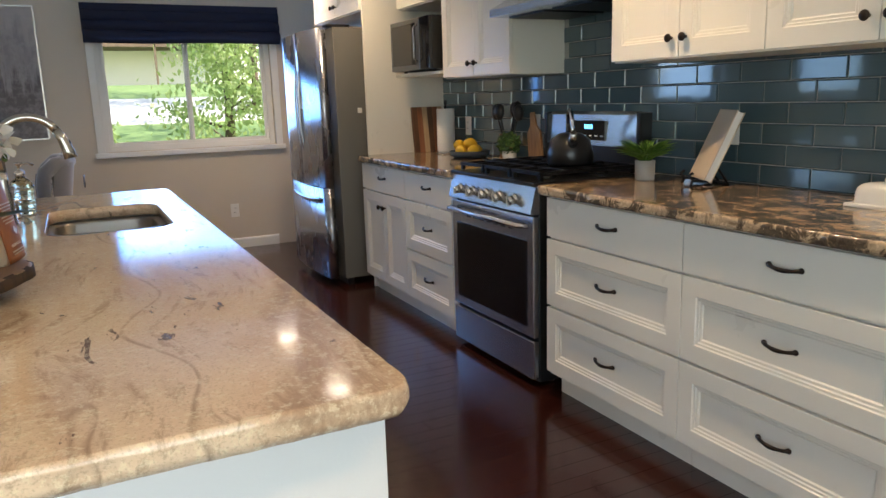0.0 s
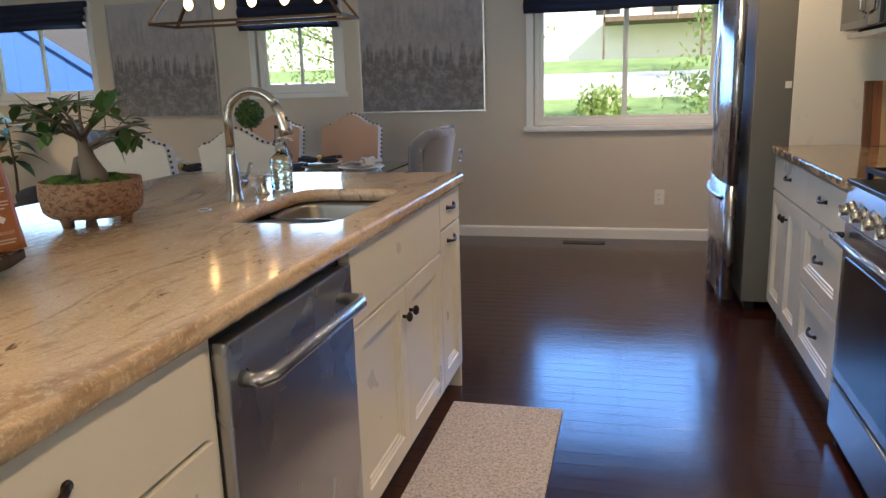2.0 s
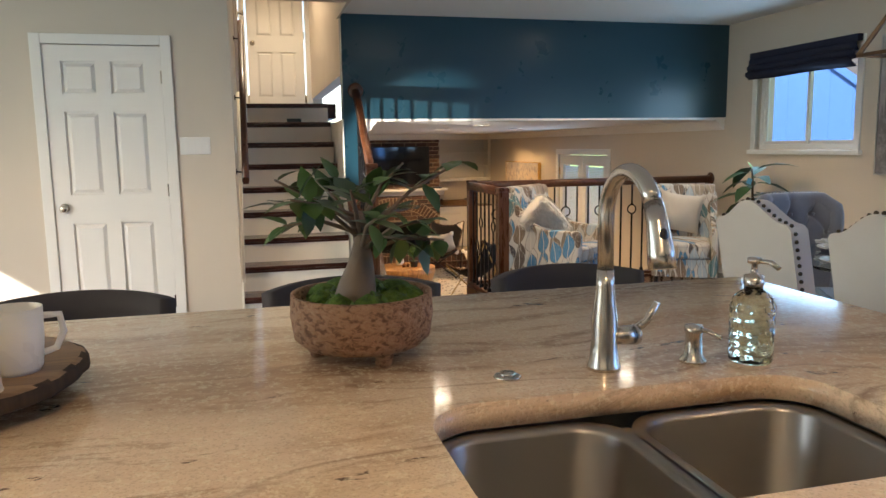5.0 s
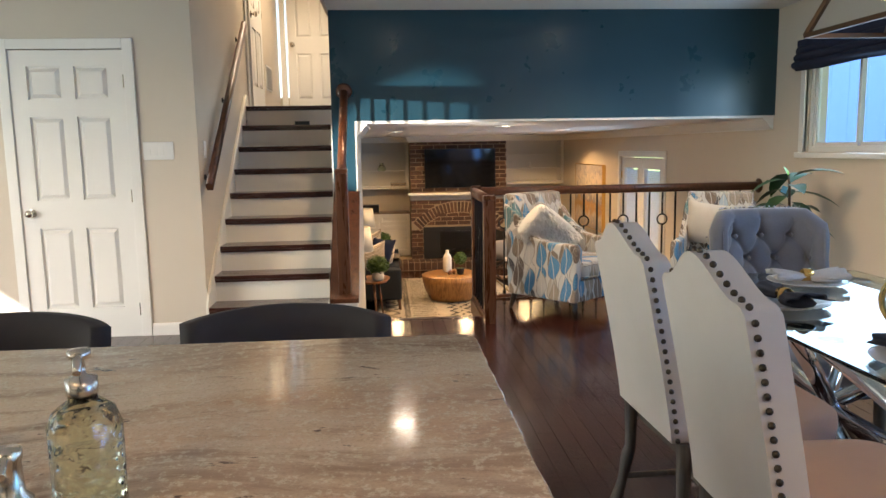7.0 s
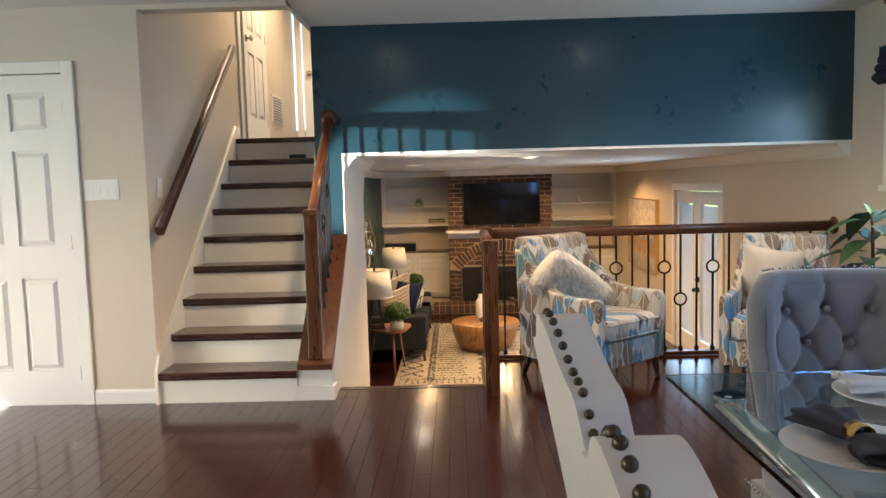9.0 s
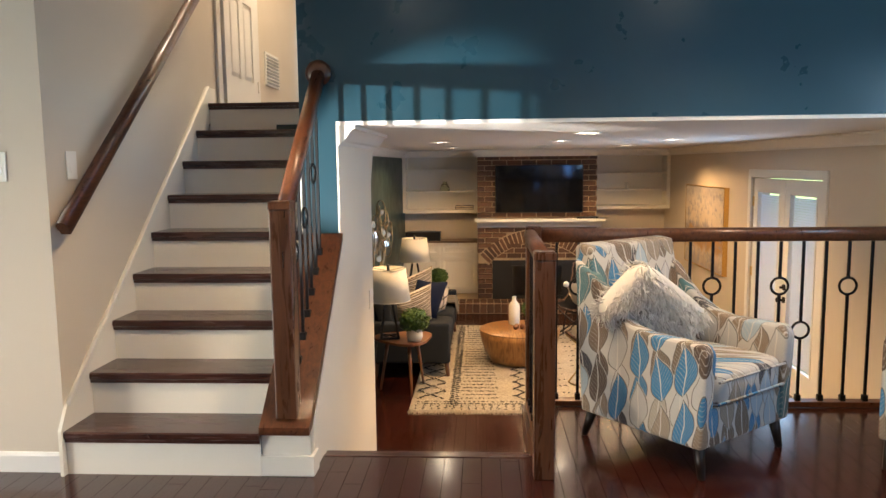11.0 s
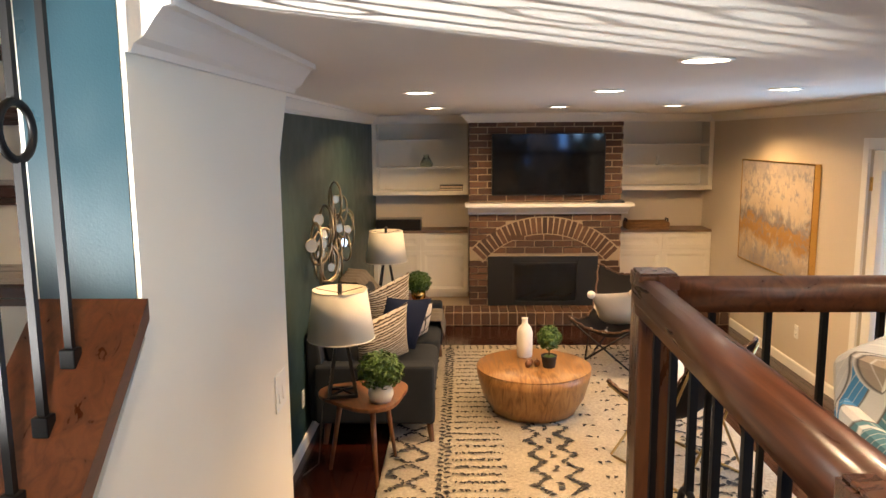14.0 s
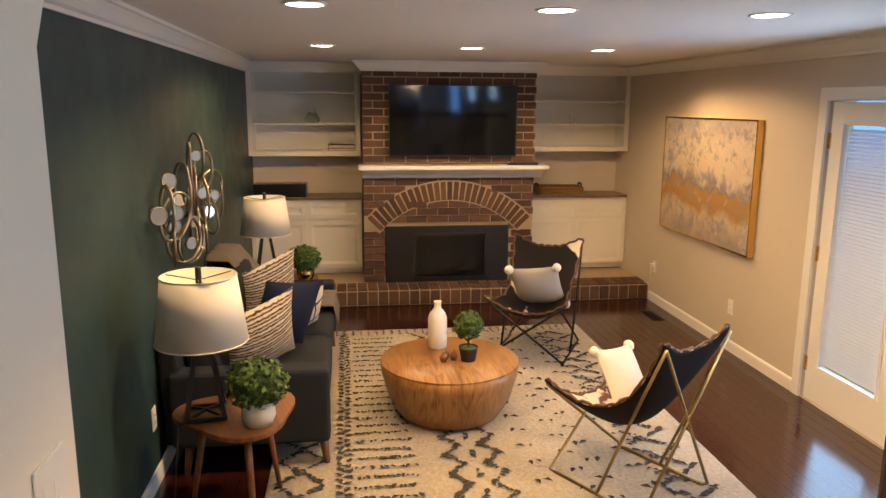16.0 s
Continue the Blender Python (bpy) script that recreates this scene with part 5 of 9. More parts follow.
def camel_chair(m):
    """Local: faces +y, back at y = 0."""
    c = thing("dining_chair", "pale linen dining chair with a camel back and bronze nailheads", "chair", m, "pale chairs along the table")
    w, zt = 0.218, 1.075

    def top(x):
        a = min(1, abs(x) / w)
        hump = 0.080 * (0.5 + 0.5 * math.cos(math.pi * min(1, a / 0.86)))
        return zt - 0.075 + hump - 0.02 * max(0, (a - 0.86) / 0.14) ** 2

    def face(sign):
        def fn(u, v):
            x = -w + 2 * w * u
            z = 0.44 + (top(x) - 0.44) * v
            lean = -0.20 * max(0, (z - 0.44)) ** 1.15
            puff = 0.012 * math.sin(math.pi * u) * math.sin(math.pi * v)
            return (x, lean + (0.040 + puff if sign > 0 else -0.040), z)
        return fn
    b = M().sheet(face(-1), 32, 14)
    rim = []
    for k in range(15):
        rim.append((0, k / 14))
    for k in range(1, 33):
        rim.append((k / 32, 1))
    for k in range(13, -1, -1):
        rim.append((1, k / 14))
    f1, f2 = face(1), face(-1)
    v = [f1(*q) for q in rim] + [f2(*q) for q in rim]
    n = len(rim)
    b.add(v, [(k, (k + 1) % n, n + (k + 1) % n, n + k) for k in range(n)], True)
    back = part("backrest", b, PALE, c)
    part("front_panel", M().sheet(face(1), 32, 14), PEACH, back, "peach linen front of the backrest")
    nail = M().ball((0, 0, 0), 0.0082, 8, 5).mesh("nailhead", NAIL)
    pts = [Vector(f2(*q)).lerp(Vector(f1(*q)), 0.22) for q in rim]
    step, run = 0.031, 0.0
    for p, q in zip(pts, pts[1:]):
        d = (q - p).length
        while run < d:
            c0 = p.lerp(q, run / d)
            out = Vector((c0.x, 0, 0)).normalized() * 0.004 if abs(abs(c0.x) - w) < 0.01 else Vector((0, 0, 0.004))
            part("nailhead", nail, NAIL, back).location = c0 + out
            run += step
        run -= d
    part("seat", M().ball((0, 0.25, 0.465), (0.265, 0.26, 0.062), 28, 12, 5), PEACH, c)
    part("seat_frame", M().box(-0.24, 0.24, 0.02, 0.48, 0.36, 0.42), OAK, c, bevel=0.006)
    for x in (-0.215, 0.215):
        part("leg", turned_leg(M(), x, 0.455, 0.38), OAK, c)
        part("leg", M().tube([(x, -0.07, 0), (x, -0.05, 0.05), (x, -0.03, 0.12), (x, -0.01, 0.22), (x, 0.0, 0.25), (x, 0.0, 0.44)], [0.02, 0.024, 0.017, 0.025, 0.020, 0.026], 8), OAK, c)
        part("stretcher", M().cyl((x, -0.02, 0.14), (x, 0.455, 0.14), 0.011), OAK, c)
    part("stretcher", M().cyl((-0.215, 0.22, 0.14), (0.215, 0.22, 0.14), 0.012), OAK, c)
    return c


ch = camel_chair(pose(-0.955, 4.40, 0, 0, 0, 0))
copy_thing(ch, pose(-1.61, 4.42, 0, 0, 0, 2))
copy_thing(ch, pose(-0.97, 5.85, 0, 0, 0, 180))
copy_thing(ch, pose(-1.58, 5.85, 0, 0, 0, 178))


def tufted_chair(m):
    c = thing("tufted_chair", "grey velvet tufted dining armchair with silver nailheads and a ring pull", "chair", m, "tufted chairs at the table ends")
    w, z0, z1 = 0.232, 0.40, 0.985
    tufts = [(-0.13, 0.905), (0.0, 0.905), (0.13, 0.905), (-0.065, 0.805), (0.065, 0.805), (-0.195, 0.805), (0.195, 0.805), (-0.13, 0.70), (0.0, 0.70), (0.13, 0.70), (-0.065, 0.60), (0.065, 0.60)]
    folds = [(a, b) for a in tufts for b in tufts if a < b and abs(a[0] - b[0]) < 0.08 and 0.05 < abs(a[1] - b[1]) < 0.12]
    folds += [((tx, 0.905), (tx * 1.15, 0.99)) for tx in (-0.13, 0.0, 0.13)]

    def fn(u, v):
        s = -1 + 2 * u
        flare = 0.80 + 0.20 * math.sin(min(1, v * 1.1) * math.pi / 2)
        x = w * s * flare
        z = z0 + (z1 - z0) * v - 0.05 * max(0, abs(s) - 0.8) / 0.2 * v
        y = -0.16 * max(0, z - 0.45) ** 1.2 - 0.02 + 0.10 * abs(s) ** 3
        for tx, tz in tufts:
            d = math.hypot(x - tx, z - tz)
            y -= 0.044 * math.exp(-d / 0.026)
        for (ax, az), (bx, bz) in folds:
            t_ = max(0, min(1, ((x - ax) * (bx - ax) + (z - az) * (bz - az)) / ((bx - ax) ** 2 + (bz - az) ** 2)))
            y -= 0.017 * math.exp(-math.hypot(x - ax - t_ * (bx - ax), z - az - t_ * (bz - az)) / 0.009)
        return (x, y + 0.055, z)
    b = M().sheet(fn, 72, 64)
    b.sheet(lambda u, v: (lambda p: (p[0], min(p[1], 0.5) * 0 + (-0.16 * max(0, p[2] - 0.45) ** 1.2 - 0.06 + 0.10 * abs(-1 + 2 * u) ** 3), p[2]))(fn(u, v)), 20, 8)
    edge = [(0, k / 20) for k in range(21)] + [(k / 20, 1) for k in range(1, 21)] + [(1, 1 - k / 20) for k in range(1, 21)]
    e3 = [Vector(fn(*q)) - Vector((0, 0.045, 0)) for q in edge]
    b.tube(e3, 0.040, 10)
    back = part("backrest", b, GREYV, c)
    for tx, tz in tufts:
        y = -0.16 * max(0, tz - 0.45) ** 1.2 + 0.016 + 0.10 * (abs(tx) / w) ** 3
        part("button", M().ball((tx, y, tz), (0.011, 0.006, 0.011), 10, 6), GREYV, back)
    nl = M()
    for i, (p, q) in enumerate(zip(e3, e3[1:])):
        n = max(1, round((q - p).length / 0.018))
        for k in range(n):
            c0 = p.lerp(q, k / n)
            out = Vector((c0.x, 0, 0)).normalized() * 0.040 if i < 20 or i > 40 else Vector((0, 0, 0.042))
            nl.ball(c0 + out + Vector((0, -0.035, 0)), 0.005, 6, 4)
    part("nailheads", nl, NAILS, back, "silver nailheads")
    part("ring_pull", M().ring((0, -0.175, 0.86), 0.035, 0.005, "y", 18, 6), NAILS, back)
    seat = part("seat", M().ball((0, 0.28, 0.44), (0.255, 0.28, 0.075), 28, 12, 5), GREYV, c)
    nl = M()
    for k in range(28):
        nl.ball((-0.26 + 0.52 * k / 27, 0.553, 0.395), 0.005, 6, 4)
    for sx in (-1, 1):
        for k in range(24):
            nl.ball((sx * 0.268, 0.02 + 0.52 * k / 23, 0.395), 0.005, 6, 4)
    part("nailheads", nl, NAILS, seat, "silver nailheads")
    part("seat_frame", M().box(-0.255, 0.255, 0.02, 0.54, 0.33, 0.40), GREYV, c, bevel=0.01)
    for x in (-0.22, 0.22):
        part("leg", M().tube([(x, 0.50, 0.34), (x, 0.515, 0)], [0.024, 0.015], 8), OAK, c)
        part("leg", M().tube([(x, 0.05, 0.34), (x, -0.05, 0)], [0.024, 0.015], 8), OAK, c)
    return c


tc = tufted_chair(pose(-2.50, 5.25, 0, 0, 0, -90))
copy_thing(tc, pose(-0.14, 5.08, 0, 0, 0, 90))

# glass table
tb = thing("dining_table", "rectangular glass dining table on crossed chrome legs", "table")
tx0, tx1, ty0, ty1 = -2.31, -0.40, 4.69, 5.54
part("tabletop", M().box(tx0, tx1, ty0, ty1, 0.763, 0.775), TABLEGLASS, tb, "clear glass top", bevel=0.002).visible_shadow = False
cx, cy = (tx0 + tx1) / 2, (ty0 + ty1) / 2
for dx in (-0.42, 0.42):
    for sx, sy in ((1, 1), (-1, 1), (1, -1), (-1, -1)):
        a = Vector((cx + dx + sx * 0.34, cy + sy * 0.36, 0.03))
        b = Vector((cx + dx - sx * 0.34, cy - sy * 0.34, 0.75))
        part("leg", M().cyl(a, b, 0.028, 0.028, 18), CHROME, tb)
    for sx, sy in ((1, 1), (-1, 1), (1, -1), (-1, -1)):
        part("foot", M().cyl((cx + dx + sx * 0.345, cy + sy * 0.365, 0), (cx + dx + sx * 0.34, cy + sy * 0.36, 0.03), 0.036), CHROME, tb)
        part("pad", M().cyl((cx + dx + sx * 0.34, cy + sy * 0.32, 0.743), (cx + dx + sx * 0.34, cy + sy * 0.32, 0.763), 0.04), CHROME, tb)
    part("hub", M().ball((cx + dx, cy, 0.38), (0.062, 0.062, 0.062)), CHROME, tb)
part("tie_bar", M().cyl((cx - 0.42, cy, 0.38), (cx + 0.42, cy, 0.38), 0.026), CHROME, tb)

SLATEN = cloth("slate_napkin_cloth", (0.065, 0.068, 0.085), None, 300)
WHITEN = cloth("white_napkin_cloth", (0.74, 0.70, 0.66), None, 300)


def place(x, y, rot, dark=True):
    p = thing("dinner_plate", "white china dinner plate on the glass table", "plate", pose(x, y, 0.775), "place settings")
    part("plate", M().lathe([(0.0, 0.0), (0.085, 0.0), (0.10, 0.006), (0.142, 0.016), (0.144, 0.019), (0.14, 0.019), (0.098, 0.010), (0.0, 0.006)], 36), CERAMIC, p)
    z = 0.775 + 0.010
    nk = thing("napkin", ("slate grey" if dark else "white") + " cloth napkin in a brass ring on a plate", "napkin", pose(x, y, z, 0, 0, rot), "napkins")
    mat = SLATEN if dark else WHITEN
    for s in (-1, 1):
        def fan(u, v, s=s):
            r = 0.020 + 0.060 * u ** 0.8
            a = math.pi * (0.06 + 0.88 * v)
            rip = 1 + 0.16 * math.sin(v * 21 + 2 * s) * u
            return (s * (0.005 + 0.125 * u), r * math.cos(a) * rip, 0.012 + 0.75 * r * math.sin(a) * rip * (0.75 - 0.25 * u) + 0.006)
        part("fold", M().sheet(fan, 10, 26, 0.004), mat, nk)
        part("underfold", M().ball((s * 0.065, 0, 0.016), (0.062, 0.05, 0.014), 14, 6, 2, 0.5), mat, nk)
    part("napkin_ring", M().sheet(lambda u, v: (-0.018 + 0.036 * v, 0.024 * math.cos(2 * math.pi * u), 0.028 + 0.024 * math.sin(2 * math.pi * u)), 24, 2, 0.003), GOLD, nk, "brass ring")


place(-1.70, 4.89, 5)
place(-2.04, 5.17, 80, False)
place(-1.00, 4.88, 8)
place(-1.66, 5.37, -5)
place(-0.98, 5.37, 4)
place(-0.60, 5.12, 85, False)
ENTW = thing("wire_knot", "brass open knot ornament on the table", "ornament", pose(-1.27, 5.035, 0.775))
for k, (rx, rz) in enumerate(((60, 0), (60, 60), (60, 120), (85, 30))):
    rr = M().sheet(lambda u, v: ((0.095 + 0.004 * (v > 0.5)) * math.cos(2 * math.pi * u), 0.095 * math.sin(2 * math.pi * u), -0.006 + 0.012 * v), 32, 1, 0.005)
    rr.xf(pose(0, 0, 0.092, rx, 0, rz))
    part("band", rr, GOLD, ENTW)
VASEG = glass("faceted_glass", (0.92, 0.93, 0.84), 0.04)
vs = thing("glass_vase", "clear faceted glass bottle vase on the table", "vase", pose(-1.19, 5.215, 0.775))
part("vase_body", M().lathe([(0, 0), (0.055, 0), (0.072, 0.03), (0.078, 0.07), (0.05, 0.14), (0.026, 0.19), (0.022, 0.25), (0.03, 0.27), (0.026, 0.27), (0.018, 0.25)], 12, wob=lambda a, z: 0.05 * math.cos(6 * a + z * 45)), VASEG, vs)
BOXLEAF = material("boxwood_leaf", (0.045, 0.10, 0.02), 0.6)
n_ = N(BOXLEAF)
n_.color(n_.ramp(n_.island(), [(0.0, (0.018, 0.055, 0.008)), (0.6, (0.055, 0.12, 0.018)), (1.0, (0.12, 0.20, 0.04))]))
STONEP = paint("grey_stone_pot", (0.36, 0.34, 0.31), 0.85, 0.15, 80, 0.003)


def leafball(c, r, n, size, seed, squash=1.0):
    rnd_ = random.Random(seed)
    m = M()
    for k in range(n):
        a, b = rnd_.uniform(0, 6.283), math.asin(rnd_.uniform(-1, 1))
        d = Vector((math.cos(b) * math.cos(a), math.cos(b) * math.sin(a), math.sin(b)))
        p = Vector(c) + Vector((d.x, d.y, d.z * squash)) * r * rnd_.uniform(0.72, 1.06)
        q = d.to_track_quat("Z", "Y").to_matrix() @ Euler((rnd_.uniform(-0.9, 0.9), rnd_.uniform(-0.9, 0.9), rnd_.uniform(0, 6.28))).to_matrix()
        s = size * rnd_.uniform(0.6, 1.2)
        m.add([p + q @ Vector(w) * s for w in ((-1, 0, 0.1), (0, -0.55, 0), (1, 0, 0.1), (0, 0.55, 0))], [(0, 1, 2, 3)])
    return m


def topiary(x, y, z, r, h, potr, poth, potmat, label, seed, name="topiary"):
    t = thing(name, label, "plant", pose(x, y, z))
    pt = part("pot", M().lathe([(0, 0), (potr * 0.72, 0), (potr * 0.95, poth * 0.9), (potr, poth), (potr * 0.9, poth), (potr * 0.85, poth * 0.85), (0, poth * 0.85)], 24), potmat, t)
    part("moss", M().ball((0, 0, poth * 0.88), (potr * 0.8, potr * 0.8, 0.012), 14, 6, 2, 0.5), BOXLEAF, t)
    part("stem", M().tube([(0, 0, poth * 0.8), (0.004, 0.003, (poth + h - r) / 2), (0, 0, h - r)], 0.006, 8), BARKS, t)
    part("core", M().ball((0, 0, h - r), r * 0.74, 16, 10), BOXLEAF, t)
    part("crown", leafball((0, 0, h - r), r, 900, r * 0.16, seed), BOXLEAF, t)
    return t


BARKS = wood("stem_bark", (0.05, 0.03, 0.02), (0.14, 0.09, 0.05), 0.8, "z")
topiary(-1.32, 5.10, 0.775, 0.085, 0.435, 0.075, 0.10, STONEP, "clipped ball topiary in a grey stone pot on the table", 11)

# pendant lamp over the table
pl = thing("pendant_lamp", "open bronze frame linear pendant with five bare bulbs, lit", "lamp", pose(-1.30, 5.21, 0))
FRM = metal("aged_bronze_frame", (0.14, 0.085, 0.05), 0.4)
zb, zt, lb, lt, wb, wt = 1.69, 1.96, 0.64, 0.44, 0.15, 0.09


def bar(a, b, s=0.008):
    a, b = Vector(a), Vector(b)
    d = (b - a).normalized()
    u = d.cross(Vector((0, 0, 1)) if abs(d.z) < 0.9 else Vector((1, 0, 0))).normalized() * s
    w = d.cross(u).normalized() * s
    v = [p + i * u + j * w for p in (a, b) for i, j in ((-1, -1), (1, -1), (1, 1), (-1, 1))]
    return M().add(v, [(0, 1, 2, 3)[::-1], (4, 5, 6, 7), (0, 1, 5, 4), (1, 2, 6, 5), (2, 3, 7, 6), (3, 0, 4, 7)])


for sy in (-1, 1):
    part("frame_bar", bar((-lb, sy * wb, zb), (lb, sy * wb, zb)), FRM, pl)
    part("frame_bar", bar((-lt, sy * wt, zt), (lt, sy * wt, zt)), FRM, pl)
    for sx in (-1, 1):
        part("frame_bar", bar((sx * lb, sy * wb, zb), (sx * lt, sy * wt, zt)), FRM, pl)
for sx in (-1, 1):
    part("frame_bar", bar((sx * lb, -wb, zb), (sx * lb, wb, zb)), FRM, pl)
    part("frame_bar", bar((sx * lt, -wt, zt), (sx * lt, wt, zt)), FRM, pl)
    part("rod", M().cyl((sx * 0.28, 0, zt), (sx * 0.28, 0, CZ - 0.02), 0.007), FRM, pl)
part("spine", bar((-lt, 0, zt), (lt, 0, zt)), FRM, pl)
part("canopy", M().box(-0.36, 0.36, -0.06, 0.06, CZ - 0.025, CZ), FRM, pl, bevel=0.004)
BULB = glow("filament_bulb", (1.0, 0.60, 0.24), 5)
for k in range(5):
    x = (k - 2) * 0.222
    s = part("socket", M().cyl((x, 0, zt), (x, 0, zt - 0.09), 0.018, 0.016), COPPER, pl, "copper lamp socket")
    part("bulb", M().lathe([(0.012, zt - 0.09), (0.016, zt - 0.105), (0.029, zt - 0.14), (0.026, zt - 0.165), (0.012, zt - 0.182), (0, zt - 0.185)], 16, (x, 0, 0)), BULB, s, "lit filament bulb")

# paintings
def art(name, w, h, m, mat, frame_mat, label, d=0.04):
    a = thing(name, label, "painting", m)
    part("canvas", M().box(-w / 2 + 0.012, w / 2 - 0.012, -d + 0.004, 0, -h / 2 + 0.012, h / 2 - 0.012), mat, a)
    part("frame", M().box(-w / 2, -w / 2 + 0.012, -d, 0, -h / 2, h / 2).box(w / 2 - 0.012, w / 2, -d, 0, -h / 2, h / 2).box(-w / 2 + 0.012, w / 2 - 0.012, -d, 0, h / 2 - 0.012, h / 2).box(-w / 2 + 0.012, w / 2 - 0.012, -d, 0, -h / 2, -h / 2 + 0.012), frame_mat, a)
    return a


GART = material("grey_abstract", (0.4, 0.38, 0.38), 0.7)
n_ = N(GART)
streak = n_.noise(2.0, 6, 0.65, 0.3, n_.map((9, 1, 0.9)))
sep = n_.node("ShaderNodeSeparateXYZ")
n_.link(n_.co, sep.inputs[0])
h_ = n_.math("ADD", n_.math("MULTIPLY", sep.outputs[2], 1.3), n_.math("MULTIPLY", n_.math("SUBTRACT", streak, 0.5), 1.1))
c_ = n_.ramp(n_.math("ADD", h_, 0.5), [(0.0, (0.20, 0.185, 0.19)), (0.40, (0.17, 0.15, 0.155)), (0.54, (0.37, 0.34, 0.34)), (0.75, (0.31, 0.29, 0.30)), (1.0, (0.43, 0.40, 0.40))])
c_ = n_.mix(n_.ramp(n_.noise(16, 5, 0.7), [(0.45, 0.0), (0.68, 0.55)]), c_, (0.48, 0.45, 0.44))
n_.color(c_)
n_.bump(n_.noise(60, 4), 0.002, 0.5)
SILVER = metal("silver_frame", (0.55, 0.54, 0.52), 0.35)
art("wall_painting", 1.07, 1.02, pose(-0.685, NY - 0.001, 1.56), GART, SILVER, "grey abstract painting in a slim silver frame")
art("wall_painting", 1.07, 1.02, pose(-3.105, NY - 0.001, 1.56), GART, SILVER, "grey abstract painting in a slim silver frame")

# counter stools behind the island
STOOLF = cloth("taupe_stool_fabric", (0.085, 0.072, 0.068), None, 260)


def stool(m):
    s = thing("counter_stool", "dark taupe upholstered counter stool with a curved back", "stool", m, "island stools")

    def fn(u, v):
        a = math.pi * (0.14 + 0.72 * u)
        return (0.235 * math.cos(a) * (1 + 0.05 * v), -0.05 - 0.17 * math.sin(a) - 0.04 * v, 0.60 + (0.31 + 0.02 * math.sin(math.pi * u)) * v)
    part("backrest", M().sheet(fn, 20, 6, 0.045), STOOLF, s, "")
    part("seat", M().ball((0, 0.03, 0.62), (0.23, 0.21, 0.055), 26, 12, 4.5), STOOLF, s)
    for x in (-1, 1):
        for y in (-1, 1):
            part("leg", M().cyl((x * 0.16, y * 0.14 + 0.02, 0.58), (x * 0.21, y * 0.19 + 0.02, 0), 0.018, 0.012, 10), OAK, s)
    for y in (-1, 1):
        part("footrest", M().cyl((-0.19, y * 0.168 + 0.02, 0.22), (0.19, y * 0.168 + 0.02, 0.22), 0.009, n=10), IRON, s)
    return s


so = stool(pose(-0.98, 3.31, 0, 0, 0, -90))
copy_thing(so, pose(-0.98, 2.63, 0, 0, 0, -92))
copy_thing(so, pose(-0.98, 1.90, 0, 0, 0, -88))

# ---- things on the island ----
bz_ = thing("bonsai", "ficus bonsai with moss in a round terracotta bowl", "plant", pose(-0.43, 2.56, 0.92) @ Matrix.Scale(1.04, 4))
CLAY = paint("speckled_clay", (0.36, 0.21, 0.125), 0.8, 0.2, 90, 0.004)
n_ = N(CLAY)
pits = n_.noise(75, 4, 0.6, 0.5, n_.map((1, 1, 1.6)))
n_.color(n_.ramp(pits, [(0.38, (0.17, 0.085, 0.045)), (0.48, (0.36, 0.20, 0.115)), (0.70, (0.44, 0.27, 0.165))]))
n_.bump(pits, 0.012, 1.0)
bw = part("bowl", M().lathe([(0, 0.025), (0.105, 0.025), (0.122, 0.04), (0.128, 0.08), (0.126, 0.118), (0.118, 0.118), (0.112, 0.10), (0, 0.095)], 40), CLAY, bz_, "pitted terracotta bowl")
for k in range(3):
    a = 2.1 * k + 0.3
    part("foot", M().cyl((0.08 * math.cos(a), 0.08 * math.sin(a), 0), (0.085 * math.cos(a), 0.085 * math.sin(a), 0.03), 0.014, 0.018), CLAY, bw)
MOSS = material("moss", (0.06, 0.12, 0.01), 0.9)
n_ = N(MOSS)
n_.color(n_.ramp(n_.noise(60, 4), [(0.3, (0.03, 0.075, 0.006)), (0.7, (0.12, 0.20, 0.02))]))
n_.bump(n_.noise(140, 3), 0.01, 1.0)
mo = M()
for k in range(9):
    a = k * 0.7
    mo.ball((0.075 * math.cos(a), 0.075 * math.sin(a), 0.102), (0.038, 0.036, 0.026), 14, 8, 2, 0.6)
part("moss", mo, MOSS, bz_)
part("moss_tufts", leafball((0, 0, 0.098), 0.10, 900, 0.009, 3, 0.30), BOXLEAF, bz_)
part("gravel", M().ball((0.03, 0.01, 0.10), (0.06, 0.06, 0.014), 14, 6, 2, 0.5), BARKS, bz_)
TRK = paint("ficus_bark", (0.17, 0.125, 0.09), 0.8, 0.2, 60, 0.003)
tr_ = M().tube([(0.03, -0.02, 0.09), (0.022, -0.01, 0.13), (0.0, 0, 0.165), (-0.012, 0.005, 0.21), (-0.01, 0.0, 0.26)], [0.040, 0.034, 0.024, 0.014, 0.008], 10)
tr_.tube([(-0.05, 0.02, 0.09), (-0.058, 0.02, 0.13), (-0.04, 0.012, 0.165), (-0.012, 0.004, 0.17)], [0.012, 0.014, 0.013, 0.015], 8)
rnd = random.Random(7)
lv_ = M()
branch_tips = []
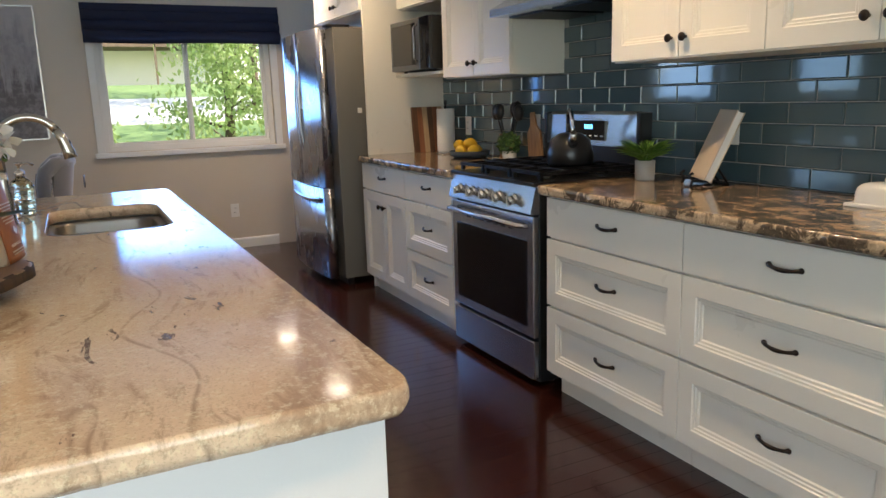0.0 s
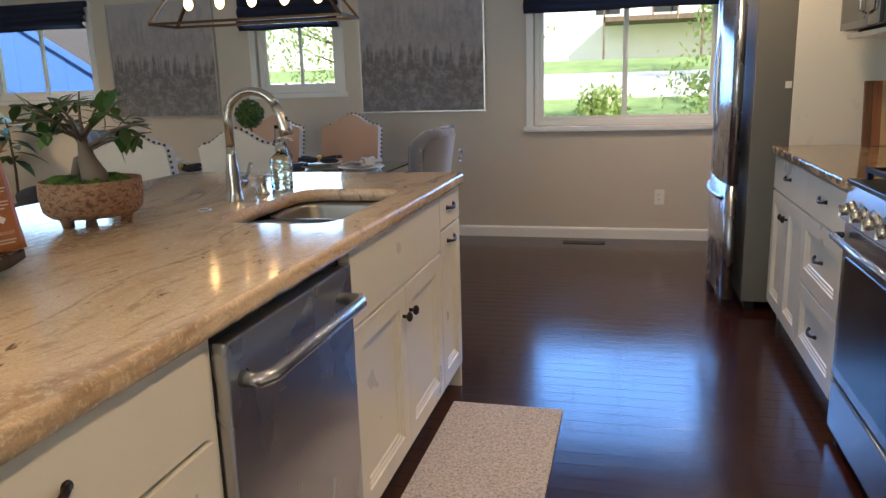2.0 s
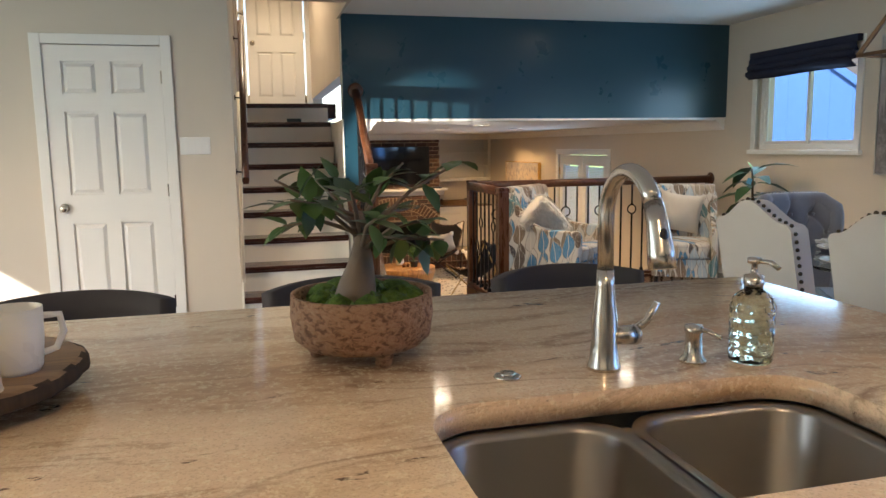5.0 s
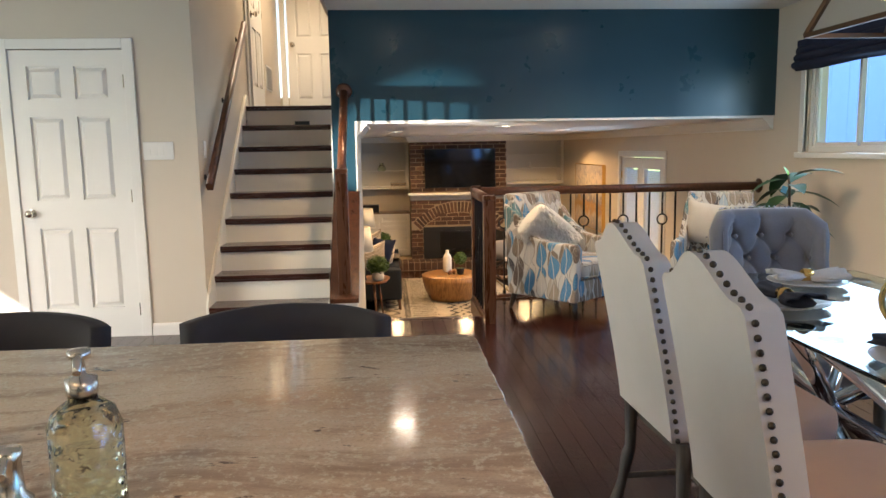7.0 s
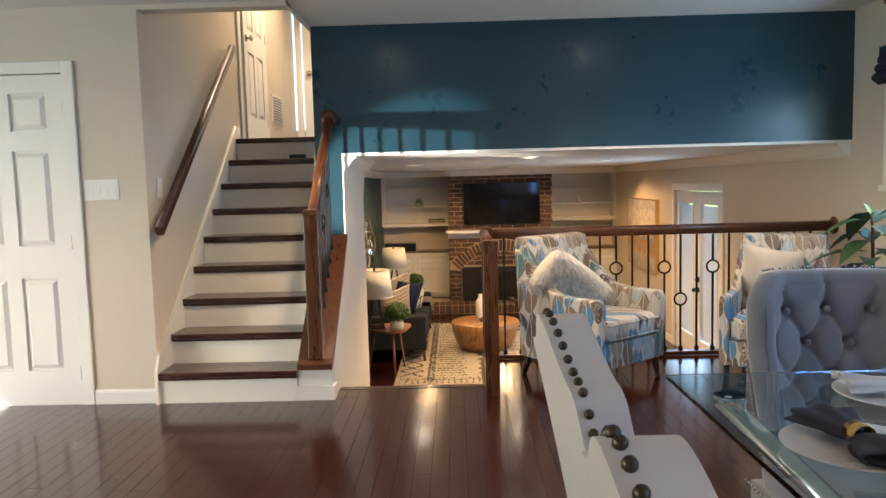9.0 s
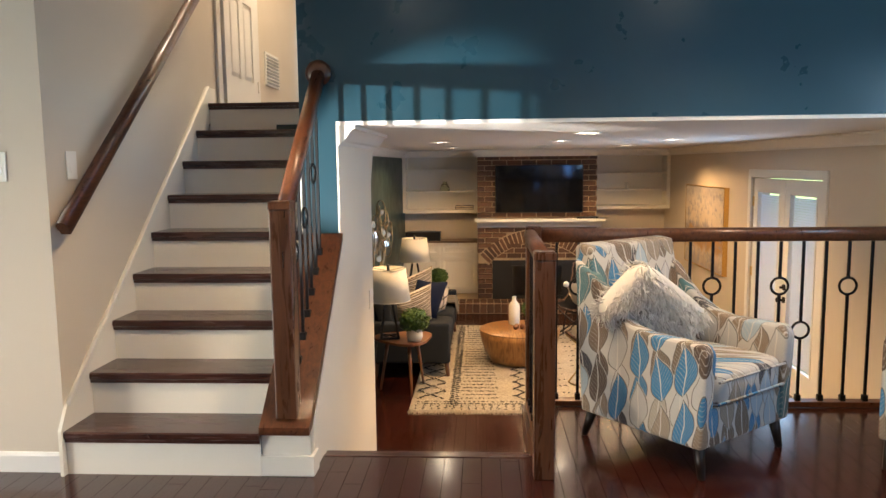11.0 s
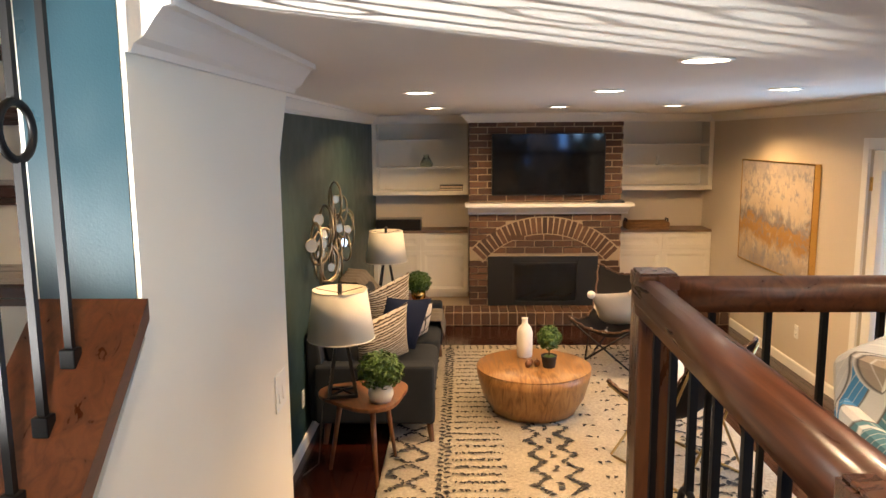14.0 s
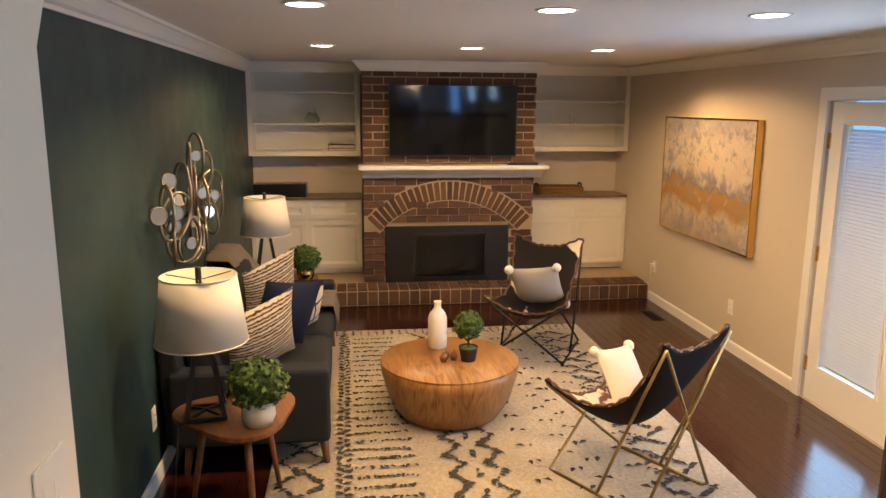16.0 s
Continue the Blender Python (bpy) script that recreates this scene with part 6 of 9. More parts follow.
for k in range(15):
    a, el = k * 2.4, rnd.uniform(0.1, 0.9)
    z = rnd.uniform(0.18, 0.26)
    ln = rnd.uniform(0.13, 0.25)
    tip = Vector((-0.012 + ln * math.cos(a) * math.cos(el), ln * math.sin(a) * math.cos(el), z + ln * math.sin(el)))
    mid_ = Vector((-0.012, 0, z)).lerp(tip, 0.5) + Vector((0, 0, 0.015))
    part("branch", M().tube([(-0.012, 0.003, z), mid_, tip], [0.005, 0.0035, 0.002], 5), TRK, bz_)
    branch_tips.append((mid_, tip))
part("trunk", tr_, TRK, bz_, "swollen grey-brown trunk")
FICUS = material("ficus_leaf", (0.05, 0.11, 0.025), 0.38)
n_ = N(FICUS)
n_.color(n_.ramp(n_.island(), [(0.0, (0.02, 0.055, 0.012)), (0.7, (0.055, 0.12, 0.025)), (1.0, (0.12, 0.19, 0.05))]))


def leaf(m, p, d, s, w=0.42, curl=0.2):
    d = Vector(d).normalized()
    side = d.cross(Vector((0, 0, 1)))
    side = side.normalized() if side.length > 0.01 else Vector((1, 0, 0))
    up = side.cross(d)
    prof = [(0, 0.02), (0.25, 0.8), (0.5, 1.0), (0.78, 0.6), (1, 0.02)]
    v = []
    for t_, ww in prof:
        c0 = p + d * s * t_ - up * curl * s * t_ * t_
        v += [c0 - side * s * w * ww * 0.5 + up * s * 0.05 * ww, c0, c0 + side * s * w * ww * 0.5 + up * s * 0.05 * ww]
    f = []
    for k in range(4):
        f += [(3 * k, 3 * k + 1, 3 * k + 4, 3 * k + 3), (3 * k + 1, 3 * k + 2, 3 * k + 5, 3 * k + 4)]
    m.add(v, f, True)


for mid_, tip in branch_tips:
    for k in range(8):
        p = mid_.lerp(tip, rnd.uniform(0.1, 1.05))
        leaf(lv_, p, (rnd.uniform(-1, 1), rnd.uniform(-1, 1), rnd.uniform(-0.7, 0.6)), rnd.uniform(0.042, 0.068), 0.6)
part("foliage", lv_, FICUS, bz_)

# wood slice with coffee bag, mugs and orchid
SLICE = wood("wood_slice_top", (0.14, 0.075, 0.035), (0.36, 0.22, 0.12), 0.5, "y", 0.6)
BRK = wood("slice_bark", (0.02, 0.012, 0.008), (0.06, 0.035, 0.02), 0.9, "z")
bo = thing("serving_board", "round live-edge wood slice board on short feet", "board", pose(-0.33, 1.885, 0.92))
part("slab", M().lathe([(0, 0.032), (0.205, 0.032), (0.215, 0.036), (0.214, 0.056), (0.205, 0.06), (0, 0.06)], 48, wob=lambda a, z: 0.025 * math.sin(3 * a) + 0.012 * math.sin(7 * a + 1)), SLICE, bo)
part("bark_rim", M().lathe([(0.207, 0.031), (0.219, 0.036), (0.218, 0.054), (0.207, 0.059)], 48, wob=lambda a, z: 0.025 * math.sin(3 * a) + 0.012 * math.sin(7 * a + 1) + 0.008 * math.sin(31 * a)), BRK, bo)
for k in range(3):
    a = 2.094 * k + 0.4
    part("foot", M().cyl((0.13 * math.cos(a), 0.13 * math.sin(a), 0), (0.13 * math.cos(a), 0.13 * math.sin(a), 0.033), 0.024), SLICE, bo)
BZ = 0.98
KRAFT = paint("copper_brown_paper", (0.33, 0.115, 0.04), 0.45, 0.1, 25, 0.003)
CREAMP = paint("cream_paper", (0.62, 0.52, 0.40), 0.7, 0.05, 25, 0.002)
bag = thing("coffee_bag", "copper brown paper coffee bag with folded top", "bag", pose(-0.178, 1.957, BZ, 0, 0, 78) @ Matrix.Diagonal((1.04, 1.04, 0.93, 1)))


def bagside(u, v):
    w = 0.062 - 0.012 * v
    dd = 0.036 * (1 - 0.75 * v)
    a = 2 * math.pi * u
    q = lambda s: math.copysign(abs(s) ** 0.35, s)
    return (w * q(math.cos(a)), dd * q(math.sin(a)) + 0.003 * math.sin(11 * v + 4 * u), 0.205 * v)


part("bag_body", M().sheet(bagside, 40, 12), CREAMP, bag)
part("bag_base", M().box(-0.058, 0.058, -0.033, 0.033, 0.0, 0.004), CREAMP, bag)
part("front_panel", M().sheet(lambda u, v: ((-0.053 + 0.106 * u) * (1 - 0.16 * v), -0.0385 + 0.0285 * v - 0.003 * math.sin(math.pi * u), 0.002 + 0.203 * v), 10, 12, 0.0015), KRAFT, bag, "copper brown label panel")
part("folded_top", M().box(-0.052, 0.052, -0.016, 0.010, 0.198, 0.236), KRAFT, bag, bevel=0.006)
for xa in (-0.056, 0.030):
    part("tin_tie", M().box(xa, xa + 0.026, -0.020, -0.016, 0.222, 0.230), BLACKM, bag)
for k, (z, w) in enumerate(((0.128, 0.036), (0.121, 0.033), (0.114, 0.024), (0.101, 0.036), (0.094, 0.034), (0.087, 0.026), (0.024, 0.034), (0.018, 0.030))):
    y = -0.0425 + 0.1402 * z
    part("printed_line", M().box(-w, w, y - 0.0022, y - 0.001, z, z + 0.0025), CREAMP, bag, "pale printed line")
ft = bpy.data.curves.new("roast_text", "FONT")
ft.body, ft.size, ft.align_x, ft.extrude = "MEDIUM ROAST", 0.0095, "CENTER", 0.0003
tmp = new("roast_text", ft)
bpy.context.view_layer.update()
me = bpy.data.meshes.new_from_object(tmp.evaluated_get(bpy.context.evaluated_depsgraph_get()))
bpy.data.objects.remove(tmp)
me.materials.clear()
me.materials.append(CREAMP)
rt = part("roast_text", me, CREAMP, bag)
rt.matrix_local = pose(0, -0.0405, 0.036, 82, 0, 0)
part("sticker", M().box(-0.009, 0.009, -0.001, 0, -0.006, 0.006).xf(pose(0.012, -0.036, 0.068, -8, 35, 0)), PLASTIC, bag, "small white sticker")


def mug(x, y, rot, label):
    g = thing("mug", label, "mug", pose(x, y, BZ, 0, 0, rot), "mugs on the board")
    part("cup", M().lathe([(0, 0), (0.032, 0), (0.037, 0.008), (0.041, 0.05), (0.042, 0.098), (0.039, 0.098), (0.037, 0.05), (0.03, 0.01), (0, 0.008)], 28), CERAMIC, g)
    part("handle", M().tube([(0.04, 0, 0.08), (0.066, 0, 0.078), (0.07, 0, 0.05), (0.058, 0, 0.026), (0.039, 0, 0.022)], 0.0055, 8), CERAMIC, g)


mug(-0.285, 2.015, 120, "cream ceramic mug on the wood slice")
mug(-0.395, 1.86, 160, "cream ceramic mug on the wood slice")
cake = thing("layered_soap", "small orange and green layered jar candle", "candle", pose(-0.325, 1.925, BZ))
for k, c in enumerate(((0.05, 0.02, 0.01), (0.45, 0.42, 0.12), (0.05, 0.02, 0.01), (0.45, 0.42, 0.12), (0.06, 0.025, 0.012), (0.55, 0.20, 0.04))):
    part("layer", M().cyl((0, 0, 0.011 * k), (0, 0, 0.011 * k + 0.0105), 0.030), material("layer_colour", c, 0.6), cake)
orch = thing("orchid", "white orchid in a ribbed white pot on the board", "plant", pose(-0.215, 1.79, BZ))
part("pot", M().lathe([(0, 0), (0.045, 0), (0.055, 0.03), (0.058, 0.085), (0.052, 0.09), (0.05, 0.08), (0, 0.078)], 48, wob=lambda a, z: 0.025 * math.cos(16 * a) if 0.01 < z < 0.08 else 0), CERAMIC, orch)
DARKLEAF = material("orchid_leaf", (0.012, 0.045, 0.018), 0.35)
ol = M()
for a in (0.3, 1.9, 3.6, 5.0):
    leaf(ol, Vector((0, 0, 0.08)), (math.cos(a), math.sin(a), 0.8), 0.14, 0.42, 0.5)
part("leaves", ol, DARKLEAF, orch)
stem = [(0, 0, 0.08), (0.02, 0.015, 0.18), (0.05, 0.045, 0.25), (0.07, 0.09, 0.262), (0.08, 0.135, 0.235)]
part("stem", M().tube(stem, 0.003, 6), BOXLEAF, orch)
PETAL = material("orchid_petal", (0.80, 0.78, 0.74), 0.55)
PETAL.node_tree.nodes["Principled BSDF"].inputs["Subsurface Weight"].default_value = 0.15
rnd = random.Random(12)
for k in range(8):
    t_ = 0.35 + 0.08 * k
    i0 = min(3, int(t_ * 4))
    p = Vector(stem[i0]).lerp(Vector(stem[i0 + 1]), t_ * 4 - i0) + Vector((rnd.uniform(-0.02, 0.02), 0, rnd.uniform(-0.015, 0.01)))
    fm = M()
    tilt = Euler((rnd.uniform(-0.6, 0.6), rnd.uniform(-0.5, 0.5), rnd.uniform(-0.8, 0.8))).to_matrix()
    for j in range(5):
        a = 2 * math.pi * j / 5 + 0.3
        leaf(fm, p, tilt @ Vector((math.cos(a), 0.25, math.sin(a))), 0.046, 0.95, 0.15)
    fm.ball(p + tilt @ Vector((0, 0.008, 0)), 0.006, 8, 5)
    part("flower", fm, PETAL, orch)
bud = M()
for k in range(5):
    bud.ball((0.08 + rnd.uniform(-0.012, 0.012), 0.135 + 0.009 * k, 0.235 - 0.006 * k), (0.006, 0.008, 0.006), 8, 6)
part("buds", bud, BOXLEAF, orch)

# ---- things on the east counter ----
kt = thing("tea_kettle", "black enamel tea kettle with a steel handle on the range", "kettle", pose(2.07, 3.02, 0.964, 0, 0, -120) @ Matrix.Diagonal((1.1, 1.1, 1.05, 1)))
part("kettle_body", M().lathe([(0, 0), (0.092, 0), (0.098, 0.008), (0.096, 0.06), (0.082, 0.11), (0.05, 0.135), (0.03, 0.14), (0, 0.142)], 32), BLACKM, kt)
part("lid_knob", M().lathe([(0.012, 0.14), (0.010, 0.155), (0.016, 0.165), (0.012, 0.178), (0, 0.18)], 14), BLACKM, kt)
part("spout", M().tube([(0.07, 0, 0.09), (0.105, 0, 0.12), (0.125, 0, 0.145)], [0.024, 0.018, 0.014], 12), STEEL, kt)
part("handle", M().tube([(0.085, 0, 0.115), (0.09, 0, 0.17), (0.05, 0, 0.222), (0, 0, 0.236), (-0.05, 0, 0.222), (-0.09, 0, 0.17), (-0.085, 0, 0.10)], [0.007, 0.008, 0.010, 0.012, 0.012, 0.010, 0.007], 10), CHROME, kt)
gp = thing("grass_plant", "spiky green grass plant in a grey concrete pot", "plant", pose(2.15, 2.60, 0.92) @ Matrix.Scale(0.88, 4))
CONC = paint("concrete_pot", (0.42, 0.40, 0.37), 0.85, 0.12, 120, 0.002)
part("pot", M().lathe([(0, 0), (0.043, 0), (0.046, 0.005), (0.048, 0.095), (0.042, 0.095), (0.04, 0.085), (0, 0.085)], 28), CONC, gp)
GRASS = material("grass_blade", (0.10, 0.22, 0.03), 0.5)
n_ = N(GRASS)
n_.color(n_.ramp(n_.island(), [(0.0, (0.03, 0.10, 0.012)), (1.0, (0.16, 0.30, 0.05))]))
gm = M()
for k in range(320):
    a, s = rnd.uniform(0, 6.28), rnd.uniform(0.09, 0.165)
    leaf(gm, Vector((rnd.uniform(-0.02, 0.02), rnd.uniform(-0.02, 0.02), 0.085)), (math.cos(a) * 0.7, math.sin(a) * 0.7, rnd.uniform(0.6, 1.6)), s, 0.07, 0.45)
part("blades", gm, GRASS, gp)
bk = thing("cookbook", "cream covered cookbook on a stand", "book", pose(2.20, 2.36, 0.945, 0, 0, -118))
LEANB = pose(0, 0, 0, -24, 0, 0)
part("cover", M().box(-0.095, 0.095, 0.0, 0.003, 0, 0.29).box(-0.095, 0.095, 0.029, 0.032, 0, 0.29).box(-0.098, -0.095, 0.0, 0.032, 0, 0.29).xf(LEANB), CREAMP, bk, bevel=0.001)
part("pages", M().box(-0.094, 0.090, 0.0035, 0.0285, 0.004, 0.286).xf(LEANB), PLASTIC, bk)
bs_ = thing("book_stand", "black iron scroll book stand", "stand", pose(2.20, 2.36, 0.92, 0, 0, -118))
for x in (-0.055, 0.055):
    part("scroll", M().tube([(x, 0.11, 0.0), (x, 0.07, 0.06), (x, 0.05, 0.10)], 0.005, 6).tube([(x, 0.11, 0.0), (x, 0.03, 0.016), (x, -0.03, 0.02), (x, -0.045, 0.04), (x, -0.03, 0.05)], 0.006, 8).tube([(x, -0.03, 0.02), (x, -0.04, 0.0)], 0.006, 6), IRON, bs_)
part("cross_bar", M().cyl((-0.055, 0.03, 0.016), (0.055, 0.03, 0.016), 0.004), IRON, bs_)
pt_ = thing("paper_towel", "white paper towel roll on a steel holder", "paper towel", pose(2.235, 4.62, 0.92))
part("base", M().lathe([(0, 0), (0.075, 0), (0.075, 0.008), (0.02, 0.014), (0, 0.014)], 28), STEEL, pt_)
part("roll", M().lathe([(0.02, 0.014), (0.058, 0.014), (0.060, 0.02), (0.060, 0.29), (0.058, 0.294), (0.02, 0.294)], 32), paint("paper_towel_paper", (0.78, 0.76, 0.72), 0.9, 0.03, 150, 0.002), pt_)
part("spindle", M().cyl((0, 0, 0.29), (0, 0, 0.325), 0.006).ball((0, 0, 0.335), (0.012, 0.012, 0.016), 10, 6), IRON, pt_)
cb = thing("cutting_board", "striped wood cutting board leaning on the panel", "cutting board", pose(2.205, 4.80, 0.922, -8, 0, 0) @ Matrix.Scale(1.1, 4, (0, 0, 1)))
for k in range(6):
    part("stave", M().box(-0.115 + 0.038 * k, -0.0775 + 0.038 * k, 0, 0.02, 0, 0.28), [wood("walnut_stave", (0.07, 0.03, 0.015), (0.15, 0.07, 0.035), 0.45, "z"), wood("maple_stave", (0.40, 0.25, 0.14), (0.55, 0.38, 0.22), 0.45, "z"), wood("cherry_stave", (0.20, 0.07, 0.03), (0.33, 0.13, 0.06), 0.45, "z")][(0, 2, 1, 0, 2, 1)[k]], cb)
lb_ = thing("lemon_bowl", "blue stoneware bowl of lemons", "bowl", pose(2.18, 4.20, 0.92))
BOWLB = paint("blue_stoneware", (0.045, 0.06, 0.075), 0.5, 0.2, 60, 0.001)
part("bowl", M().lathe([(0, 0), (0.09, 0), (0.118, 0.012), (0.125, 0.042), (0.120, 0.042), (0.112, 0.016), (0, 0.01)], 32), BOWLB, lb_)
LEMON = paint("lemon_peel", (0.66, 0.40, 0.02), 0.45, 0.1, 160, 0.001)
for k, (x, y, z, a) in enumerate(((-0.06, 0, 0.045, 0), (0.055, 0.03, 0.045, 60), (0, -0.055, 0.045, 100), (0.0, 0.06, 0.045, 20), (0.005, 0.0, 0.085, 45), (-0.045, 0.05, 0.075, 130))):
    lm = thing("lemon", "ripe yellow lemon in the bowl", "fruit", pose(2.18 + x, 4.20 + y, 0.92 + z, 0, 0, a), "lemons")
    part("fruit", M().lathe([(0, -0.046), (0.008, -0.042), (0.022, -0.032), (0.033, -0.012), (0.034, 0.01), (0.024, 0.03), (0.009, 0.040), (0.004, 0.046), (0, 0.047)], 16).xf(pose(0, 0, 0, 90, 0, 0)), LEMON, lm)
uc = thing("utensil_crock", "hammered copper crock of black cooking utensils", "crock", pose(2.25, 3.86, 0.92))
part("crock", M().lathe([(0, 0), (0.048, 0), (0.05, 0.15), (0.046, 0.15), (0.044, 0.01), (0, 0.008)], 28), COPPER, uc)
for k, (a, tl, kind) in enumerate(((0.5, 0.30, 0), (1.7, 0.42, 1), (3.6, 0.34, 0), (4.7, 0.46, 1), (5.6, 0.2, 0))):
    d = Vector((math.cos(a) * tl, math.sin(a) * tl, 1)).normalized()
    b0 = Vector((0, 0, 0.02)) + d * 0.24
    u_ = M().tube([Vector((0, 0, 0.02)), b0], 0.005, 6)
    u_.ball(b0 + d * 0.035, (0.026, 0.034, 0.046), 12, 8)
    part("utensil", u_, BLACKM, uc, "black spoon")
sp = thing("small_plant", "small green plant in a white pot", "plant", pose(2.17, 3.72, 0.92))
part("pot", M().lathe([(0, 0), (0.034, 0), (0.042, 0.065), (0.038, 0.065), (0.034, 0.055), (0, 0.055)], 24), CERAMIC, sp)
part("foliage", leafball((0, 0, 0.105), 0.062, 420, 0.016, 21), BOXLEAF, sp)
wb_ = thing("paddle_board", "wooden paddle board leaning on the tiles", "cutting board", pose(2.30, 3.63, 0.925, 0, 8, 90))
part("board", M().prism([(-0.06, 0), (0.06, 0), (0.065, 0.05), (0.06, 0.16), (0.025, 0.20), (0.016, 0.27), (-0.016, 0.27), (-0.025, 0.20), (-0.06, 0.16), (-0.065, 0.05)], "y", 0, 0.016), wood("paddle_wood", (0.22, 0.11, 0.05), (0.42, 0.25, 0.12), 0.5, "z"), wb_, bevel=0.003)
bd = thing("butter_dish", "white ceramic covered butter dish", "dish", pose(2.18, 1.57, 0.92))
part("base", M().box(-0.06, 0.06, -0.1, 0.1, 0, 0.012), CERAMIC, bd, bevel=0.004)
part("cover", M().ball((0, 0, 0.012), (0.05, 0.088, 0.065), 20, 12, 4), CERAMIC, bd)
part("finial", M().ball((0, 0, 0.085), 0.011, 10, 6), CERAMIC, bd)
plate("wall_outlet", 0.075, 0.12, facing_mx(EX - 0.014, 2.33, 1.13), "white duplex outlet on the tiled wall")
plate("wall_outlet", 0.075, 0.12, facing_mx(EX - 0.014, 4.52, 1.10), "white duplex outlet on the tiled wall")
plate("wall_outlet", 0.075, 0.12, facing_mx(EX - 0.014, 3.72, 1.12), "white duplex outlet on the tiled wall")

# ---- armchairs at the railing ----
LEAFC = material("leaf_print_fabric", (0.7, 0.66, 0.58), 0.85)
n_ = N(LEAFC, "Object", (1, 1, 1))
sx_ = n_.node("ShaderNodeSeparateXYZ")
n_.link(n_.co, sx_.inputs[0])
leaf_u = n_.math("ADD", n_.math("ADD", sx_.outputs[0], sx_.outputs[1]), n_.math("MULTIPLY", n_.noise(5, 2), 0.05))
leaf_v = n_.math("ADD", sx_.outputs[2], n_.math("MULTIPLY", sx_.outputs[1], -0.6))


def leaf_layer(under, off_u, off_v, wide, tall, tones):
    """One layer of upright pointed leaves, each in its own tone with a rib and veins."""
    ui = n_.math("ADD", n_.math("DIVIDE", leaf_u, wide), off_u)
    col = n_.math("FLOOR", ui)
    fu = n_.math("SUBTRACT", n_.math("SUBTRACT", ui, col), 0.5)
    hop = n_.node("ShaderNodeTexWhiteNoise")
    hop.noise_dimensions = "1D"
    n_.link(col, hop.inputs["W"])
    vi = n_.math("ADD", n_.math("ADD", n_.math("DIVIDE", leaf_v, tall), off_v), hop.outputs["Value"])
    row = n_.math("FLOOR", vi)
    fv = n_.math("SUBTRACT", n_.math("SUBTRACT", vi, row), 0.5)
    cell = n_.node("ShaderNodeCombineXYZ")
    n_.link(col, cell.inputs[0])
    n_.link(row, cell.inputs[1])
    pick = n_.node("ShaderNodeTexWhiteNoise")
    pick.noise_dimensions = "2D"
    n_.link(cell.outputs[0], pick.inputs["Vector"])
    # half width: round below, drawn out to a point above
    tilt = n_.math("MULTIPLY", n_.math("SUBTRACT", n_.math("FRACT", n_.math("MULTIPLY", pick.outputs["Value"], 7.31)), 0.5), 0.75)
    bend = n_.math("ADD", n_.math("ADD", fu, n_.math("MULTIPLY", n_.math("MULTIPLY", fv, fv), 0.30)), n_.math("MULTIPLY", fv, tilt))
    side = n_.math("ABSOLUTE", bend)
    lens = n_.math("SUBTRACT", 1.0, n_.math("MULTIPLY", n_.math("MULTIPLY", fv, fv), 4.0))
    half = n_.math("MULTIPLY", n_.math("MULTIPLY", lens, n_.math("SUBTRACT", 1.0, n_.math("MULTIPLY", fv, 1.05))), 0.46)
    inside = n_.math("SUBTRACT", half, side)
    tone = n_.ramp(pick.outputs["Value"], tones, True)
    vein = n_.math("ABSOLUTE", n_.math("SINE", n_.math("SUBTRACT", n_.math("MULTIPLY", fv, 34), n_.math("MULTIPLY", side, 26))))
    tone = n_.mix(n_.math("MULTIPLY", n_.ramp(vein, [(0.10, 1.0), (0.32, 0.0)]), 0.5), tone, (0.60, 0.56, 0.50))
    tone = n_.mix(n_.ramp(side, [(0.012, 1.0), (0.03, 0.0)]), tone, (0.62, 0.58, 0.52))
    rim = n_.ramp(inside, [(0.0, (0.70, 0.66, 0.60)), (0.045, (0.10, 0.085, 0.075)), (0.07, (0.10, 0.085, 0.075))])
    leafc = n_.mix(n_.ramp(inside, [(0.05, 0.0), (0.07, 1.0)]), rim, tone)
    return n_.mix(n_.ramp(inside, [(0.0, 0.0), (0.012, 1.0)]), under, leafc)


TONES = [(0.0, (0.40, 0.35, 0.29)), (0.14, (0.17, 0.125, 0.09)), (0.30, (0.50, 0.49, 0.47)), (0.40, (0.05, 0.19, 0.36)), (0.54, (0.24, 0.18, 0.125)), (0.66, (0.06, 0.13, 0.16)), (0.76, (0.10, 0.07, 0.055)), (0.86, (0.055, 0.05, 0.055)), (0.94, (0.40, 0.47, 0.52))]
cloth_ = leaf_layer((0.54, 0.51, 0.465), 0.0, 0.0, 0.118, 0.215, TONES)
cloth_ = leaf_layer(cloth_, 0.5, 0.37, 0.128, 0.24, [(0.0, (0.30, 0.24, 0.18)), (0.18, (0.05, 0.20, 0.38)), (0.34, (0.17, 0.12, 0.085)), (0.50, (0.46, 0.45, 0.43)), (0.64, (0.07, 0.16, 0.18)), (0.76, (0.11, 0.075, 0.055)), (0.88, (0.36, 0.44, 0.50))])
n_.color(cloth_)
n_.bump(n_.noise(350, 2), 0.0006, 0.6)
DLEG = wood("espresso_leg", (0.008, 0.005, 0.004), (0.02, 0.012, 0.008), 0.35, "z")


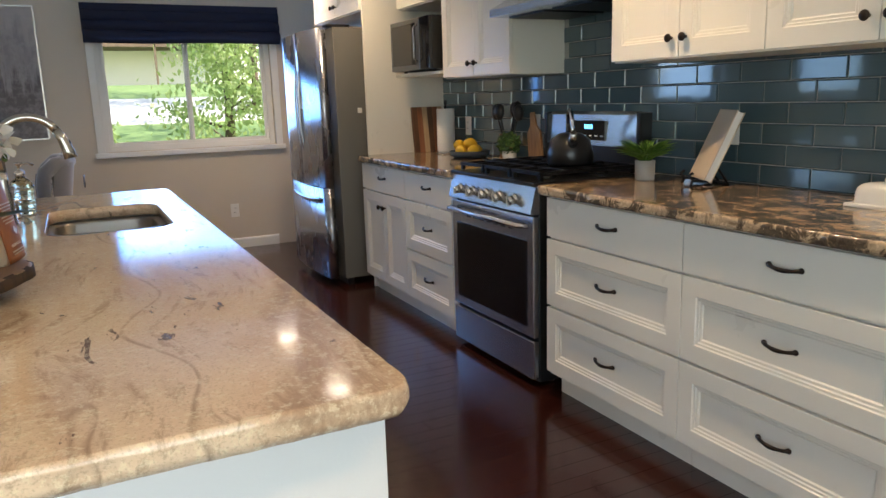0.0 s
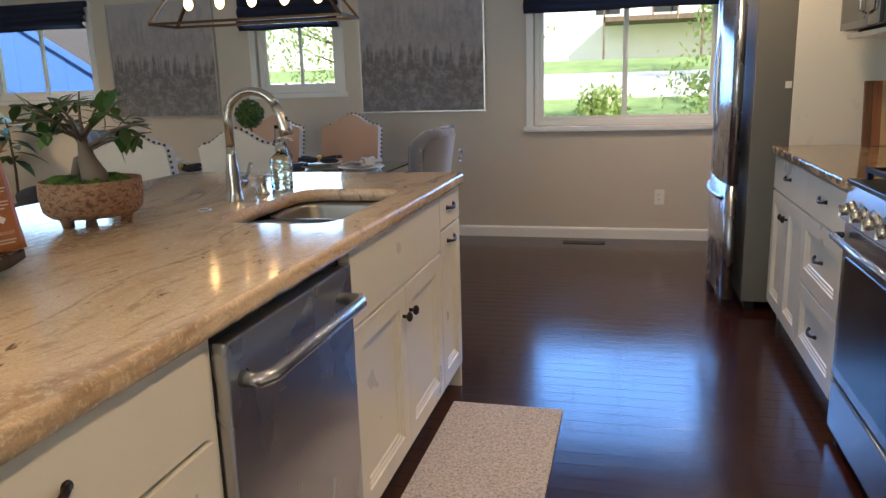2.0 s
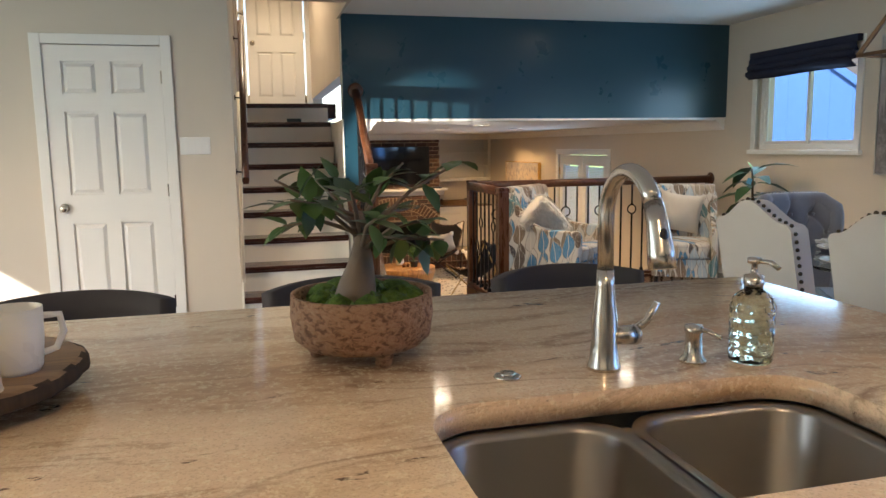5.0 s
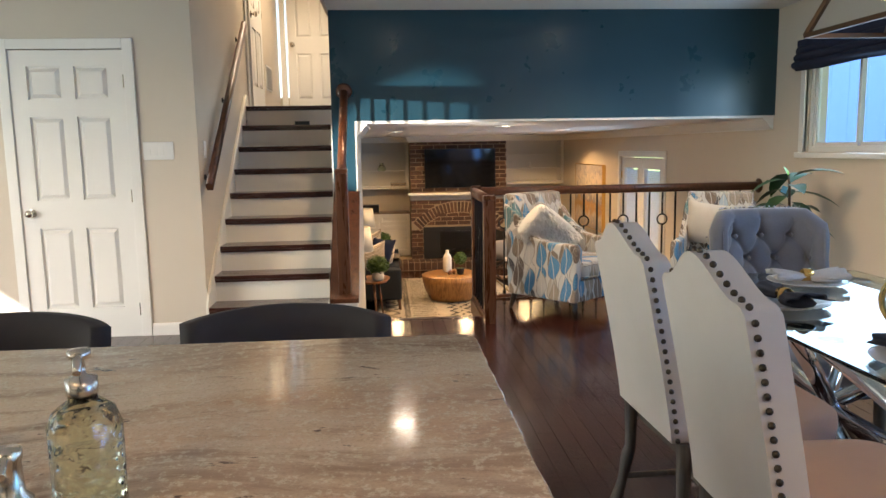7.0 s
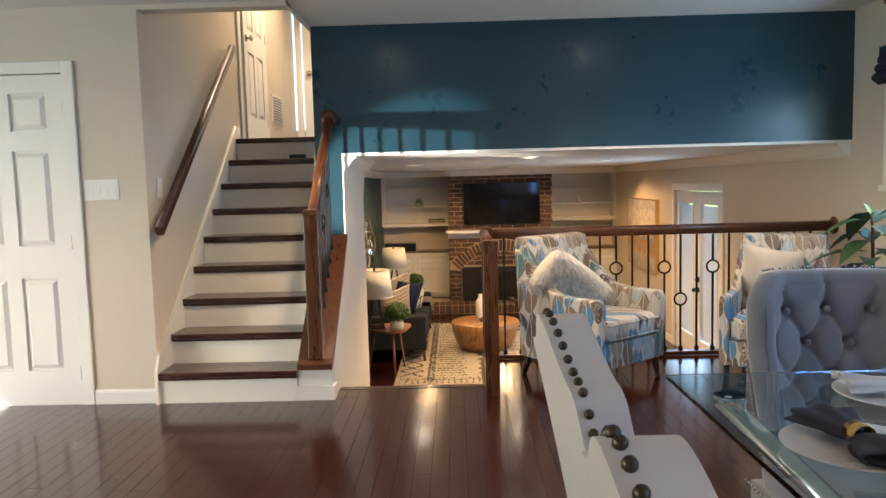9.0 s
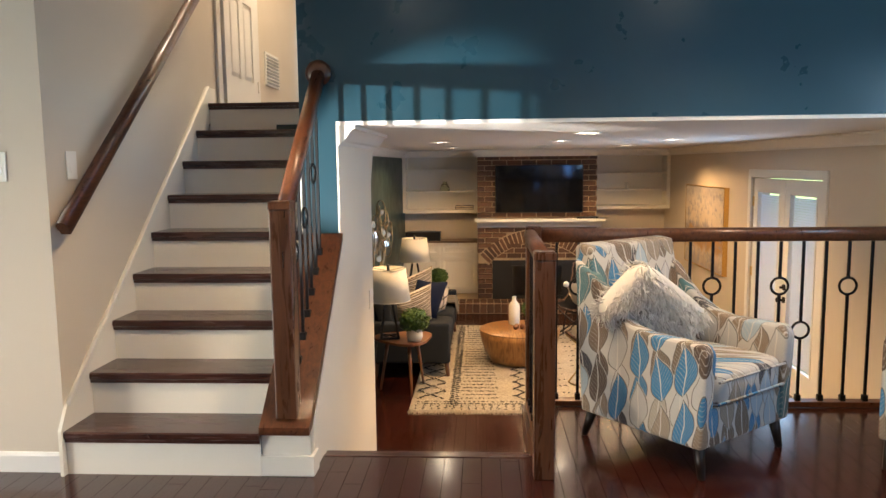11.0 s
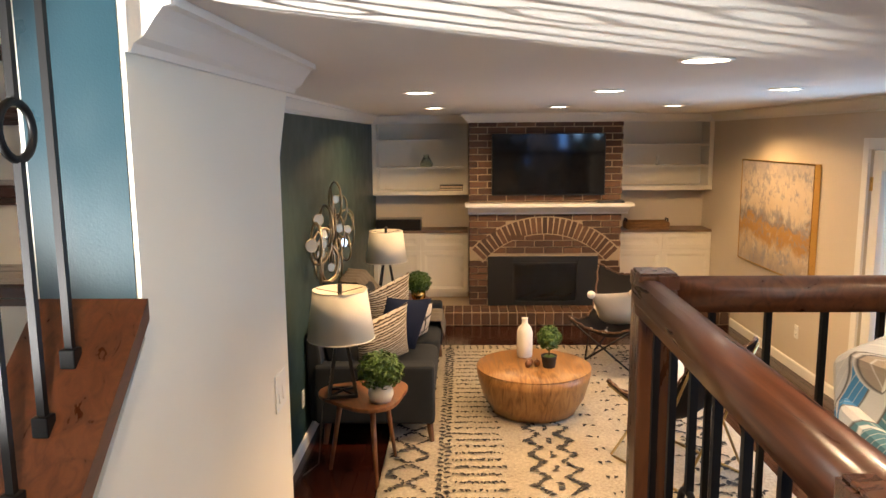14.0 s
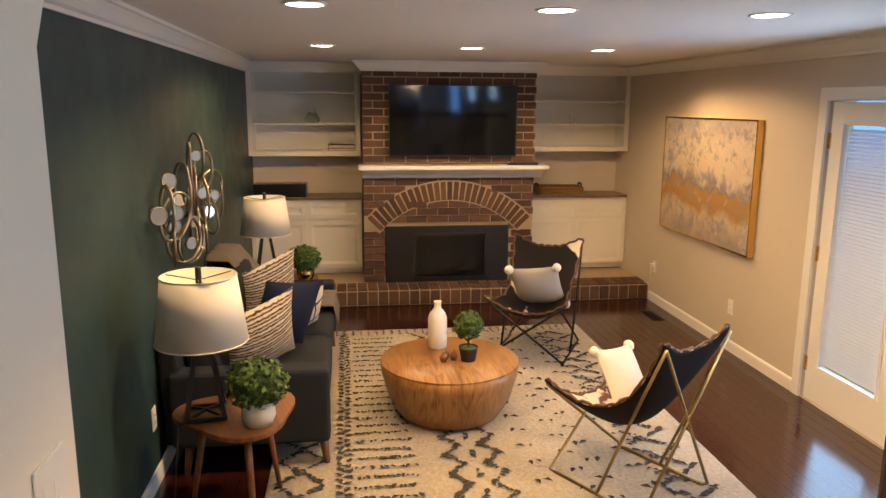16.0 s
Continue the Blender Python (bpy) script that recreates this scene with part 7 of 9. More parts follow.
def armchair(m):
    """Local: faces +y, origin under the middle of the back's foot."""
    c = thing("armchair", "armchair in cream fabric printed with blue and brown leaves", "armchair", m, "armchairs by the railing")
    W2 = 0.39

    def slope(y):
        return 0.66 + 0.27 * max(0, 1 - max(0, y) / 0.30) ** 1.6
    # outer side panels with a swooping arm
    for s in (-1, 1):
        prof = [(-0.02, 0.14), (0.70, 0.14), (0.72, 0.56), (0.69, 0.60)] + [(y, 0.60 + 0.30 * max(0, 1 - y / 0.42) ** 2.2) for y in (0.6, 0.5, 0.4, 0.3, 0.2, 0.12, 0.05)] + [(-0.075, 0.90)]
        a = M().prism(prof, "x", s * (W2 - 0.085), s * W2)
        part("arm", a, LEAFC, c, bevel=0.022, seg=3)
    bk = M().prism([(-0.02, 0.14), (-0.10, 0.95), (-0.07, 0.975), (0.01, 0.96), (0.10, 0.45), (0.12, 0.14)], "x", -W2 + 0.03, W2 - 0.03)
    part("backrest", bk, LEAFC, c, bevel=0.03, seg=3)
    part("base", M().box(-W2 + 0.08, W2 - 0.08, 0.08, 0.695, 0.14, 0.31), LEAFC, c, bevel=0.012)
    part("seat_cushion", M().ball((0, 0.40, 0.385), (W2 - 0.085, 0.325, 0.082), 36, 14, 7), LEAFC, c)
    part("welt", M().tube([(-W2 + 0.10, 0.722, 0.43), (W2 - 0.10, 0.722, 0.43)], 0.006, 6).tube([(-W2 + 0.10, 0.722, 0.335), (W2 - 0.10, 0.722, 0.335)], 0.006, 6), LEAFC, c)
    for x, y in ((-W2 + 0.06, 0.65), (W2 - 0.06, 0.65), (-W2 + 0.06, 0.02), (W2 - 0.06, 0.02)):
        part("leg", M().tube([(x, y, 0.15), (x * 1.04, y + (0.03 if y > 0.3 else -0.05), 0)], [0.03, 0.018], 8), DLEG, c, "dark tapered leg")
    return c


A1 = pose(-5.43, 4.815, 0, 0, 0, -51) @ Matrix.Diagonal((0.87, 0.93, 0.97, 1))
A2 = pose(-5.24, 6.31, 0, 0, 0, -122) @ Matrix.Diagonal((0.82, 0.92, 0.98, 1))
arm = armchair(A1)
copy_thing(arm, A2)
SHAG = material("ivory_shag", (0.66, 0.61, 0.55), 0.9)
n_ = N(SHAG)
n_.color(n_.ramp(n_.island(), [(0.0, (0.62, 0.57, 0.51)), (1.0, (0.82, 0.78, 0.72))]))


def shag_pillow(m, seed):
    p = thing("shaggy_pillow", "ivory shaggy throw pillow on the armchair", "pillow", m)
    part("cushion", M().ball((0, 0, 0), (0.23, 0.055, 0.19), 24, 14, 4.5), SHAG, p)
    rnd_ = random.Random(seed)
    h = M()
    for k in range(5200):
        u, v = rnd_.uniform(-1, 1), rnd_.uniform(-1, 1)
        s = rnd_.choice((1, 1, -1))
        y = s * 0.055 * max(0, 1 - abs(u) ** 4.5) ** 0.4 * max(0, 1 - abs(v) ** 4.5) ** 0.4
        b = Vector((0.225 * u, y, 0.185 * v))
        d = Vector((rnd_.gauss(0, 0.5), 0.75 * s + rnd_.gauss(0, 0.3), -0.9 + rnd_.gauss(0, 0.5))).normalized() * rnd_.uniform(0.03, 0.058)
        w = Vector((rnd_.uniform(-1, 1), 0, rnd_.uniform(-1, 1))).normalized() * 0.0036
        h.add([b - w, b + w, b + d * 0.6 + w * 0.8, b + d, b + d * 0.6 - w * 0.8], [(0, 1, 2, 3, 4)])
    tagged(part("fur", h, SHAG, p), kind="stuff")
    return p


shag_pillow(A1 @ pose(0.10, 0.22, 0.635, -28, -30, 0) @ Matrix.Diagonal((1.48, 1.2, 0.94, 1)), 1)
PILW = cloth("ivory_pillow_cloth", (0.66, 0.61, 0.54), None, 160, 0.0015)
pw = thing("throw_pillow", "plain ivory throw pillow on the armchair", "pillow", A2 @ pose(0.06, 0.17, 0.68, -18, -8, 0))
part("cushion", cushion(0.23, 0.075, 0.20), PILW, pw)

# rubber plant in the corner
rp = thing("rubber_plant", "leafy green plant with broad leaves in a dark pot", "plant", pose(-4.58, 6.53, 0))
part("pot", M().lathe([(0, 0), (0.12, 0), (0.15, 0.26), (0.155, 0.28), (0.14, 0.28), (0.13, 0.25), (0, 0.25)], 28), BOWLB, rp)
part("stem", M().tube([(0, 0, 0.24), (0.01, 0.01, 0.6), (0, 0, 1.0), (0.0, -0.01, 1.08)], [0.014, 0.012, 0.009, 0.006], 8), BARKS, rp)
rl = M()
rnd = random.Random(31)
for k in range(18):
    a, z = k * 2.4, 0.70 + 0.023 * k
    leaf(rl, Vector((0.02 * math.cos(a), 0.02 * math.sin(a), z)), (math.cos(a), math.sin(a), rnd.uniform(-0.25, 0.7)), rnd.uniform(0.23, 0.32), 0.46, 0.45)
part("leaves", rl, material("rubber_leaf", (0.022, 0.062, 0.020), 0.45), rp)
yl = M()
leaf(yl, Vector((0, -0.01, 1.07)), (-0.3, -0.2, 1), 0.085, 0.5, 0.2)
part("new_leaf", yl, material("new_leaf_green", (0.20, 0.38, 0.03), 0.4), rp, "bright new leaf")
tg = M().box(-0.02, 0.02, -0.002, 0.002, -0.05, 0.0).xf(pose(0.05, -0.06, 1.0, 10, 20, 40))
part("plant_tag", tg, material("blue_tag", (0.10, 0.35, 0.60), 0.5), rp, "blue tag")

# ---- fireplace wall ----
FPX, Y0, Y1 = -12.51, 4.006, 5.735
CH = setting("chimney_breast", M().box(-13.33, FPX - 0.012, Y0 + 0.005, Y1 - 0.005, LZ, CEIL_L), MORTAR, "brown brick chimney breast with an arched fireplace", "fireplace")
BH, BW, J = 0.0655, 0.205, 0.010
bcache = {}


def brick_mesh(dy, dz, dx=0.02):
    key = (round(dy, 3), round(dz, 3), round(dx, 3))
    if key not in bcache:
        e = 0.004
        v = [(0, 0, 0), (0, dy, 0), (0, dy, dz), (0, 0, dz), (dx, e, e), (dx, dy - e, e), (dx, dy - e, dz - e), (dx, e, dz - e)]
        bcache[key] = M().add(v, [(0, 1, 5, 4), (1, 2, 6, 5), (2, 3, 7, 6), (3, 0, 4, 7), (4, 5, 6, 7)]).mesh("brick", BRICK)
    return bcache[key]


FB = (4.22, 5.48, -0.69, -0.085)       # firebox surround
AC, AZ, AR = 4.87, -0.76, 1.13         # arch: centre and outer radius
rnd = random.Random(9)
rows_ = int((CEIL_L - 0.10 + 0.655) / (BH + J))
for r in range(rows_ + 1):
    z = -0.655 + r * (BH + J)
    y = Y0 + (-(BW + J) / 2 if r % 2 else 0)
    while y < Y1 - 0.01:
        a, b = max(y, Y0), min(y + BW, Y1)
        y += BW + J
        if b - a < 0.03:
            continue
        cy, cz = (a + b) / 2, z + BH / 2
        if b > FB[0] and a < FB[1] and z < FB[3] + 0.002 and z + BH > FB[2] - 0.1:
            if b > FB[1]:
                a = max(a, FB[1])
            elif a < FB[0]:
                b = min(b, FB[0])
            else:
                continue
            if b - a < 0.03:
                continue
        rr = math.hypot(cy - AC, cz - AZ)
        if cz > -0.12 and AR - 0.165 < rr < AR - 0.03 and abs(cy - AC) < 0.86:
            continue
        ob = part("brick", brick_mesh(b - a, BH), BRICK, CH)
        ob.location = (FPX - 0.014 + rnd.uniform(-0.002, 0.002), a, z)
# arch bricks on edge
bed, steps = M(), 40
for k in range(steps):
    t0, t1 = [(-1 + 2 * (k + q) / steps) * math.asin(0.86 / AR) for q in (0, 1)]
    ring4 = [(AC + r_ * math.sin(t_), AZ + r_ * math.cos(t_)) for r_, t_ in ((AR - 0.202, t0), (AR + 0.006, t0), (AR + 0.006, t1), (AR - 0.202, t1))]
    bed.prism(ring4, "x", FPX - 0.004, FPX + 0.0075)
part("arch_mortar", bed, MORTAR, CH)
am = brick_mesh(0.056, 0.19, 0.026)
na = 27
half = math.asin(0.84 / AR)
for k in range(na):
    t_ = -half + 2 * half * (k + 0.5) / na
    ob = part("arch_brick", am, BRICK, CH)
    ri = AR - 0.195
    ob.matrix_local = Matrix.Translation((FPX - 0.014, AC, AZ)) @ Matrix.Rotation(-t_, 4, "X") @ Matrix.Translation((0, -0.028, ri))
# hearth
HE = setting("hearth", M().box(-13.33, -12.225, 3.10, NY - 0.002, LZ, -0.675), MORTAR, "raised brown brick hearth", "hearth")
hb = brick_mesh(0.092, 0.062, 0.02)
y = 3.12
while y < NY - 0.1:
    ob = part("brick", brick_mesh(0.092, 0.135, 0.018), BRICK, HE)
    ob.location = (-12.227, y, LZ + 0.008)
    for k in range(2):
        ob = part("brick", brick_mesh(0.092, 0.13, 0.018), BRICK, HE)
        ob.matrix_local = Matrix.Translation((-12.225 - 0.14 * k, y, -0.676)) @ Matrix.Rotation(radians(-90), 4, "Y")
    y += 0.102
# firebox
fb = thing("fireplace_insert", "black gas fireplace insert with a glass front and logs", "fireplace", pose(FPX, 0, 0))
FBM = material("black_surround", (0.010, 0.010, 0.011), 0.5)
i0, i1, j0, j1 = 4.52, 5.245, -0.655, -0.17
part("surround", M().box(-0.02, 0.014, FB[0], i0, -0.66, FB[3]).box(-0.02, 0.014, i1, FB[1], -0.66, FB[3]).box(-0.02, 0.014, i0, i1, j1, FB[3]), FBM, fb, bevel=0.003)
part("trim_frame", M().box(0.014, 0.022, i0 - 0.012, i0 + 0.012, j0, j1 + 0.012).box(0.014, 0.022, i1 - 0.012, i1 + 0.012, j0, j1 + 0.012).box(0.014, 0.022, i0, i1, j1 - 0.012, j1 + 0.012).box(0.014, 0.022, i0, i1, j0, j0 + 0.05), BLACKM, fb)
part("firebox", M().box(-0.0105, -0.0100, i0, i1, j0, j1), BLACKM, fb)
part("glass_front", M().box(0.008, 0.011, i0 + 0.01, i1 - 0.01, j0 + 0.05, j1 - 0.01), GLASS, fb)
for k in range(7):
    yy = i0 + 0.12 + 0.08 * k
    part("log", M().tube([(-0.004, yy - 0.07, j0 + 0.08 + 0.03 * (k % 2)), (-0.003, yy + 0.07, j0 + 0.10 + 0.035 * ((k + 1) % 3))], 0.006, 8), BRK, fb)
# mantel
mt = thing("mantel_shelf", "white painted mantel shelf with a stepped moulding", "mantel", pose(FPX, 0, 0))
part("shelf", M().box(0, 0.20, Y0 - 0.045, Y1 + 0.10, 0.495, 0.535), WHITE, mt, bevel=0.006)
part("moulding", M().prism([(0.0, 0.405), (0.05, 0.405), (0.06, 0.43), (0.10, 0.45), (0.15, 0.475), (0.175, 0.495), (0.0, 0.495)], "y", Y0 - 0.01, Y1 + 0.06), WHITE, mt)
tv = thing("television", "large black flat screen television on the brick", "television", pose(FPX + 0.03, 4.895, 0.96))
part("panel", M().box(-0.012, 0.035, -0.632, 0.632, -0.345, 0.345), BLACKM, tv, bevel=0.004)
part("screen", M().box(0.035, 0.037, -0.622, 0.622, -0.332, 0.337), BLACKGLASS, tv)
part("wall_bracket", M().box(-0.028, -0.012, -0.2, 0.2, -0.15, 0.15), BLACKM, tv)
sbx = thing("cable_box", "flat black cable box on the mantel", "cable box", pose(FPX + 0.10, 5.58, 0.535))
part("case", M().box(-0.07, 0.07, -0.15, 0.15, 0, 0.025), BLACKM, sbx, bevel=0.004)
moulding("crown_chimney", [(-13.0, Y1, zc), (FPX, Y1, zc), (FPX, Y0, zc), (-13.0, Y0, zc)][::-1], [(-o, u) for o, u in CROWN], WHITE, "white crown moulding round the chimney breast")


def bookcase(y0, y1, shelves, zb, label):
    w = thing("built_in_shelf", label, "bookcase", pose(-12.99, 0, 0), "built-in shelves")
    d = 0.30
    part("side_panel", M().box(-d, 0, y0, y0 + 0.05, zb, CEIL_L - 0.002), CAB, w)
    part("side_panel", M().box(-d, 0, y1 - 0.05, y1, zb, CEIL_L - 0.002), CAB, w)
    part("bottom_shelf", M().box(-d, 0, y0 + 0.05, y1 - 0.05, zb, zb + 0.05), CAB, w)
    part("top_rail", M().box(-d, 0, y0 + 0.05, y1 - 0.05, CEIL_L - 0.09, CEIL_L - 0.002), CAB, w)
    part("back_panel", M().box(-d - 0.01, -d, y0, y1, zb, CEIL_L - 0.002), CAB, w)
    for z in shelves:
        part("shelf", M().box(-d, -0.02, y0 + 0.05, y1 - 0.05, z - 0.011, z + 0.011), CAB, w)
    return w


bookcase(2.855, 3.995, (1.235, 0.908), 0.585, "cream built-in wall shelves, nearly empty")
bookcase(5.745, NY - 0.004, (1.16, 0.91), 0.63, "cream built-in wall shelves, nearly empty")
moulding("crown_shelf", [(-12.99, NY - 0.01, zc), (-12.99, Y1 + 0.01, zc)], CROWN, WHITE, "white crown moulding")
moulding("crown_shelf", [(-12.99, Y0 - 0.01, zc), (-12.99, 2.86, zc)], CROWN, WHITE, "white crown moulding")
WTOP = wood("walnut_top", (0.13, 0.08, 0.05), (0.26, 0.17, 0.11), 0.4, "y")
for y0, y1 in ((2.855, 3.995), (5.745, NY - 0.004)):
    half_ = (y1 - y0) / 2
    for k in range(2):
        cabinet(half_, facing_px(-12.96, y0 + k * half_, -0.66), "cream built-in base cabinet with a drawer and a door", [(0.06, 0.575, "doorx"), (0.59, 0.775, "drawx")], "built-in base cabinets", 0.36, 0.05, 0.79, 0.03, "base_cabinet")
    tagged(part("cabinet_top", M().box(-13.32, -12.93, y0, y1, 0.132, 0.16), WTOP, bevel=0.004), "brown wood top on the built-in cabinets", "countertop")
# small things on the shelves
gb = thing("glass_jar", "small clear glass jar on the shelf", "jar", pose(-13.08, 3.50, 0.92))
part("jar", M().lathe([(0, 0), (0.07, 0), (0.08, 0.04), (0.055, 0.09), (0.03, 0.12), (0.035, 0.145), (0.028, 0.145)], 24), SOAPG, gb)
for k in range(2):
    b = thing("book", "dark book lying on the shelf", "book", pose(-13.10, 3.80, 0.636 + 0.032 * k), "books on the shelf")
    part("cover", M().box(-0.10, 0.10, -0.14, 0.14, 0, 0.03), [BLACKM, SLATEN][k], b, bevel=0.002)
    part("pages", M().box(-0.095, 0.102, -0.135, 0.135, 0.004, 0.026), CREAMP, b)
fg = thing("small_figurine", "small pale ceramic figurine on the shelf", "ornament", pose(-13.08, 6.27, 0.922))
part("figurine", M().lathe([(0, 0), (0.03, 0), (0.028, 0.03), (0.016, 0.06), (0.024, 0.085), (0.018, 0.11), (0, 0.115)], 16), CERAMIC, fg)
tray = thing("wicker_tray", "woven wicker tray with wooden handles", "tray", pose(-13.06, 6.15, 0.16))
WICK = wood("wicker", (0.14, 0.07, 0.03), (0.34, 0.19, 0.08), 0.7, "y", 4)
part("bottom", M().box(-0.14, 0.14, -0.24, 0.24, 0, 0.012), WICK, tray)
for k in range(4):
    z = 0.02 + 0.02 * k
    m = M().tube([(-0.14, -0.24, z), (0.14, -0.24, z), (0.14, 0.24, z), (-0.14, 0.24, z)], 0.011, 6, close=True)
    part("weave", m, WICK, tray)
for s in (-1, 1):
    part("handle", M().tube([(-0.05, s * 0.245, 0.09), (-0.05, s * 0.245, 0.12), (0.05, s * 0.245, 0.12), (0.05, s * 0.245, 0.09)], 0.009, 6), DLEG, tray)
prt = thing("speaker_box", "black speaker box on the cabinet top", "speaker", pose(-13.06, 3.16, 0.16))
part("case", M().box(-0.12, 0.12, -0.27, 0.27, 0, 0.14), BLACKM, prt, bevel=0.01)

# landscape painting
LART = material("gold_landscape", (0.5, 0.4, 0.3), 0.6)
n_ = N(LART)
sep = n_.node("ShaderNodeSeparateXYZ")
n_.link(n_.co, sep.inputs[0])
h_ = n_.math("ADD", n_.math("MULTIPLY", sep.outputs[2], 0.95), n_.math("MULTIPLY", n_.math("SUBTRACT", n_.noise(3.2, 6, 0.65, 0.5), 0.5), 0.55))
c_ = n_.ramp(n_.math("ADD", h_, 0.5), [(0.0, (0.30, 0.25, 0.22)), (0.20, (0.50, 0.40, 0.30)), (0.30, (0.36, 0.20, 0.06)), (0.42, (0.40, 0.22, 0.06)), (0.47, (0.20, 0.18, 0.20)), (0.55, (0.56, 0.46, 0.36)), (0.78, (0.58, 0.49, 0.40)), (1.0, (0.36, 0.32, 0.33))])
c_ = n_.mix(n_.ramp(n_.noise(9, 6, 0.75), [(0.50, 0.0), (0.60, 0.85)]), c_, (0.24, 0.235, 0.28))
c_ = n_.mix(n_.ramp(n_.noise(5, 6, 0.7, 0.4), [(0.55, 0.0), (0.66, 0.7)]), c_, (0.62, 0.55, 0.47))
n_.color(c_)
n_.bump(n_.noise(40, 5), 0.004, 0.5)
art("wall_painting", 1.60, 1.03, pose(-11.14, NY - 0.001, 0.508), LART, GOLD, "abstract gold and grey landscape painting in a gold frame", 0.055)

# wall sculpture of wire loops and discs
ws = thing("wall_sculpture", "silver wire loop wall sculpture with mirror discs", "sculpture", pose(-9.75, 2.87, 0.55))
rnd = random.Random(5)
WIREM = metal("champagne_wire", (0.40, 0.34, 0.25), 0.35)
MIRR = metal("mirror_disc", (0.85, 0.84, 0.82), 0.04)
MATTD = metal("champagne_disc", (0.30, 0.26, 0.20), 0.42)
loops = [(-0.05, 0.25), (0.14, 0.20), (-0.25, 0.15), (0.35, 0.10), (0.02, 0.08), (-0.5, 0.02), (-0.18, -0.02), (0.22, -0.05), (0.55, -0.02), (-0.40, -0.15), (0.0, -0.18), (0.38, -0.17), (-0.68, -0.06), (-0.2, -0.22), (0.2, -0.22), (0.72, 0.04), (0.62, -0.14)]
for k, (x_, z_) in enumerate(loops):
    pts = []
    rx, rz, tl, out = rnd.uniform(0.11, 0.17), rnd.uniform(0.11, 0.15), rnd.uniform(-0.5, 0.5), (0.5, 0.25, -0.35)[k % 3]
    for j in range(24):
        a = 2 * math.pi * j / 24
        px, pz = rx * math.cos(a), rz * math.sin(a)
        px, pz = px * math.cos(tl) - pz * math.sin(tl), px * math.sin(tl) + pz * math.cos(tl)
        pts.append((x_ + px * math.cos(out), 0.085 + px * math.sin(out), z_ + pz))
    part("wire_loop", M().tube(pts, 0.009, 6, close=True), WIREM, ws)
for x_, z_, mir, r in ((0.62, 0.0, 0, 0.055), (0.98, 0.04, 0, 0.062), (0.74, 0.18, 0, 0.058), (0.52, 0.06, 1, 0.052), (0.68, -0.06, 0, 0.05), (0.20, -0.11, 0, 0.048), (-0.28, -0.12, 1, 0.055), (0.05, 0.26, 0, 0.045), (-0.10, 0.02, 0, 0.05), (0.30, -0.22, 0, 0.048), (-0.5, -0.04, 0, 0.05)):
    d_ = M().cyl((0, 0, 0), (0, 0.012, 0), r * 0.66, n=24).ring((0, 0.008, 0), r * 0.66, 0.006, "y", 24, 6)
    part("disc", d_.xf(pose(x_ - 0.05, 0.09, z_, 0, 0, -48)), MIRR if mir else MATTD, ws, "round disc")

# ---- rug ----
RUGM = material("cream_shag_rug", (0.60, 0.52, 0.42), 0.95)
n_ = N(RUGM, "World")
n_.color(n_.ramp(n_.math("ADD", n_.math("MULTIPLY", n_.noise(45, 4, 0.7), 0.7), n_.math("MULTIPLY", n_.noise(3, 3), 0.3)), [(0.3, (0.38, 0.32, 0.245)), (0.62, (0.66, 0.59, 0.48))]))
n_.bump(n_.noise(120, 4, 0.75), 0.02, 1.0)
rx0, rx1, ry0, ry1 = -11.35, -7.94, 3.42, 5.86
rg_ = thing("area_rug", "cream shag rug with black tribal marks and a fringe", "rug", pose(0, 0, LZ))
part("rug_body", M().sheet(lambda u, v: (rx0 + (rx1 - rx0) * u, ry0 + (ry1 - ry0) * v, 0.022 + 0.004 * noise.noise(Vector((u * 90, v * 70, 0)))), 170, 120, 0.022), RUGM, rg_)
marks = M()
rnd = random.Random(17)


def dash(x, y, a, ln, w=0.022):
    """A ragged tuft line."""
    w *= 1.3
    k = max(2, int(ln / 0.022))
    for j in range(k):
        t_ = (j / (k - 1) - 0.5) * ln
        px, py = x + t_ * math.cos(a) + rnd.gauss(0, 0.004), y + t_ * math.sin(a) + rnd.gauss(0, 0.004)
        b = rnd.uniform(0, 3.14)
        s = w * rnd.uniform(0.55, 1.05)
        c0, s0 = math.cos(b) * s, math.sin(b) * s
        z = 0.0275
        marks.add([(px - c0, py - s0, z), (px + s0 * 0.5, py - c0 * 0.5, z + 0.006), (px + c0, py + s0, z), (px - s0 * 0.5, py + c0 * 0.5, z + 0.006)], [(0, 1, 2, 3)])


x = rx1 - 0.10
while x > rx0 + 0.1:
    dash(x, 3.80, math.pi / 2 + 0.5, 0.05)
    dash(x - 0.03, 3.815, math.pi / 2 - 0.5, 0.05)
    x -= 0.062
k = 0
x = rx1 - 0.32
while x > rx0 + 0.2:
    dash(x, 4.02 + 0.02 * (k % 2), math.pi / 2, 0.30 if k % 3 else 0.10, 0.02)
    if k % 3 == 0:
        dash(x, 4.16, math.pi / 2, 0.07)
        dash(x, 3.92, math.pi / 2, 0.07)
    x -= 0.105
    k += 1
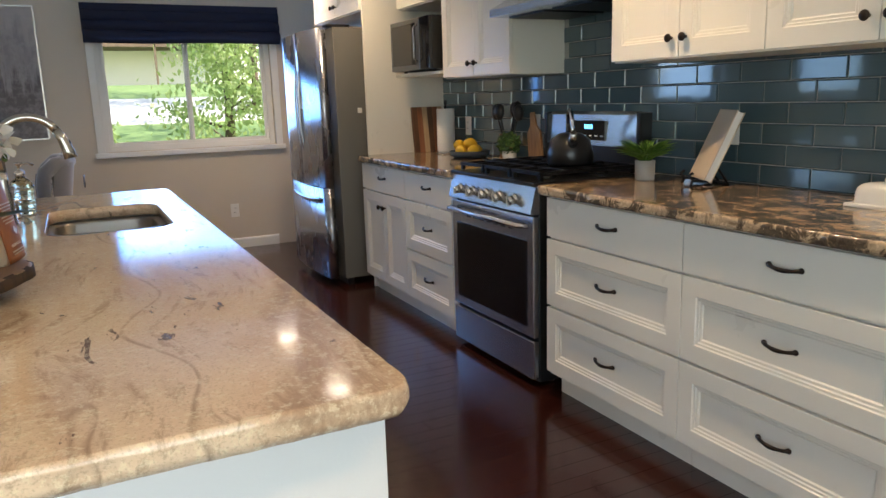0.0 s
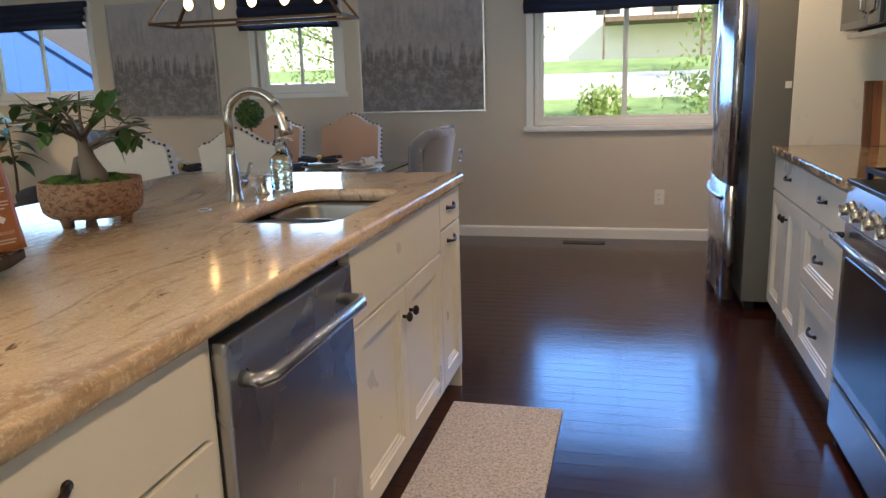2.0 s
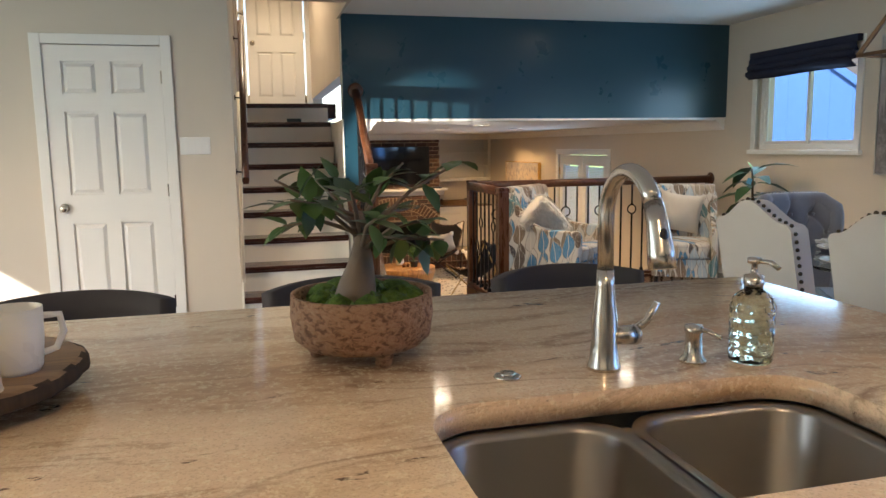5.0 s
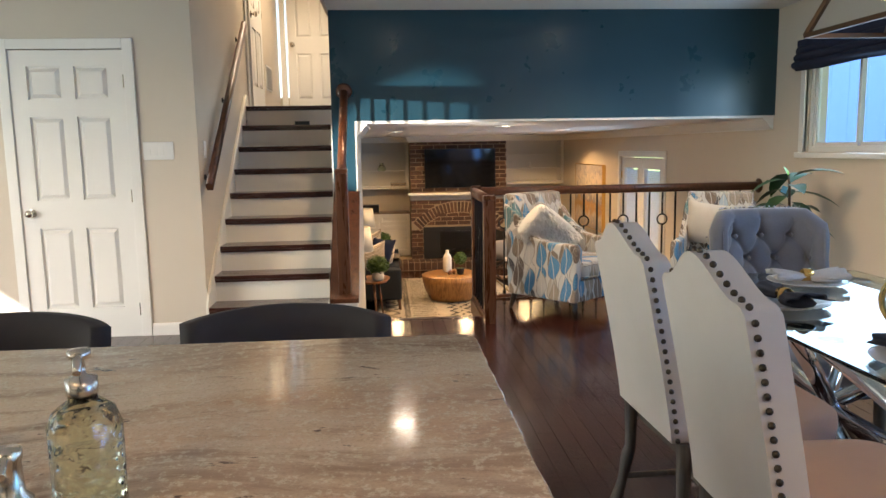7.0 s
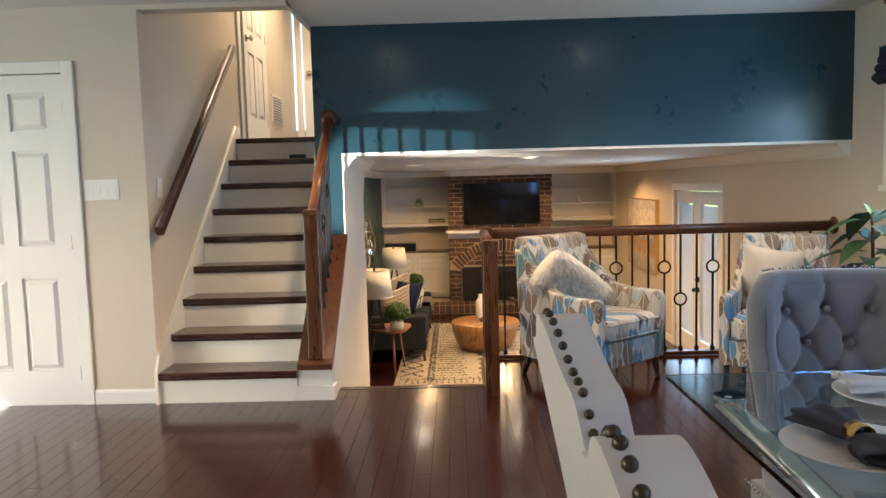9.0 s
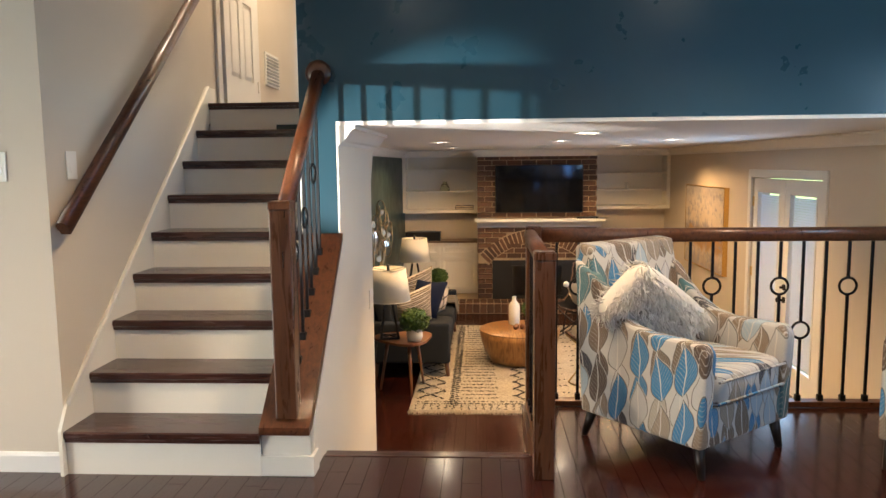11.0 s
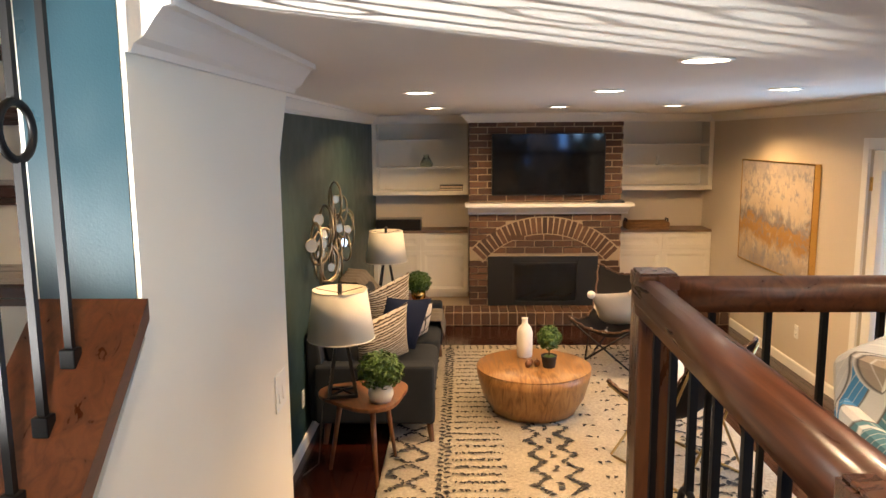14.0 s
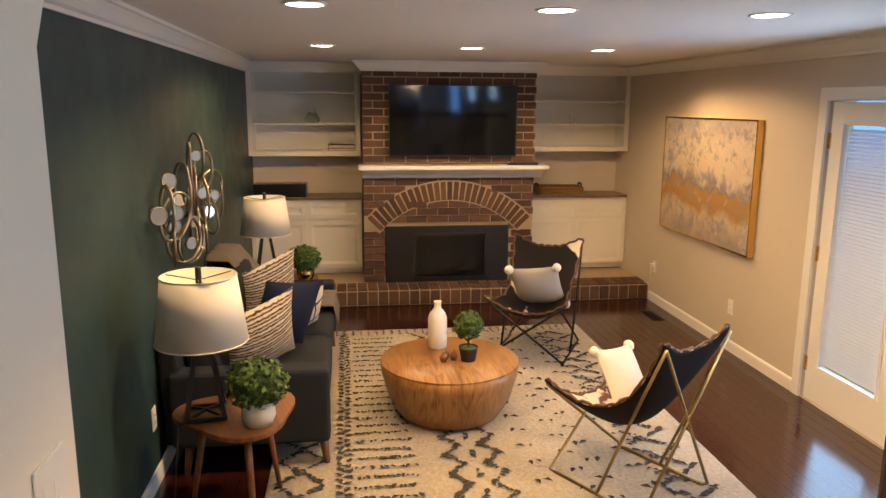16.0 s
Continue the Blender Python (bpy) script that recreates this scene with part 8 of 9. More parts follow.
# the zigzag of diamonds
x, s = rx1 - 0.28, 1
while x > rx0 + 0.25:
    a = math.atan2(s * 0.09, -0.11)
    for sg in (-1, 1):
        dash(x - 0.055, 4.52 + sg * (0.105 if s > 0 else 0.105), math.atan2(sg * s * 0.085, -0.11), 0.15, 0.028)
    if s > 0:
        dash(x - 0.11, 4.52, 0, 0.05, 0.03)
    x -= 0.11
    s = -s
for i in range(30):
    for j in range(5):
        x, y = rx1 - 0.30 - 0.102 * i, 4.84 + 0.16 * j + 0.05 * (i % 2)
        if x > rx0 + 0.15 and (i + j) % 2 == 0:
            dash(x, y, math.pi / 2 + rnd.gauss(0, 0.2), 0.055, 0.026)
x, s = rx1 - 0.28, 1
while x > rx0 + 0.2:
    dash(x, 5.62 + 0.03 * s, math.pi / 2 + 0.7 * s, 0.14, 0.028)
    dash(x, 5.48, math.pi / 2 - 0.6 * s, 0.09, 0.024)
    x -= 0.115
    s = -s
for xx in (rx1 - 0.16, rx1 - 0.22):
    y = ry0 + 0.1
    while y < ry1 - 0.05:
        dash(xx, y, math.pi / 2, 0.07, 0.018)
        y += 0.085 if xx < rx1 - 0.2 else 0.06
for i in range(24):
    for j in range(2):
        dash(rx1 - 0.35 - 0.13 * i, 3.52 + 0.13 * j, 0.8 if (i + j) % 2 else -0.8, 0.13, 0.026)
for i in range(36):
    y = ry0 + 0.06 + 0.066 * i
    dash(rx1 - 0.07, y, 0, 0.10, 0.016)
    dash(rx0 + 0.09, y, 0, 0.10, 0.016)
part("pattern", marks, material("charcoal_tuft", (0.035, 0.033, 0.035), 0.95), rg_, "charcoal tufted marks")
for xx, s in ((rx1, 1), (rx0, -1)):
    fm = M()
    for k in range(180):
        y = ry0 + (ry1 - ry0) * k / 179
        fm.tube([(xx - s * 0.01, y, 0.014), (xx + s * rnd.uniform(0.02, 0.03), y + rnd.gauss(0, 0.006), 0.012), (xx + s * rnd.uniform(0.045, 0.065), y + rnd.gauss(0, 0.01), 0.004)], [0.005, 0.006, 0.003], 4)
    tagged(part("fringe", fm, RUGM, rg_), kind="stuff")

# ---- sofa ----
NAVYS = cloth("charcoal_navy_upholstery", (0.022, 0.027, 0.036), (0.014, 0.017, 0.024), 300)
sf = thing("sofa", "dark navy upholstered sofa with tapered wood legs", "sofa", pose(-9.98, 3.30, LZ))
L2 = 1.04
part("base", M().box(-L2 + 0.13, L2 - 0.13, -0.36, 0.42, 0.16, 0.31), NAVYS, sf, bevel=0.015)
for s in (-1, 1):
    part("arm", M().box(s * L2 - (0.15 if s > 0 else 0), s * L2 + (0.15 if s < 0 else 0), -0.38, 0.44, 0.16, 0.57), NAVYS, sf, bevel=0.03, seg=3)
    part("seat_cushion", M().ball((s * 0.445, 0.06, 0.375), (0.445, 0.38, 0.075), 32, 12, 8), NAVYS, sf)
    bm2 = M().ball((0, 0, 0), (0.44, 0.10, 0.20), 30, 12, 6).xf(pose(s * 0.445, -0.24, 0.60, 12, 0, 0))
    part("back_cushion", bm2, NAVYS, sf)
    for y in (-0.30, 0.40):
        part("leg", M().tube([(s * (L2 - 0.07), y, 0.17), (s * (L2 - 0.05), y + (0.02 if y > 0 else -0.02), 0)], [0.026, 0.016], 8), wood("walnut_leg", (0.07, 0.03, 0.015), (0.17, 0.075, 0.035), 0.4, "z"), sf)
part("back_frame", M().prism([(-0.42, 0.16), (-0.44, 0.78), (-0.36, 0.80), (-0.28, 0.16)], "x", -L2 + 0.05, L2 - 0.05), NAVYS, sf, bevel=0.02)
STRIPE = material("mustard_stripe_cloth", (0.5, 0.4, 0.25), 0.85)
n_ = N(STRIPE)
wv = n_.wave(7.5, 1.6, 3, 6, direction="Z")
n_.color(n_.ramp(wv, [(0.16, (0.66, 0.57, 0.44)), (0.26, (0.32, 0.18, 0.06)), (0.40, (0.045, 0.028, 0.018)), (0.80, (0.07, 0.04, 0.02)), (0.95, (0.56, 0.46, 0.32))]))
n_.bump(wv, 0.004, 0.5)
NAVF = cloth("navy_faux_fur", (0.012, 0.018, 0.042), None, 90, 0.004)
CHECK = material("ivory_black_line_cloth", (0.62, 0.56, 0.48), 0.9)
n_ = N(CHECK)
w1, w2 = n_.wave(2.6, 0.4, 2, 2, direction="X"), n_.wave(2.6, 0.4, 2, 2, direction="Z")
n_.color(n_.mix(n_.math("MAXIMUM", n_.ramp(w1, [(0.93, 0.0), (0.97, 1.0)]), n_.ramp(w2, [(0.93, 0.0), (0.97, 1.0)])), (0.64, 0.57, 0.48), (0.05, 0.04, 0.04)))
n_.bump(n_.noise(200, 2), 0.001, 0.5)


def pillow(name, label, m, mat, r=(0.23, 0.075, 0.23)):
    p = thing(name, label, "pillow", m, "sofa pillows")
    part("cushion", cushion(*r), mat, p)
    return p


SO = pose(-9.98, 3.30, LZ)
pillow("striped_pillow", "cream pillow with mustard and black stitched stripes", SO @ pose(0.70, 0.06, 0.66, -18, 14, -50), STRIPE)
pillow("fur_pillow", "navy faux fur throw pillow", SO @ pose(0.40, 0.17, 0.70, -16, -10, -46), NAVF, (0.22, 0.08, 0.22))
pillow("lined_pillow", "small ivory pillow with fine black lines", SO @ pose(-0.05, 0.24, 0.58, -20, 8, -40), CHECK, (0.19, 0.065, 0.15))
pillow("striped_pillow", "cream pillow with mustard and black stitched stripes", SO @ pose(-0.22, 0.02, 0.71, -16, 14, -44), STRIPE)
THROW = cloth("grey_knit_throw", (0.17, 0.145, 0.12), (0.10, 0.085, 0.07), 90, 0.006)
th = thing("throw_blanket", "grey-brown knitted throw draped over the sofa", "blanket", SO @ pose(-0.72, 0, 0))


def drape(u, v):
    x = -0.26 + 0.52 * u + 0.03 * math.sin(7 * v)
    path = [(-0.47, 0.55), (-0.44, 0.86), (-0.28, 0.85), (-0.10, 0.62), (0.02, 0.49), (0.44, 0.485), (0.475, 0.35)]
    t_ = v * (len(path) - 1)
    i = min(len(path) - 2, int(t_))
    f_ = t_ - i
    y = path[i][0] * (1 - f_) + path[i + 1][0] * f_
    z = path[i][1] * (1 - f_) + path[i + 1][1] * f_
    return (x, y, z + 0.014 * math.sin(23 * u + 3 * v) + 0.02)


part("cloth", M().sheet(drape, 40, 36, 0.010), THROW, th)

# ---- end tables, lamps and plants ----
WALN = wood("walnut_table", (0.09, 0.032, 0.012), (0.21, 0.085, 0.035), 0.35, "x", 0.7)
SHADE = material("linen_shade", (0.74, 0.70, 0.62), 0.8)
n_ = N(SHADE)
n_.bump(n_.noise(260, 2), 0.0006, 0.5)
TWHITE = paint("ribbed_white_pot", (0.70, 0.68, 0.63), 0.6, 0.04, 60, 0.001)


def end_table(m):
    t = thing("end_table", "rounded triangular walnut end table on splayed legs", "table", m, "end tables")
    pts = []
    for k in range(36):
        a = 2 * math.pi * k / 36
        r = 0.27 + 0.035 * math.cos(3 * a)
        pts.append((r * math.cos(a), r * math.sin(a)))
    part("tabletop", M().prism(pts, "z", 0.505, 0.530), WALN, t, bevel=0.006)
    for k in range(3):
        a = 2 * math.pi * k / 3
        part("leg", M().cyl((0.16 * math.cos(a), 0.16 * math.sin(a), 0.51), (0.25 * math.cos(a), 0.25 * math.sin(a), 0), 0.019, 0.011, 12), WALN, t)
    return t


def table_lamp(m):
    l = thing("table_lamp", "table lamp with a black tripod base and white drum shade", "lamp", m, "table lamps")
    for k in range(4):
        a = math.pi / 4 + math.pi / 2 * k
        part("base_leg", bar((0.115 * math.cos(a), 0.115 * math.sin(a), 0.012), (0.03 * math.cos(a), 0.03 * math.sin(a), 0.40), 0.010), BLACKM, l)
        b = a + math.pi / 2
        part("base_bar", bar((0.115 * math.cos(a), 0.115 * math.sin(a), 0.012), (0.115 * math.cos(b), 0.115 * math.sin(b), 0.012), 0.010), BLACKM, l)
        part("base_cross", bar((0.115 * math.cos(a), 0.115 * math.sin(a), 0.014), (0, 0, 0.03), 0.006), BLACKM, l)
    part("neck", M().cyl((0, 0, 0.39), (0, 0, 0.50), 0.016), BLACKM, l)
    sh_ = part("shade", M().lathe([(0.205, 0.36), (0.165, 0.66), (0.162, 0.66), (0.202, 0.36)], 40), SHADE, l, "white linen drum shade")
    for z, r in ((0.36, 0.205), (0.66, 0.165)):
        part("shade_rim", M().ring((0, 0, z), r, 0.003, "z", 40, 6), SHADE, sh_)
    sp3 = M()
    for k in range(3):
        a = 2.094 * k
        sp3.tube([(0, 0, 0.64), (0.163 * math.cos(a), 0.163 * math.sin(a), 0.655)], 0.0025, 5)
    part("spider", sp3, IRON, l)
    part("finial", M().cyl((0, 0, 0.60), (0, 0, 0.70), 0.014), BLACKM, l)
    return l


def box_plant(m, r, pr, ph, mat, label, seed):
    p = thing("potted_boxwood", label, "plant", m)
    part("pot", M().lathe([(0, 0), (pr * 0.8, 0), (pr, ph * 0.4), (pr * 0.96, ph), (pr * 0.86, ph), (pr * 0.8, ph * 0.85), (0, ph * 0.85)], 48, wob=lambda a, z: 0.025 * math.cos(20 * a) if 0.003 < z < ph * 0.9 else 0), mat, p)
    part("core", M().ball((0, 0, ph + r * 0.6), (r * 0.72, r * 0.72, r * 0.6), 16, 10, 2, 0.3), BOXLEAF, p)
    part("foliage", leafball((0, 0, ph + r * 0.62), r, 1500, r * 0.115, seed, 0.85), BOXLEAF, p)
    return p


TT = LZ + 0.530
et = end_table(pose(-8.55, 3.33, LZ, 0, 0, 20))
tl_ = table_lamp(pose(-8.52, 3.19, TT, 0, 0, 10))
box_plant(pose(-8.40, 3.44, TT), 0.135, 0.075, 0.11, TWHITE, "round boxwood plant in a ribbed white pot", 41)
copy_thing(et, pose(-11.30, 3.30, LZ, 0, 0, 80))
copy_thing(tl_, pose(-11.32, 3.18, TT, 0, 0, 10))
box_plant(pose(-11.18, 3.50, TT), 0.125, 0.07, 0.10, GOLD, "round boxwood plant in a patterned brass pot", 42)
part("lamp_cord", M().tube([(0, 0, 0.02), (0.1, -0.12, 0.0), (0.1, -0.16, -0.4), (0.0, -0.26, -0.515)], 0.004, 6), BLACKM, tl_)

# ---- drum coffee table ----
DRUMW = material("mango_wood", (0.33, 0.17, 0.06), 0.4)
n_ = N(DRUMW)
gr_ = n_.noise(3.0, 6, 0.6, 1.6, n_.map((1.0, 7.0, 1.4)))
n_.color(n_.ramp(gr_, [(0.28, (0.10, 0.042, 0.014)), (0.48, (0.28, 0.135, 0.045)), (0.75, (0.42, 0.23, 0.085))]))
n_.rough(gr_, 0.3, 0.45)
n_.bump(gr_, 0.001, 0.3)
dt = thing("coffee_table", "round mango wood drum coffee table with a tapered bowl shape", "table", pose(-9.58, 4.47, LZ))
TZ = 0.375
part("bowl", M().lathe([(0, 0.026), (0.28, 0.026), (0.315, 0.04), (0.385, 0.16), (0.425, 0.30), (0.432, TZ - 0.008), (0.42, TZ - 0.004)], 64), DRUMW, dt)
part("tabletop", M().lathe([(0, TZ - 0.004), (0.43, TZ - 0.004), (0.434, TZ), (0.43, TZ + 0.006), (0, TZ + 0.006)], 64), DRUMW, dt)
DTZ = LZ + TZ + 0.006
bo_ = thing("ceramic_bottle", "tall white ceramic bottle vase", "vase", pose(-9.80, 4.42, DTZ))
part("bottle", M().lathe([(0, 0), (0.055, 0), (0.062, 0.01), (0.062, 0.20), (0.05, 0.235), (0.025, 0.265), (0.022, 0.30), (0.028, 0.312), (0.02, 0.312)], 28, wob=lambda a, z: 0.006 * math.sin(z * 300)), CERAMIC, bo_)
BASK = wood("black_woven_pot", (0.008, 0.008, 0.009), (0.03, 0.03, 0.032), 0.6, "z", 6)
topiary(-9.53, 4.58, DTZ, 0.088, 0.315, 0.062, 0.09, BASK, "ball topiary in a black woven pot", 51)
acn = thing("driftwood_ornament", "small brown wooden acorn ornaments", "ornament", pose(-9.55, 4.44, DTZ))
for k, (x, y) in enumerate(((0, 0), (0.05, -0.02), (0.02, 0.05))):
    part("acorn", M().lathe([(0, 0), (0.018, 0.008), (0.024, 0.03), (0.026, 0.035), (0.018, 0.05), (0.004, 0.056), (0.003, 0.07)], 14, (x, y, 0)), WALN, acn)

# ---- butterfly chairs ----
HIDE1 = material("black_white_hide", (0.02, 0.018, 0.018), 0.8, spec=0.1)
n_ = N(HIDE1)
sp1 = n_.noise(2.4, 3, 0.5, 0.4)
n_.color(n_.ramp(sp1, [(0.56, (0.016, 0.014, 0.014)), (0.58, (0.70, 0.63, 0.53))]))
HIDE2 = material("brown_white_hide", (0.4, 0.2, 0.1), 0.7)
n_ = N(HIDE2)
sp2 = n_.noise(9, 4, 0.6, 0.5)
n_.color(n_.ramp(sp2, [(0.50, (0.62, 0.54, 0.43)), (0.54, (0.13, 0.05, 0.022))]))
LEATHER = material("dark_leather", (0.014, 0.012, 0.012), 0.7, spec=0.1)
CORD = wood("leather_lacing", (0.04, 0.02, 0.012), (0.12, 0.06, 0.03), 0.6, "x", 4)


def butterfly(m, frame_mat, hide, label):
    """Local: faces +y."""
    c = thing("butterfly_chair", label, "chair", m)
    centre = [(-0.36, 0.79), (-0.27, 0.58), (-0.12, 0.38), (0.04, 0.31), (0.20, 0.33), (0.30, 0.385)]
    edge = [(0.30, -0.41, 0.91), (0.275, -0.32, 0.74), (0.25, -0.17, 0.55), (0.25, 0.02, 0.45), (0.285, 0.22, 0.46), (0.325, 0.40, 0.545)]

    def along(pts, t_):
        """A smooth curve through pts at t_ in 0..1."""
        q = t_ * (len(pts) - 1)
        i = min(len(pts) - 2, int(q))
        f_ = q - i
        p = [Vector(pts[max(0, min(len(pts) - 1, i + d))]) for d in (-1, 0, 1, 2)]
        return 0.5 * (2 * p[1] + (p[2] - p[0]) * f_ + (2 * p[0] - 5 * p[1] + 4 * p[2] - p[3]) * f_ ** 2 + (3 * p[1] - p[0] - 3 * p[2] + p[3]) * f_ ** 3)

    def sling(u, v):
        a = 2 * u - 1
        ce, ed = along([(0, y, z) for y, z in centre], v), along(edge, v)
        end = abs(2 * v - 1) ** 6
        w = abs(a) ** (2.0 + 0.6 * end)
        # the wing tips are rounded
        tip = end * max(0, (abs(a) - 0.72) / 0.28) ** 2
        x = a * (ed.x - 0.02 * tip)
        y, z = ce.y + (ed.y - ce.y) * w, ce.z + (ed.z - ce.z) * w
        return Vector((x, y - 0.035 * tip * (1 if v > 0.5 else -1), z - 0.05 * tip))
    for s in (-1, 1):
        tb_, tf_ = sling(0.5 + 0.48 * s, 0.02), sling(0.5 + 0.48 * s, 0.98)
        under = Vector((0, -0.02, -0.02))
        part("frame_rod", M().tube([tb_ + under, (-s * 0.29, -0.33, 0.02), (-s * 0.28, -0.30, 0.009)], 0.009, 8), frame_mat, c)
        part("frame_rod", M().tube([tf_ + Vector((0, 0.0, -0.02)), (-s * 0.30, 0.31, 0.02), (-s * 0.28, 0.28, 0.009)], 0.009, 8), frame_mat, c)
        part("frame_rod", M().tube([(s * 0.28, -0.31, 0.009), (s * 0.28, 0.29, 0.009)], 0.009, 8), frame_mat, c)
        part("frame_rod", M().tube([tb_ + under, (s * 0.285, -0.20, 0.40), (s * 0.28, -0.02, 0.009)], 0.009, 8), frame_mat, c)
    part("sling", M().sheet(sling, 30, 36, 0.004), hide, c, "cowhide sling seat")

    def backing(u, v):
        e_ = 0.02
        du = sling(min(1, u + e_), v) - sling(max(0, u - e_), v)
        dv = sling(u, min(1, v + e_)) - sling(u, max(0, v - e_))
        return sling(u, v) + -0.010 * du.cross(dv).normalized()
    part("sling_back", M().sheet(backing, 30, 36, 0.003), LEATHER, c, "dark leather underside")
    rim = [sling(0, k / 36) for k in range(37)] + [sling(k / 30, 1) for k in range(1, 31)] + [sling(1, 1 - k / 36) for k in range(1, 37)] + [sling(1 - k / 30, 0) for k in range(1, 30)]
    lace = [p + 0.006 * Vector((math.cos(i * 1.3), math.sin(i * 1.3), math.sin(i * 2.1))) for i, p in enumerate(rim)]
    part("edge_lacing", M().tube(lace, 0.009, 6, close=True), CORD, c, "leather laced edge")
    return c


BA = pose(-10.69, 5.31, LZ + 0.02, 0, 0, -118)
butterfly(BA, IRON, HIDE1, "butterfly chair in black and white cowhide on a black frame")
BB = pose(-8.63, 5.28, LZ + 0.02, 0, 0, 120) @ Matrix.Diagonal((0.92, 0.92, 1.02, 1))
butterfly(BB, metal("brass_frame", (0.38, 0.27, 0.12), 0.35), HIDE2, "butterfly chair in brown and white cowhide on a brass frame")
for M4, pm in ((BA @ pose(0.0, -0.05, 0.525, -30, 8, 0), PILW), (BB @ pose(0.0, 0.05, 0.545, -34, 6, 0) @ Matrix.Scale(0.82, 4), PILW)):
    p = thing("pompom_pillow", "ivory textured pillow with corner pompoms", "pillow", M4, "pompom pillows")
    part("cushion", cushion(0.20, 0.062, 0.20).xf(pose(0, 0.012, 0)), pm, p)
    for sx2 in (-1, 1):
        for sz2 in (-1, 1):
            part("pompom", M().ball((sx2 * 0.19, 0.02, sz2 * 0.19), 0.036, 12, 8, 2, 0.3), SHAG, p)

# ---- outside ----
LAWN = material("lawn", (0.07, 0.13, 0.03), 0.95)
n_ = N(LAWN, "World")
n_.color(n_.ramp(n_.noise(0.8, 5), [(0.3, (0.16, 0.25, 0.08)), (0.7, (0.26, 0.36, 0.13))]))
g_ = M()
g_.sheet(lambda u, v: (-400 + 800 * u, 7.3 + 600 * v ** 2, -1.3 + 3.6 * min(1, max(0, (600 * v ** 2 - 6) / 26))), 4, 60)
g_.add([(-400, -400, -1.3), (400, -400, -1.3), (400, -1.9, -1.3), (-400, -1.9, -1.3)], [(0, 1, 2, 3)])
setting("ground", g_, LAWN, "green lawn rising behind the house", "ground")
LEAF = material("leaf_green", (0.09, 0.15, 0.035), 0.6)
n_ = N(LEAF, "World")
n_.color(n_.ramp(n_.island(), [(0.0, (0.10, 0.17, 0.05)), (0.6, (0.24, 0.31, 0.12)), (1.0, (0.50, 0.53, 0.32))]))
lt_ = LEAF.node_tree.nodes.new("ShaderNodeBsdfTranslucent")
lm_ = LEAF.node_tree.nodes.new("ShaderNodeMixShader")
lt_.inputs[0].default_value, lm_.inputs[0].default_value = (0.50, 0.60, 0.22, 1), 0.55
LEAF.node_tree.links.new(n_.b.outputs[0], lm_.inputs[1])
LEAF.node_tree.links.new(lt_.outputs[0], lm_.inputs[2])
LEAF.node_tree.links.new(lm_.outputs[0], LEAF.node_tree.nodes["Material Output"].inputs[0])
BARK = wood("bark", (0.05, 0.035, 0.025), (0.13, 0.09, 0.06), 0.9, "z")


def tree(x, y, z, h, r, seed, n=3800, low=0.15):
    rnd = random.Random(seed)
    t = thing("tree", "leafy green garden tree outside the window", "tree", pose(x, y, z), "garden trees")
    tr = M().tube([(0, 0, 0), (0.1, 0.05, h * 0.35), (0, 0.1, h * 0.8)], [0.16, 0.11, 0.03], 8)
    tips = []
    for k in range(16):
        a, zz = rnd.uniform(0, 6.28), h * rnd.uniform(low, 0.85)
        ln = r * rnd.uniform(0.5, 1.0) * (1.1 - zz / h * 0.6)
        tip = Vector((math.cos(a) * ln, math.sin(a) * ln, zz + ln * 0.35))
        tr.tube([(0.05, 0.05, zz), tip * 0.5 + Vector((0, 0, zz * 0.5)), tip], [0.05, 0.03, 0.012], 5)
        tips.append(tip)
    part("trunk", tr, BARK, t)
    c = M()
    for k in range(n):
        p = rnd.choice(tips) * rnd.uniform(0.75, 1.08) + Vector([rnd.gauss(0, r * 0.24) for _ in range(3)])
        s = rnd.uniform(0.030, 0.062) * (1 if y < 18 else 1.7)
        q = Euler([rnd.uniform(0, 6.28) for _ in range(3)]).to_matrix()
        c.add([p + q @ Vector(w) * s for w in ((-1, 0, 0), (0, -0.55, 0.1), (1, 0, 0), (0, 0.55, 0.1))], [(0, 1, 2, 3)])
    part("crown", c, LEAF, t)


for i, (x, y, h, r) in enumerate(((3.6, 19.5, 5.0, 1.7), (0.35, 18.0, 1.7, 0.6), (5.6, 17, 6.5, 2.4), (-2.6, 18.0, 5.2, 1.7), (-4.6, 20.5, 5.5, 2.2), (8.5, 19, 8, 3), (-8, 24, 8, 3.2), (6.5, 29, 8, 3.0))):
    tree(x, y, -1.3 + (0 if y < 14 else 3.6 * min(1, (y - 13.3) / 26)), h, r, i)
SIDING = paint("blue_siding", (0.05, 0.13, 0.36), 0.6, 0.05)
hs = thing("neighbour_house", "blue sided neighbouring house with a dark gable roof", "house", pose(-10.1, 10.0, -1.3))
GAB = [(-4.1, 0), (4.1, 0), (4.1, 2.71), (0, 5.14), (-4.1, 2.71)]
part("wall", M().prism(GAB, "y", 0.012, 1.8), SIDING, hs)
for k in range(20):
    xa, xb = -4.1 + 0.41 * k, -4.1 + 0.41 * k + 0.404
    za, zb_ = [5.14 - 0.593 * abs(x_) for x_ in (xa, xb)]
    part("siding_board", M().prism([(xa, 0), (xb, 0), (xb, zb_), (xa, za)], "y", 0.0, 0.012), SIDING, hs)
ROOF = paint("dark_roof", (0.06, 0.055, 0.055), 0.9)
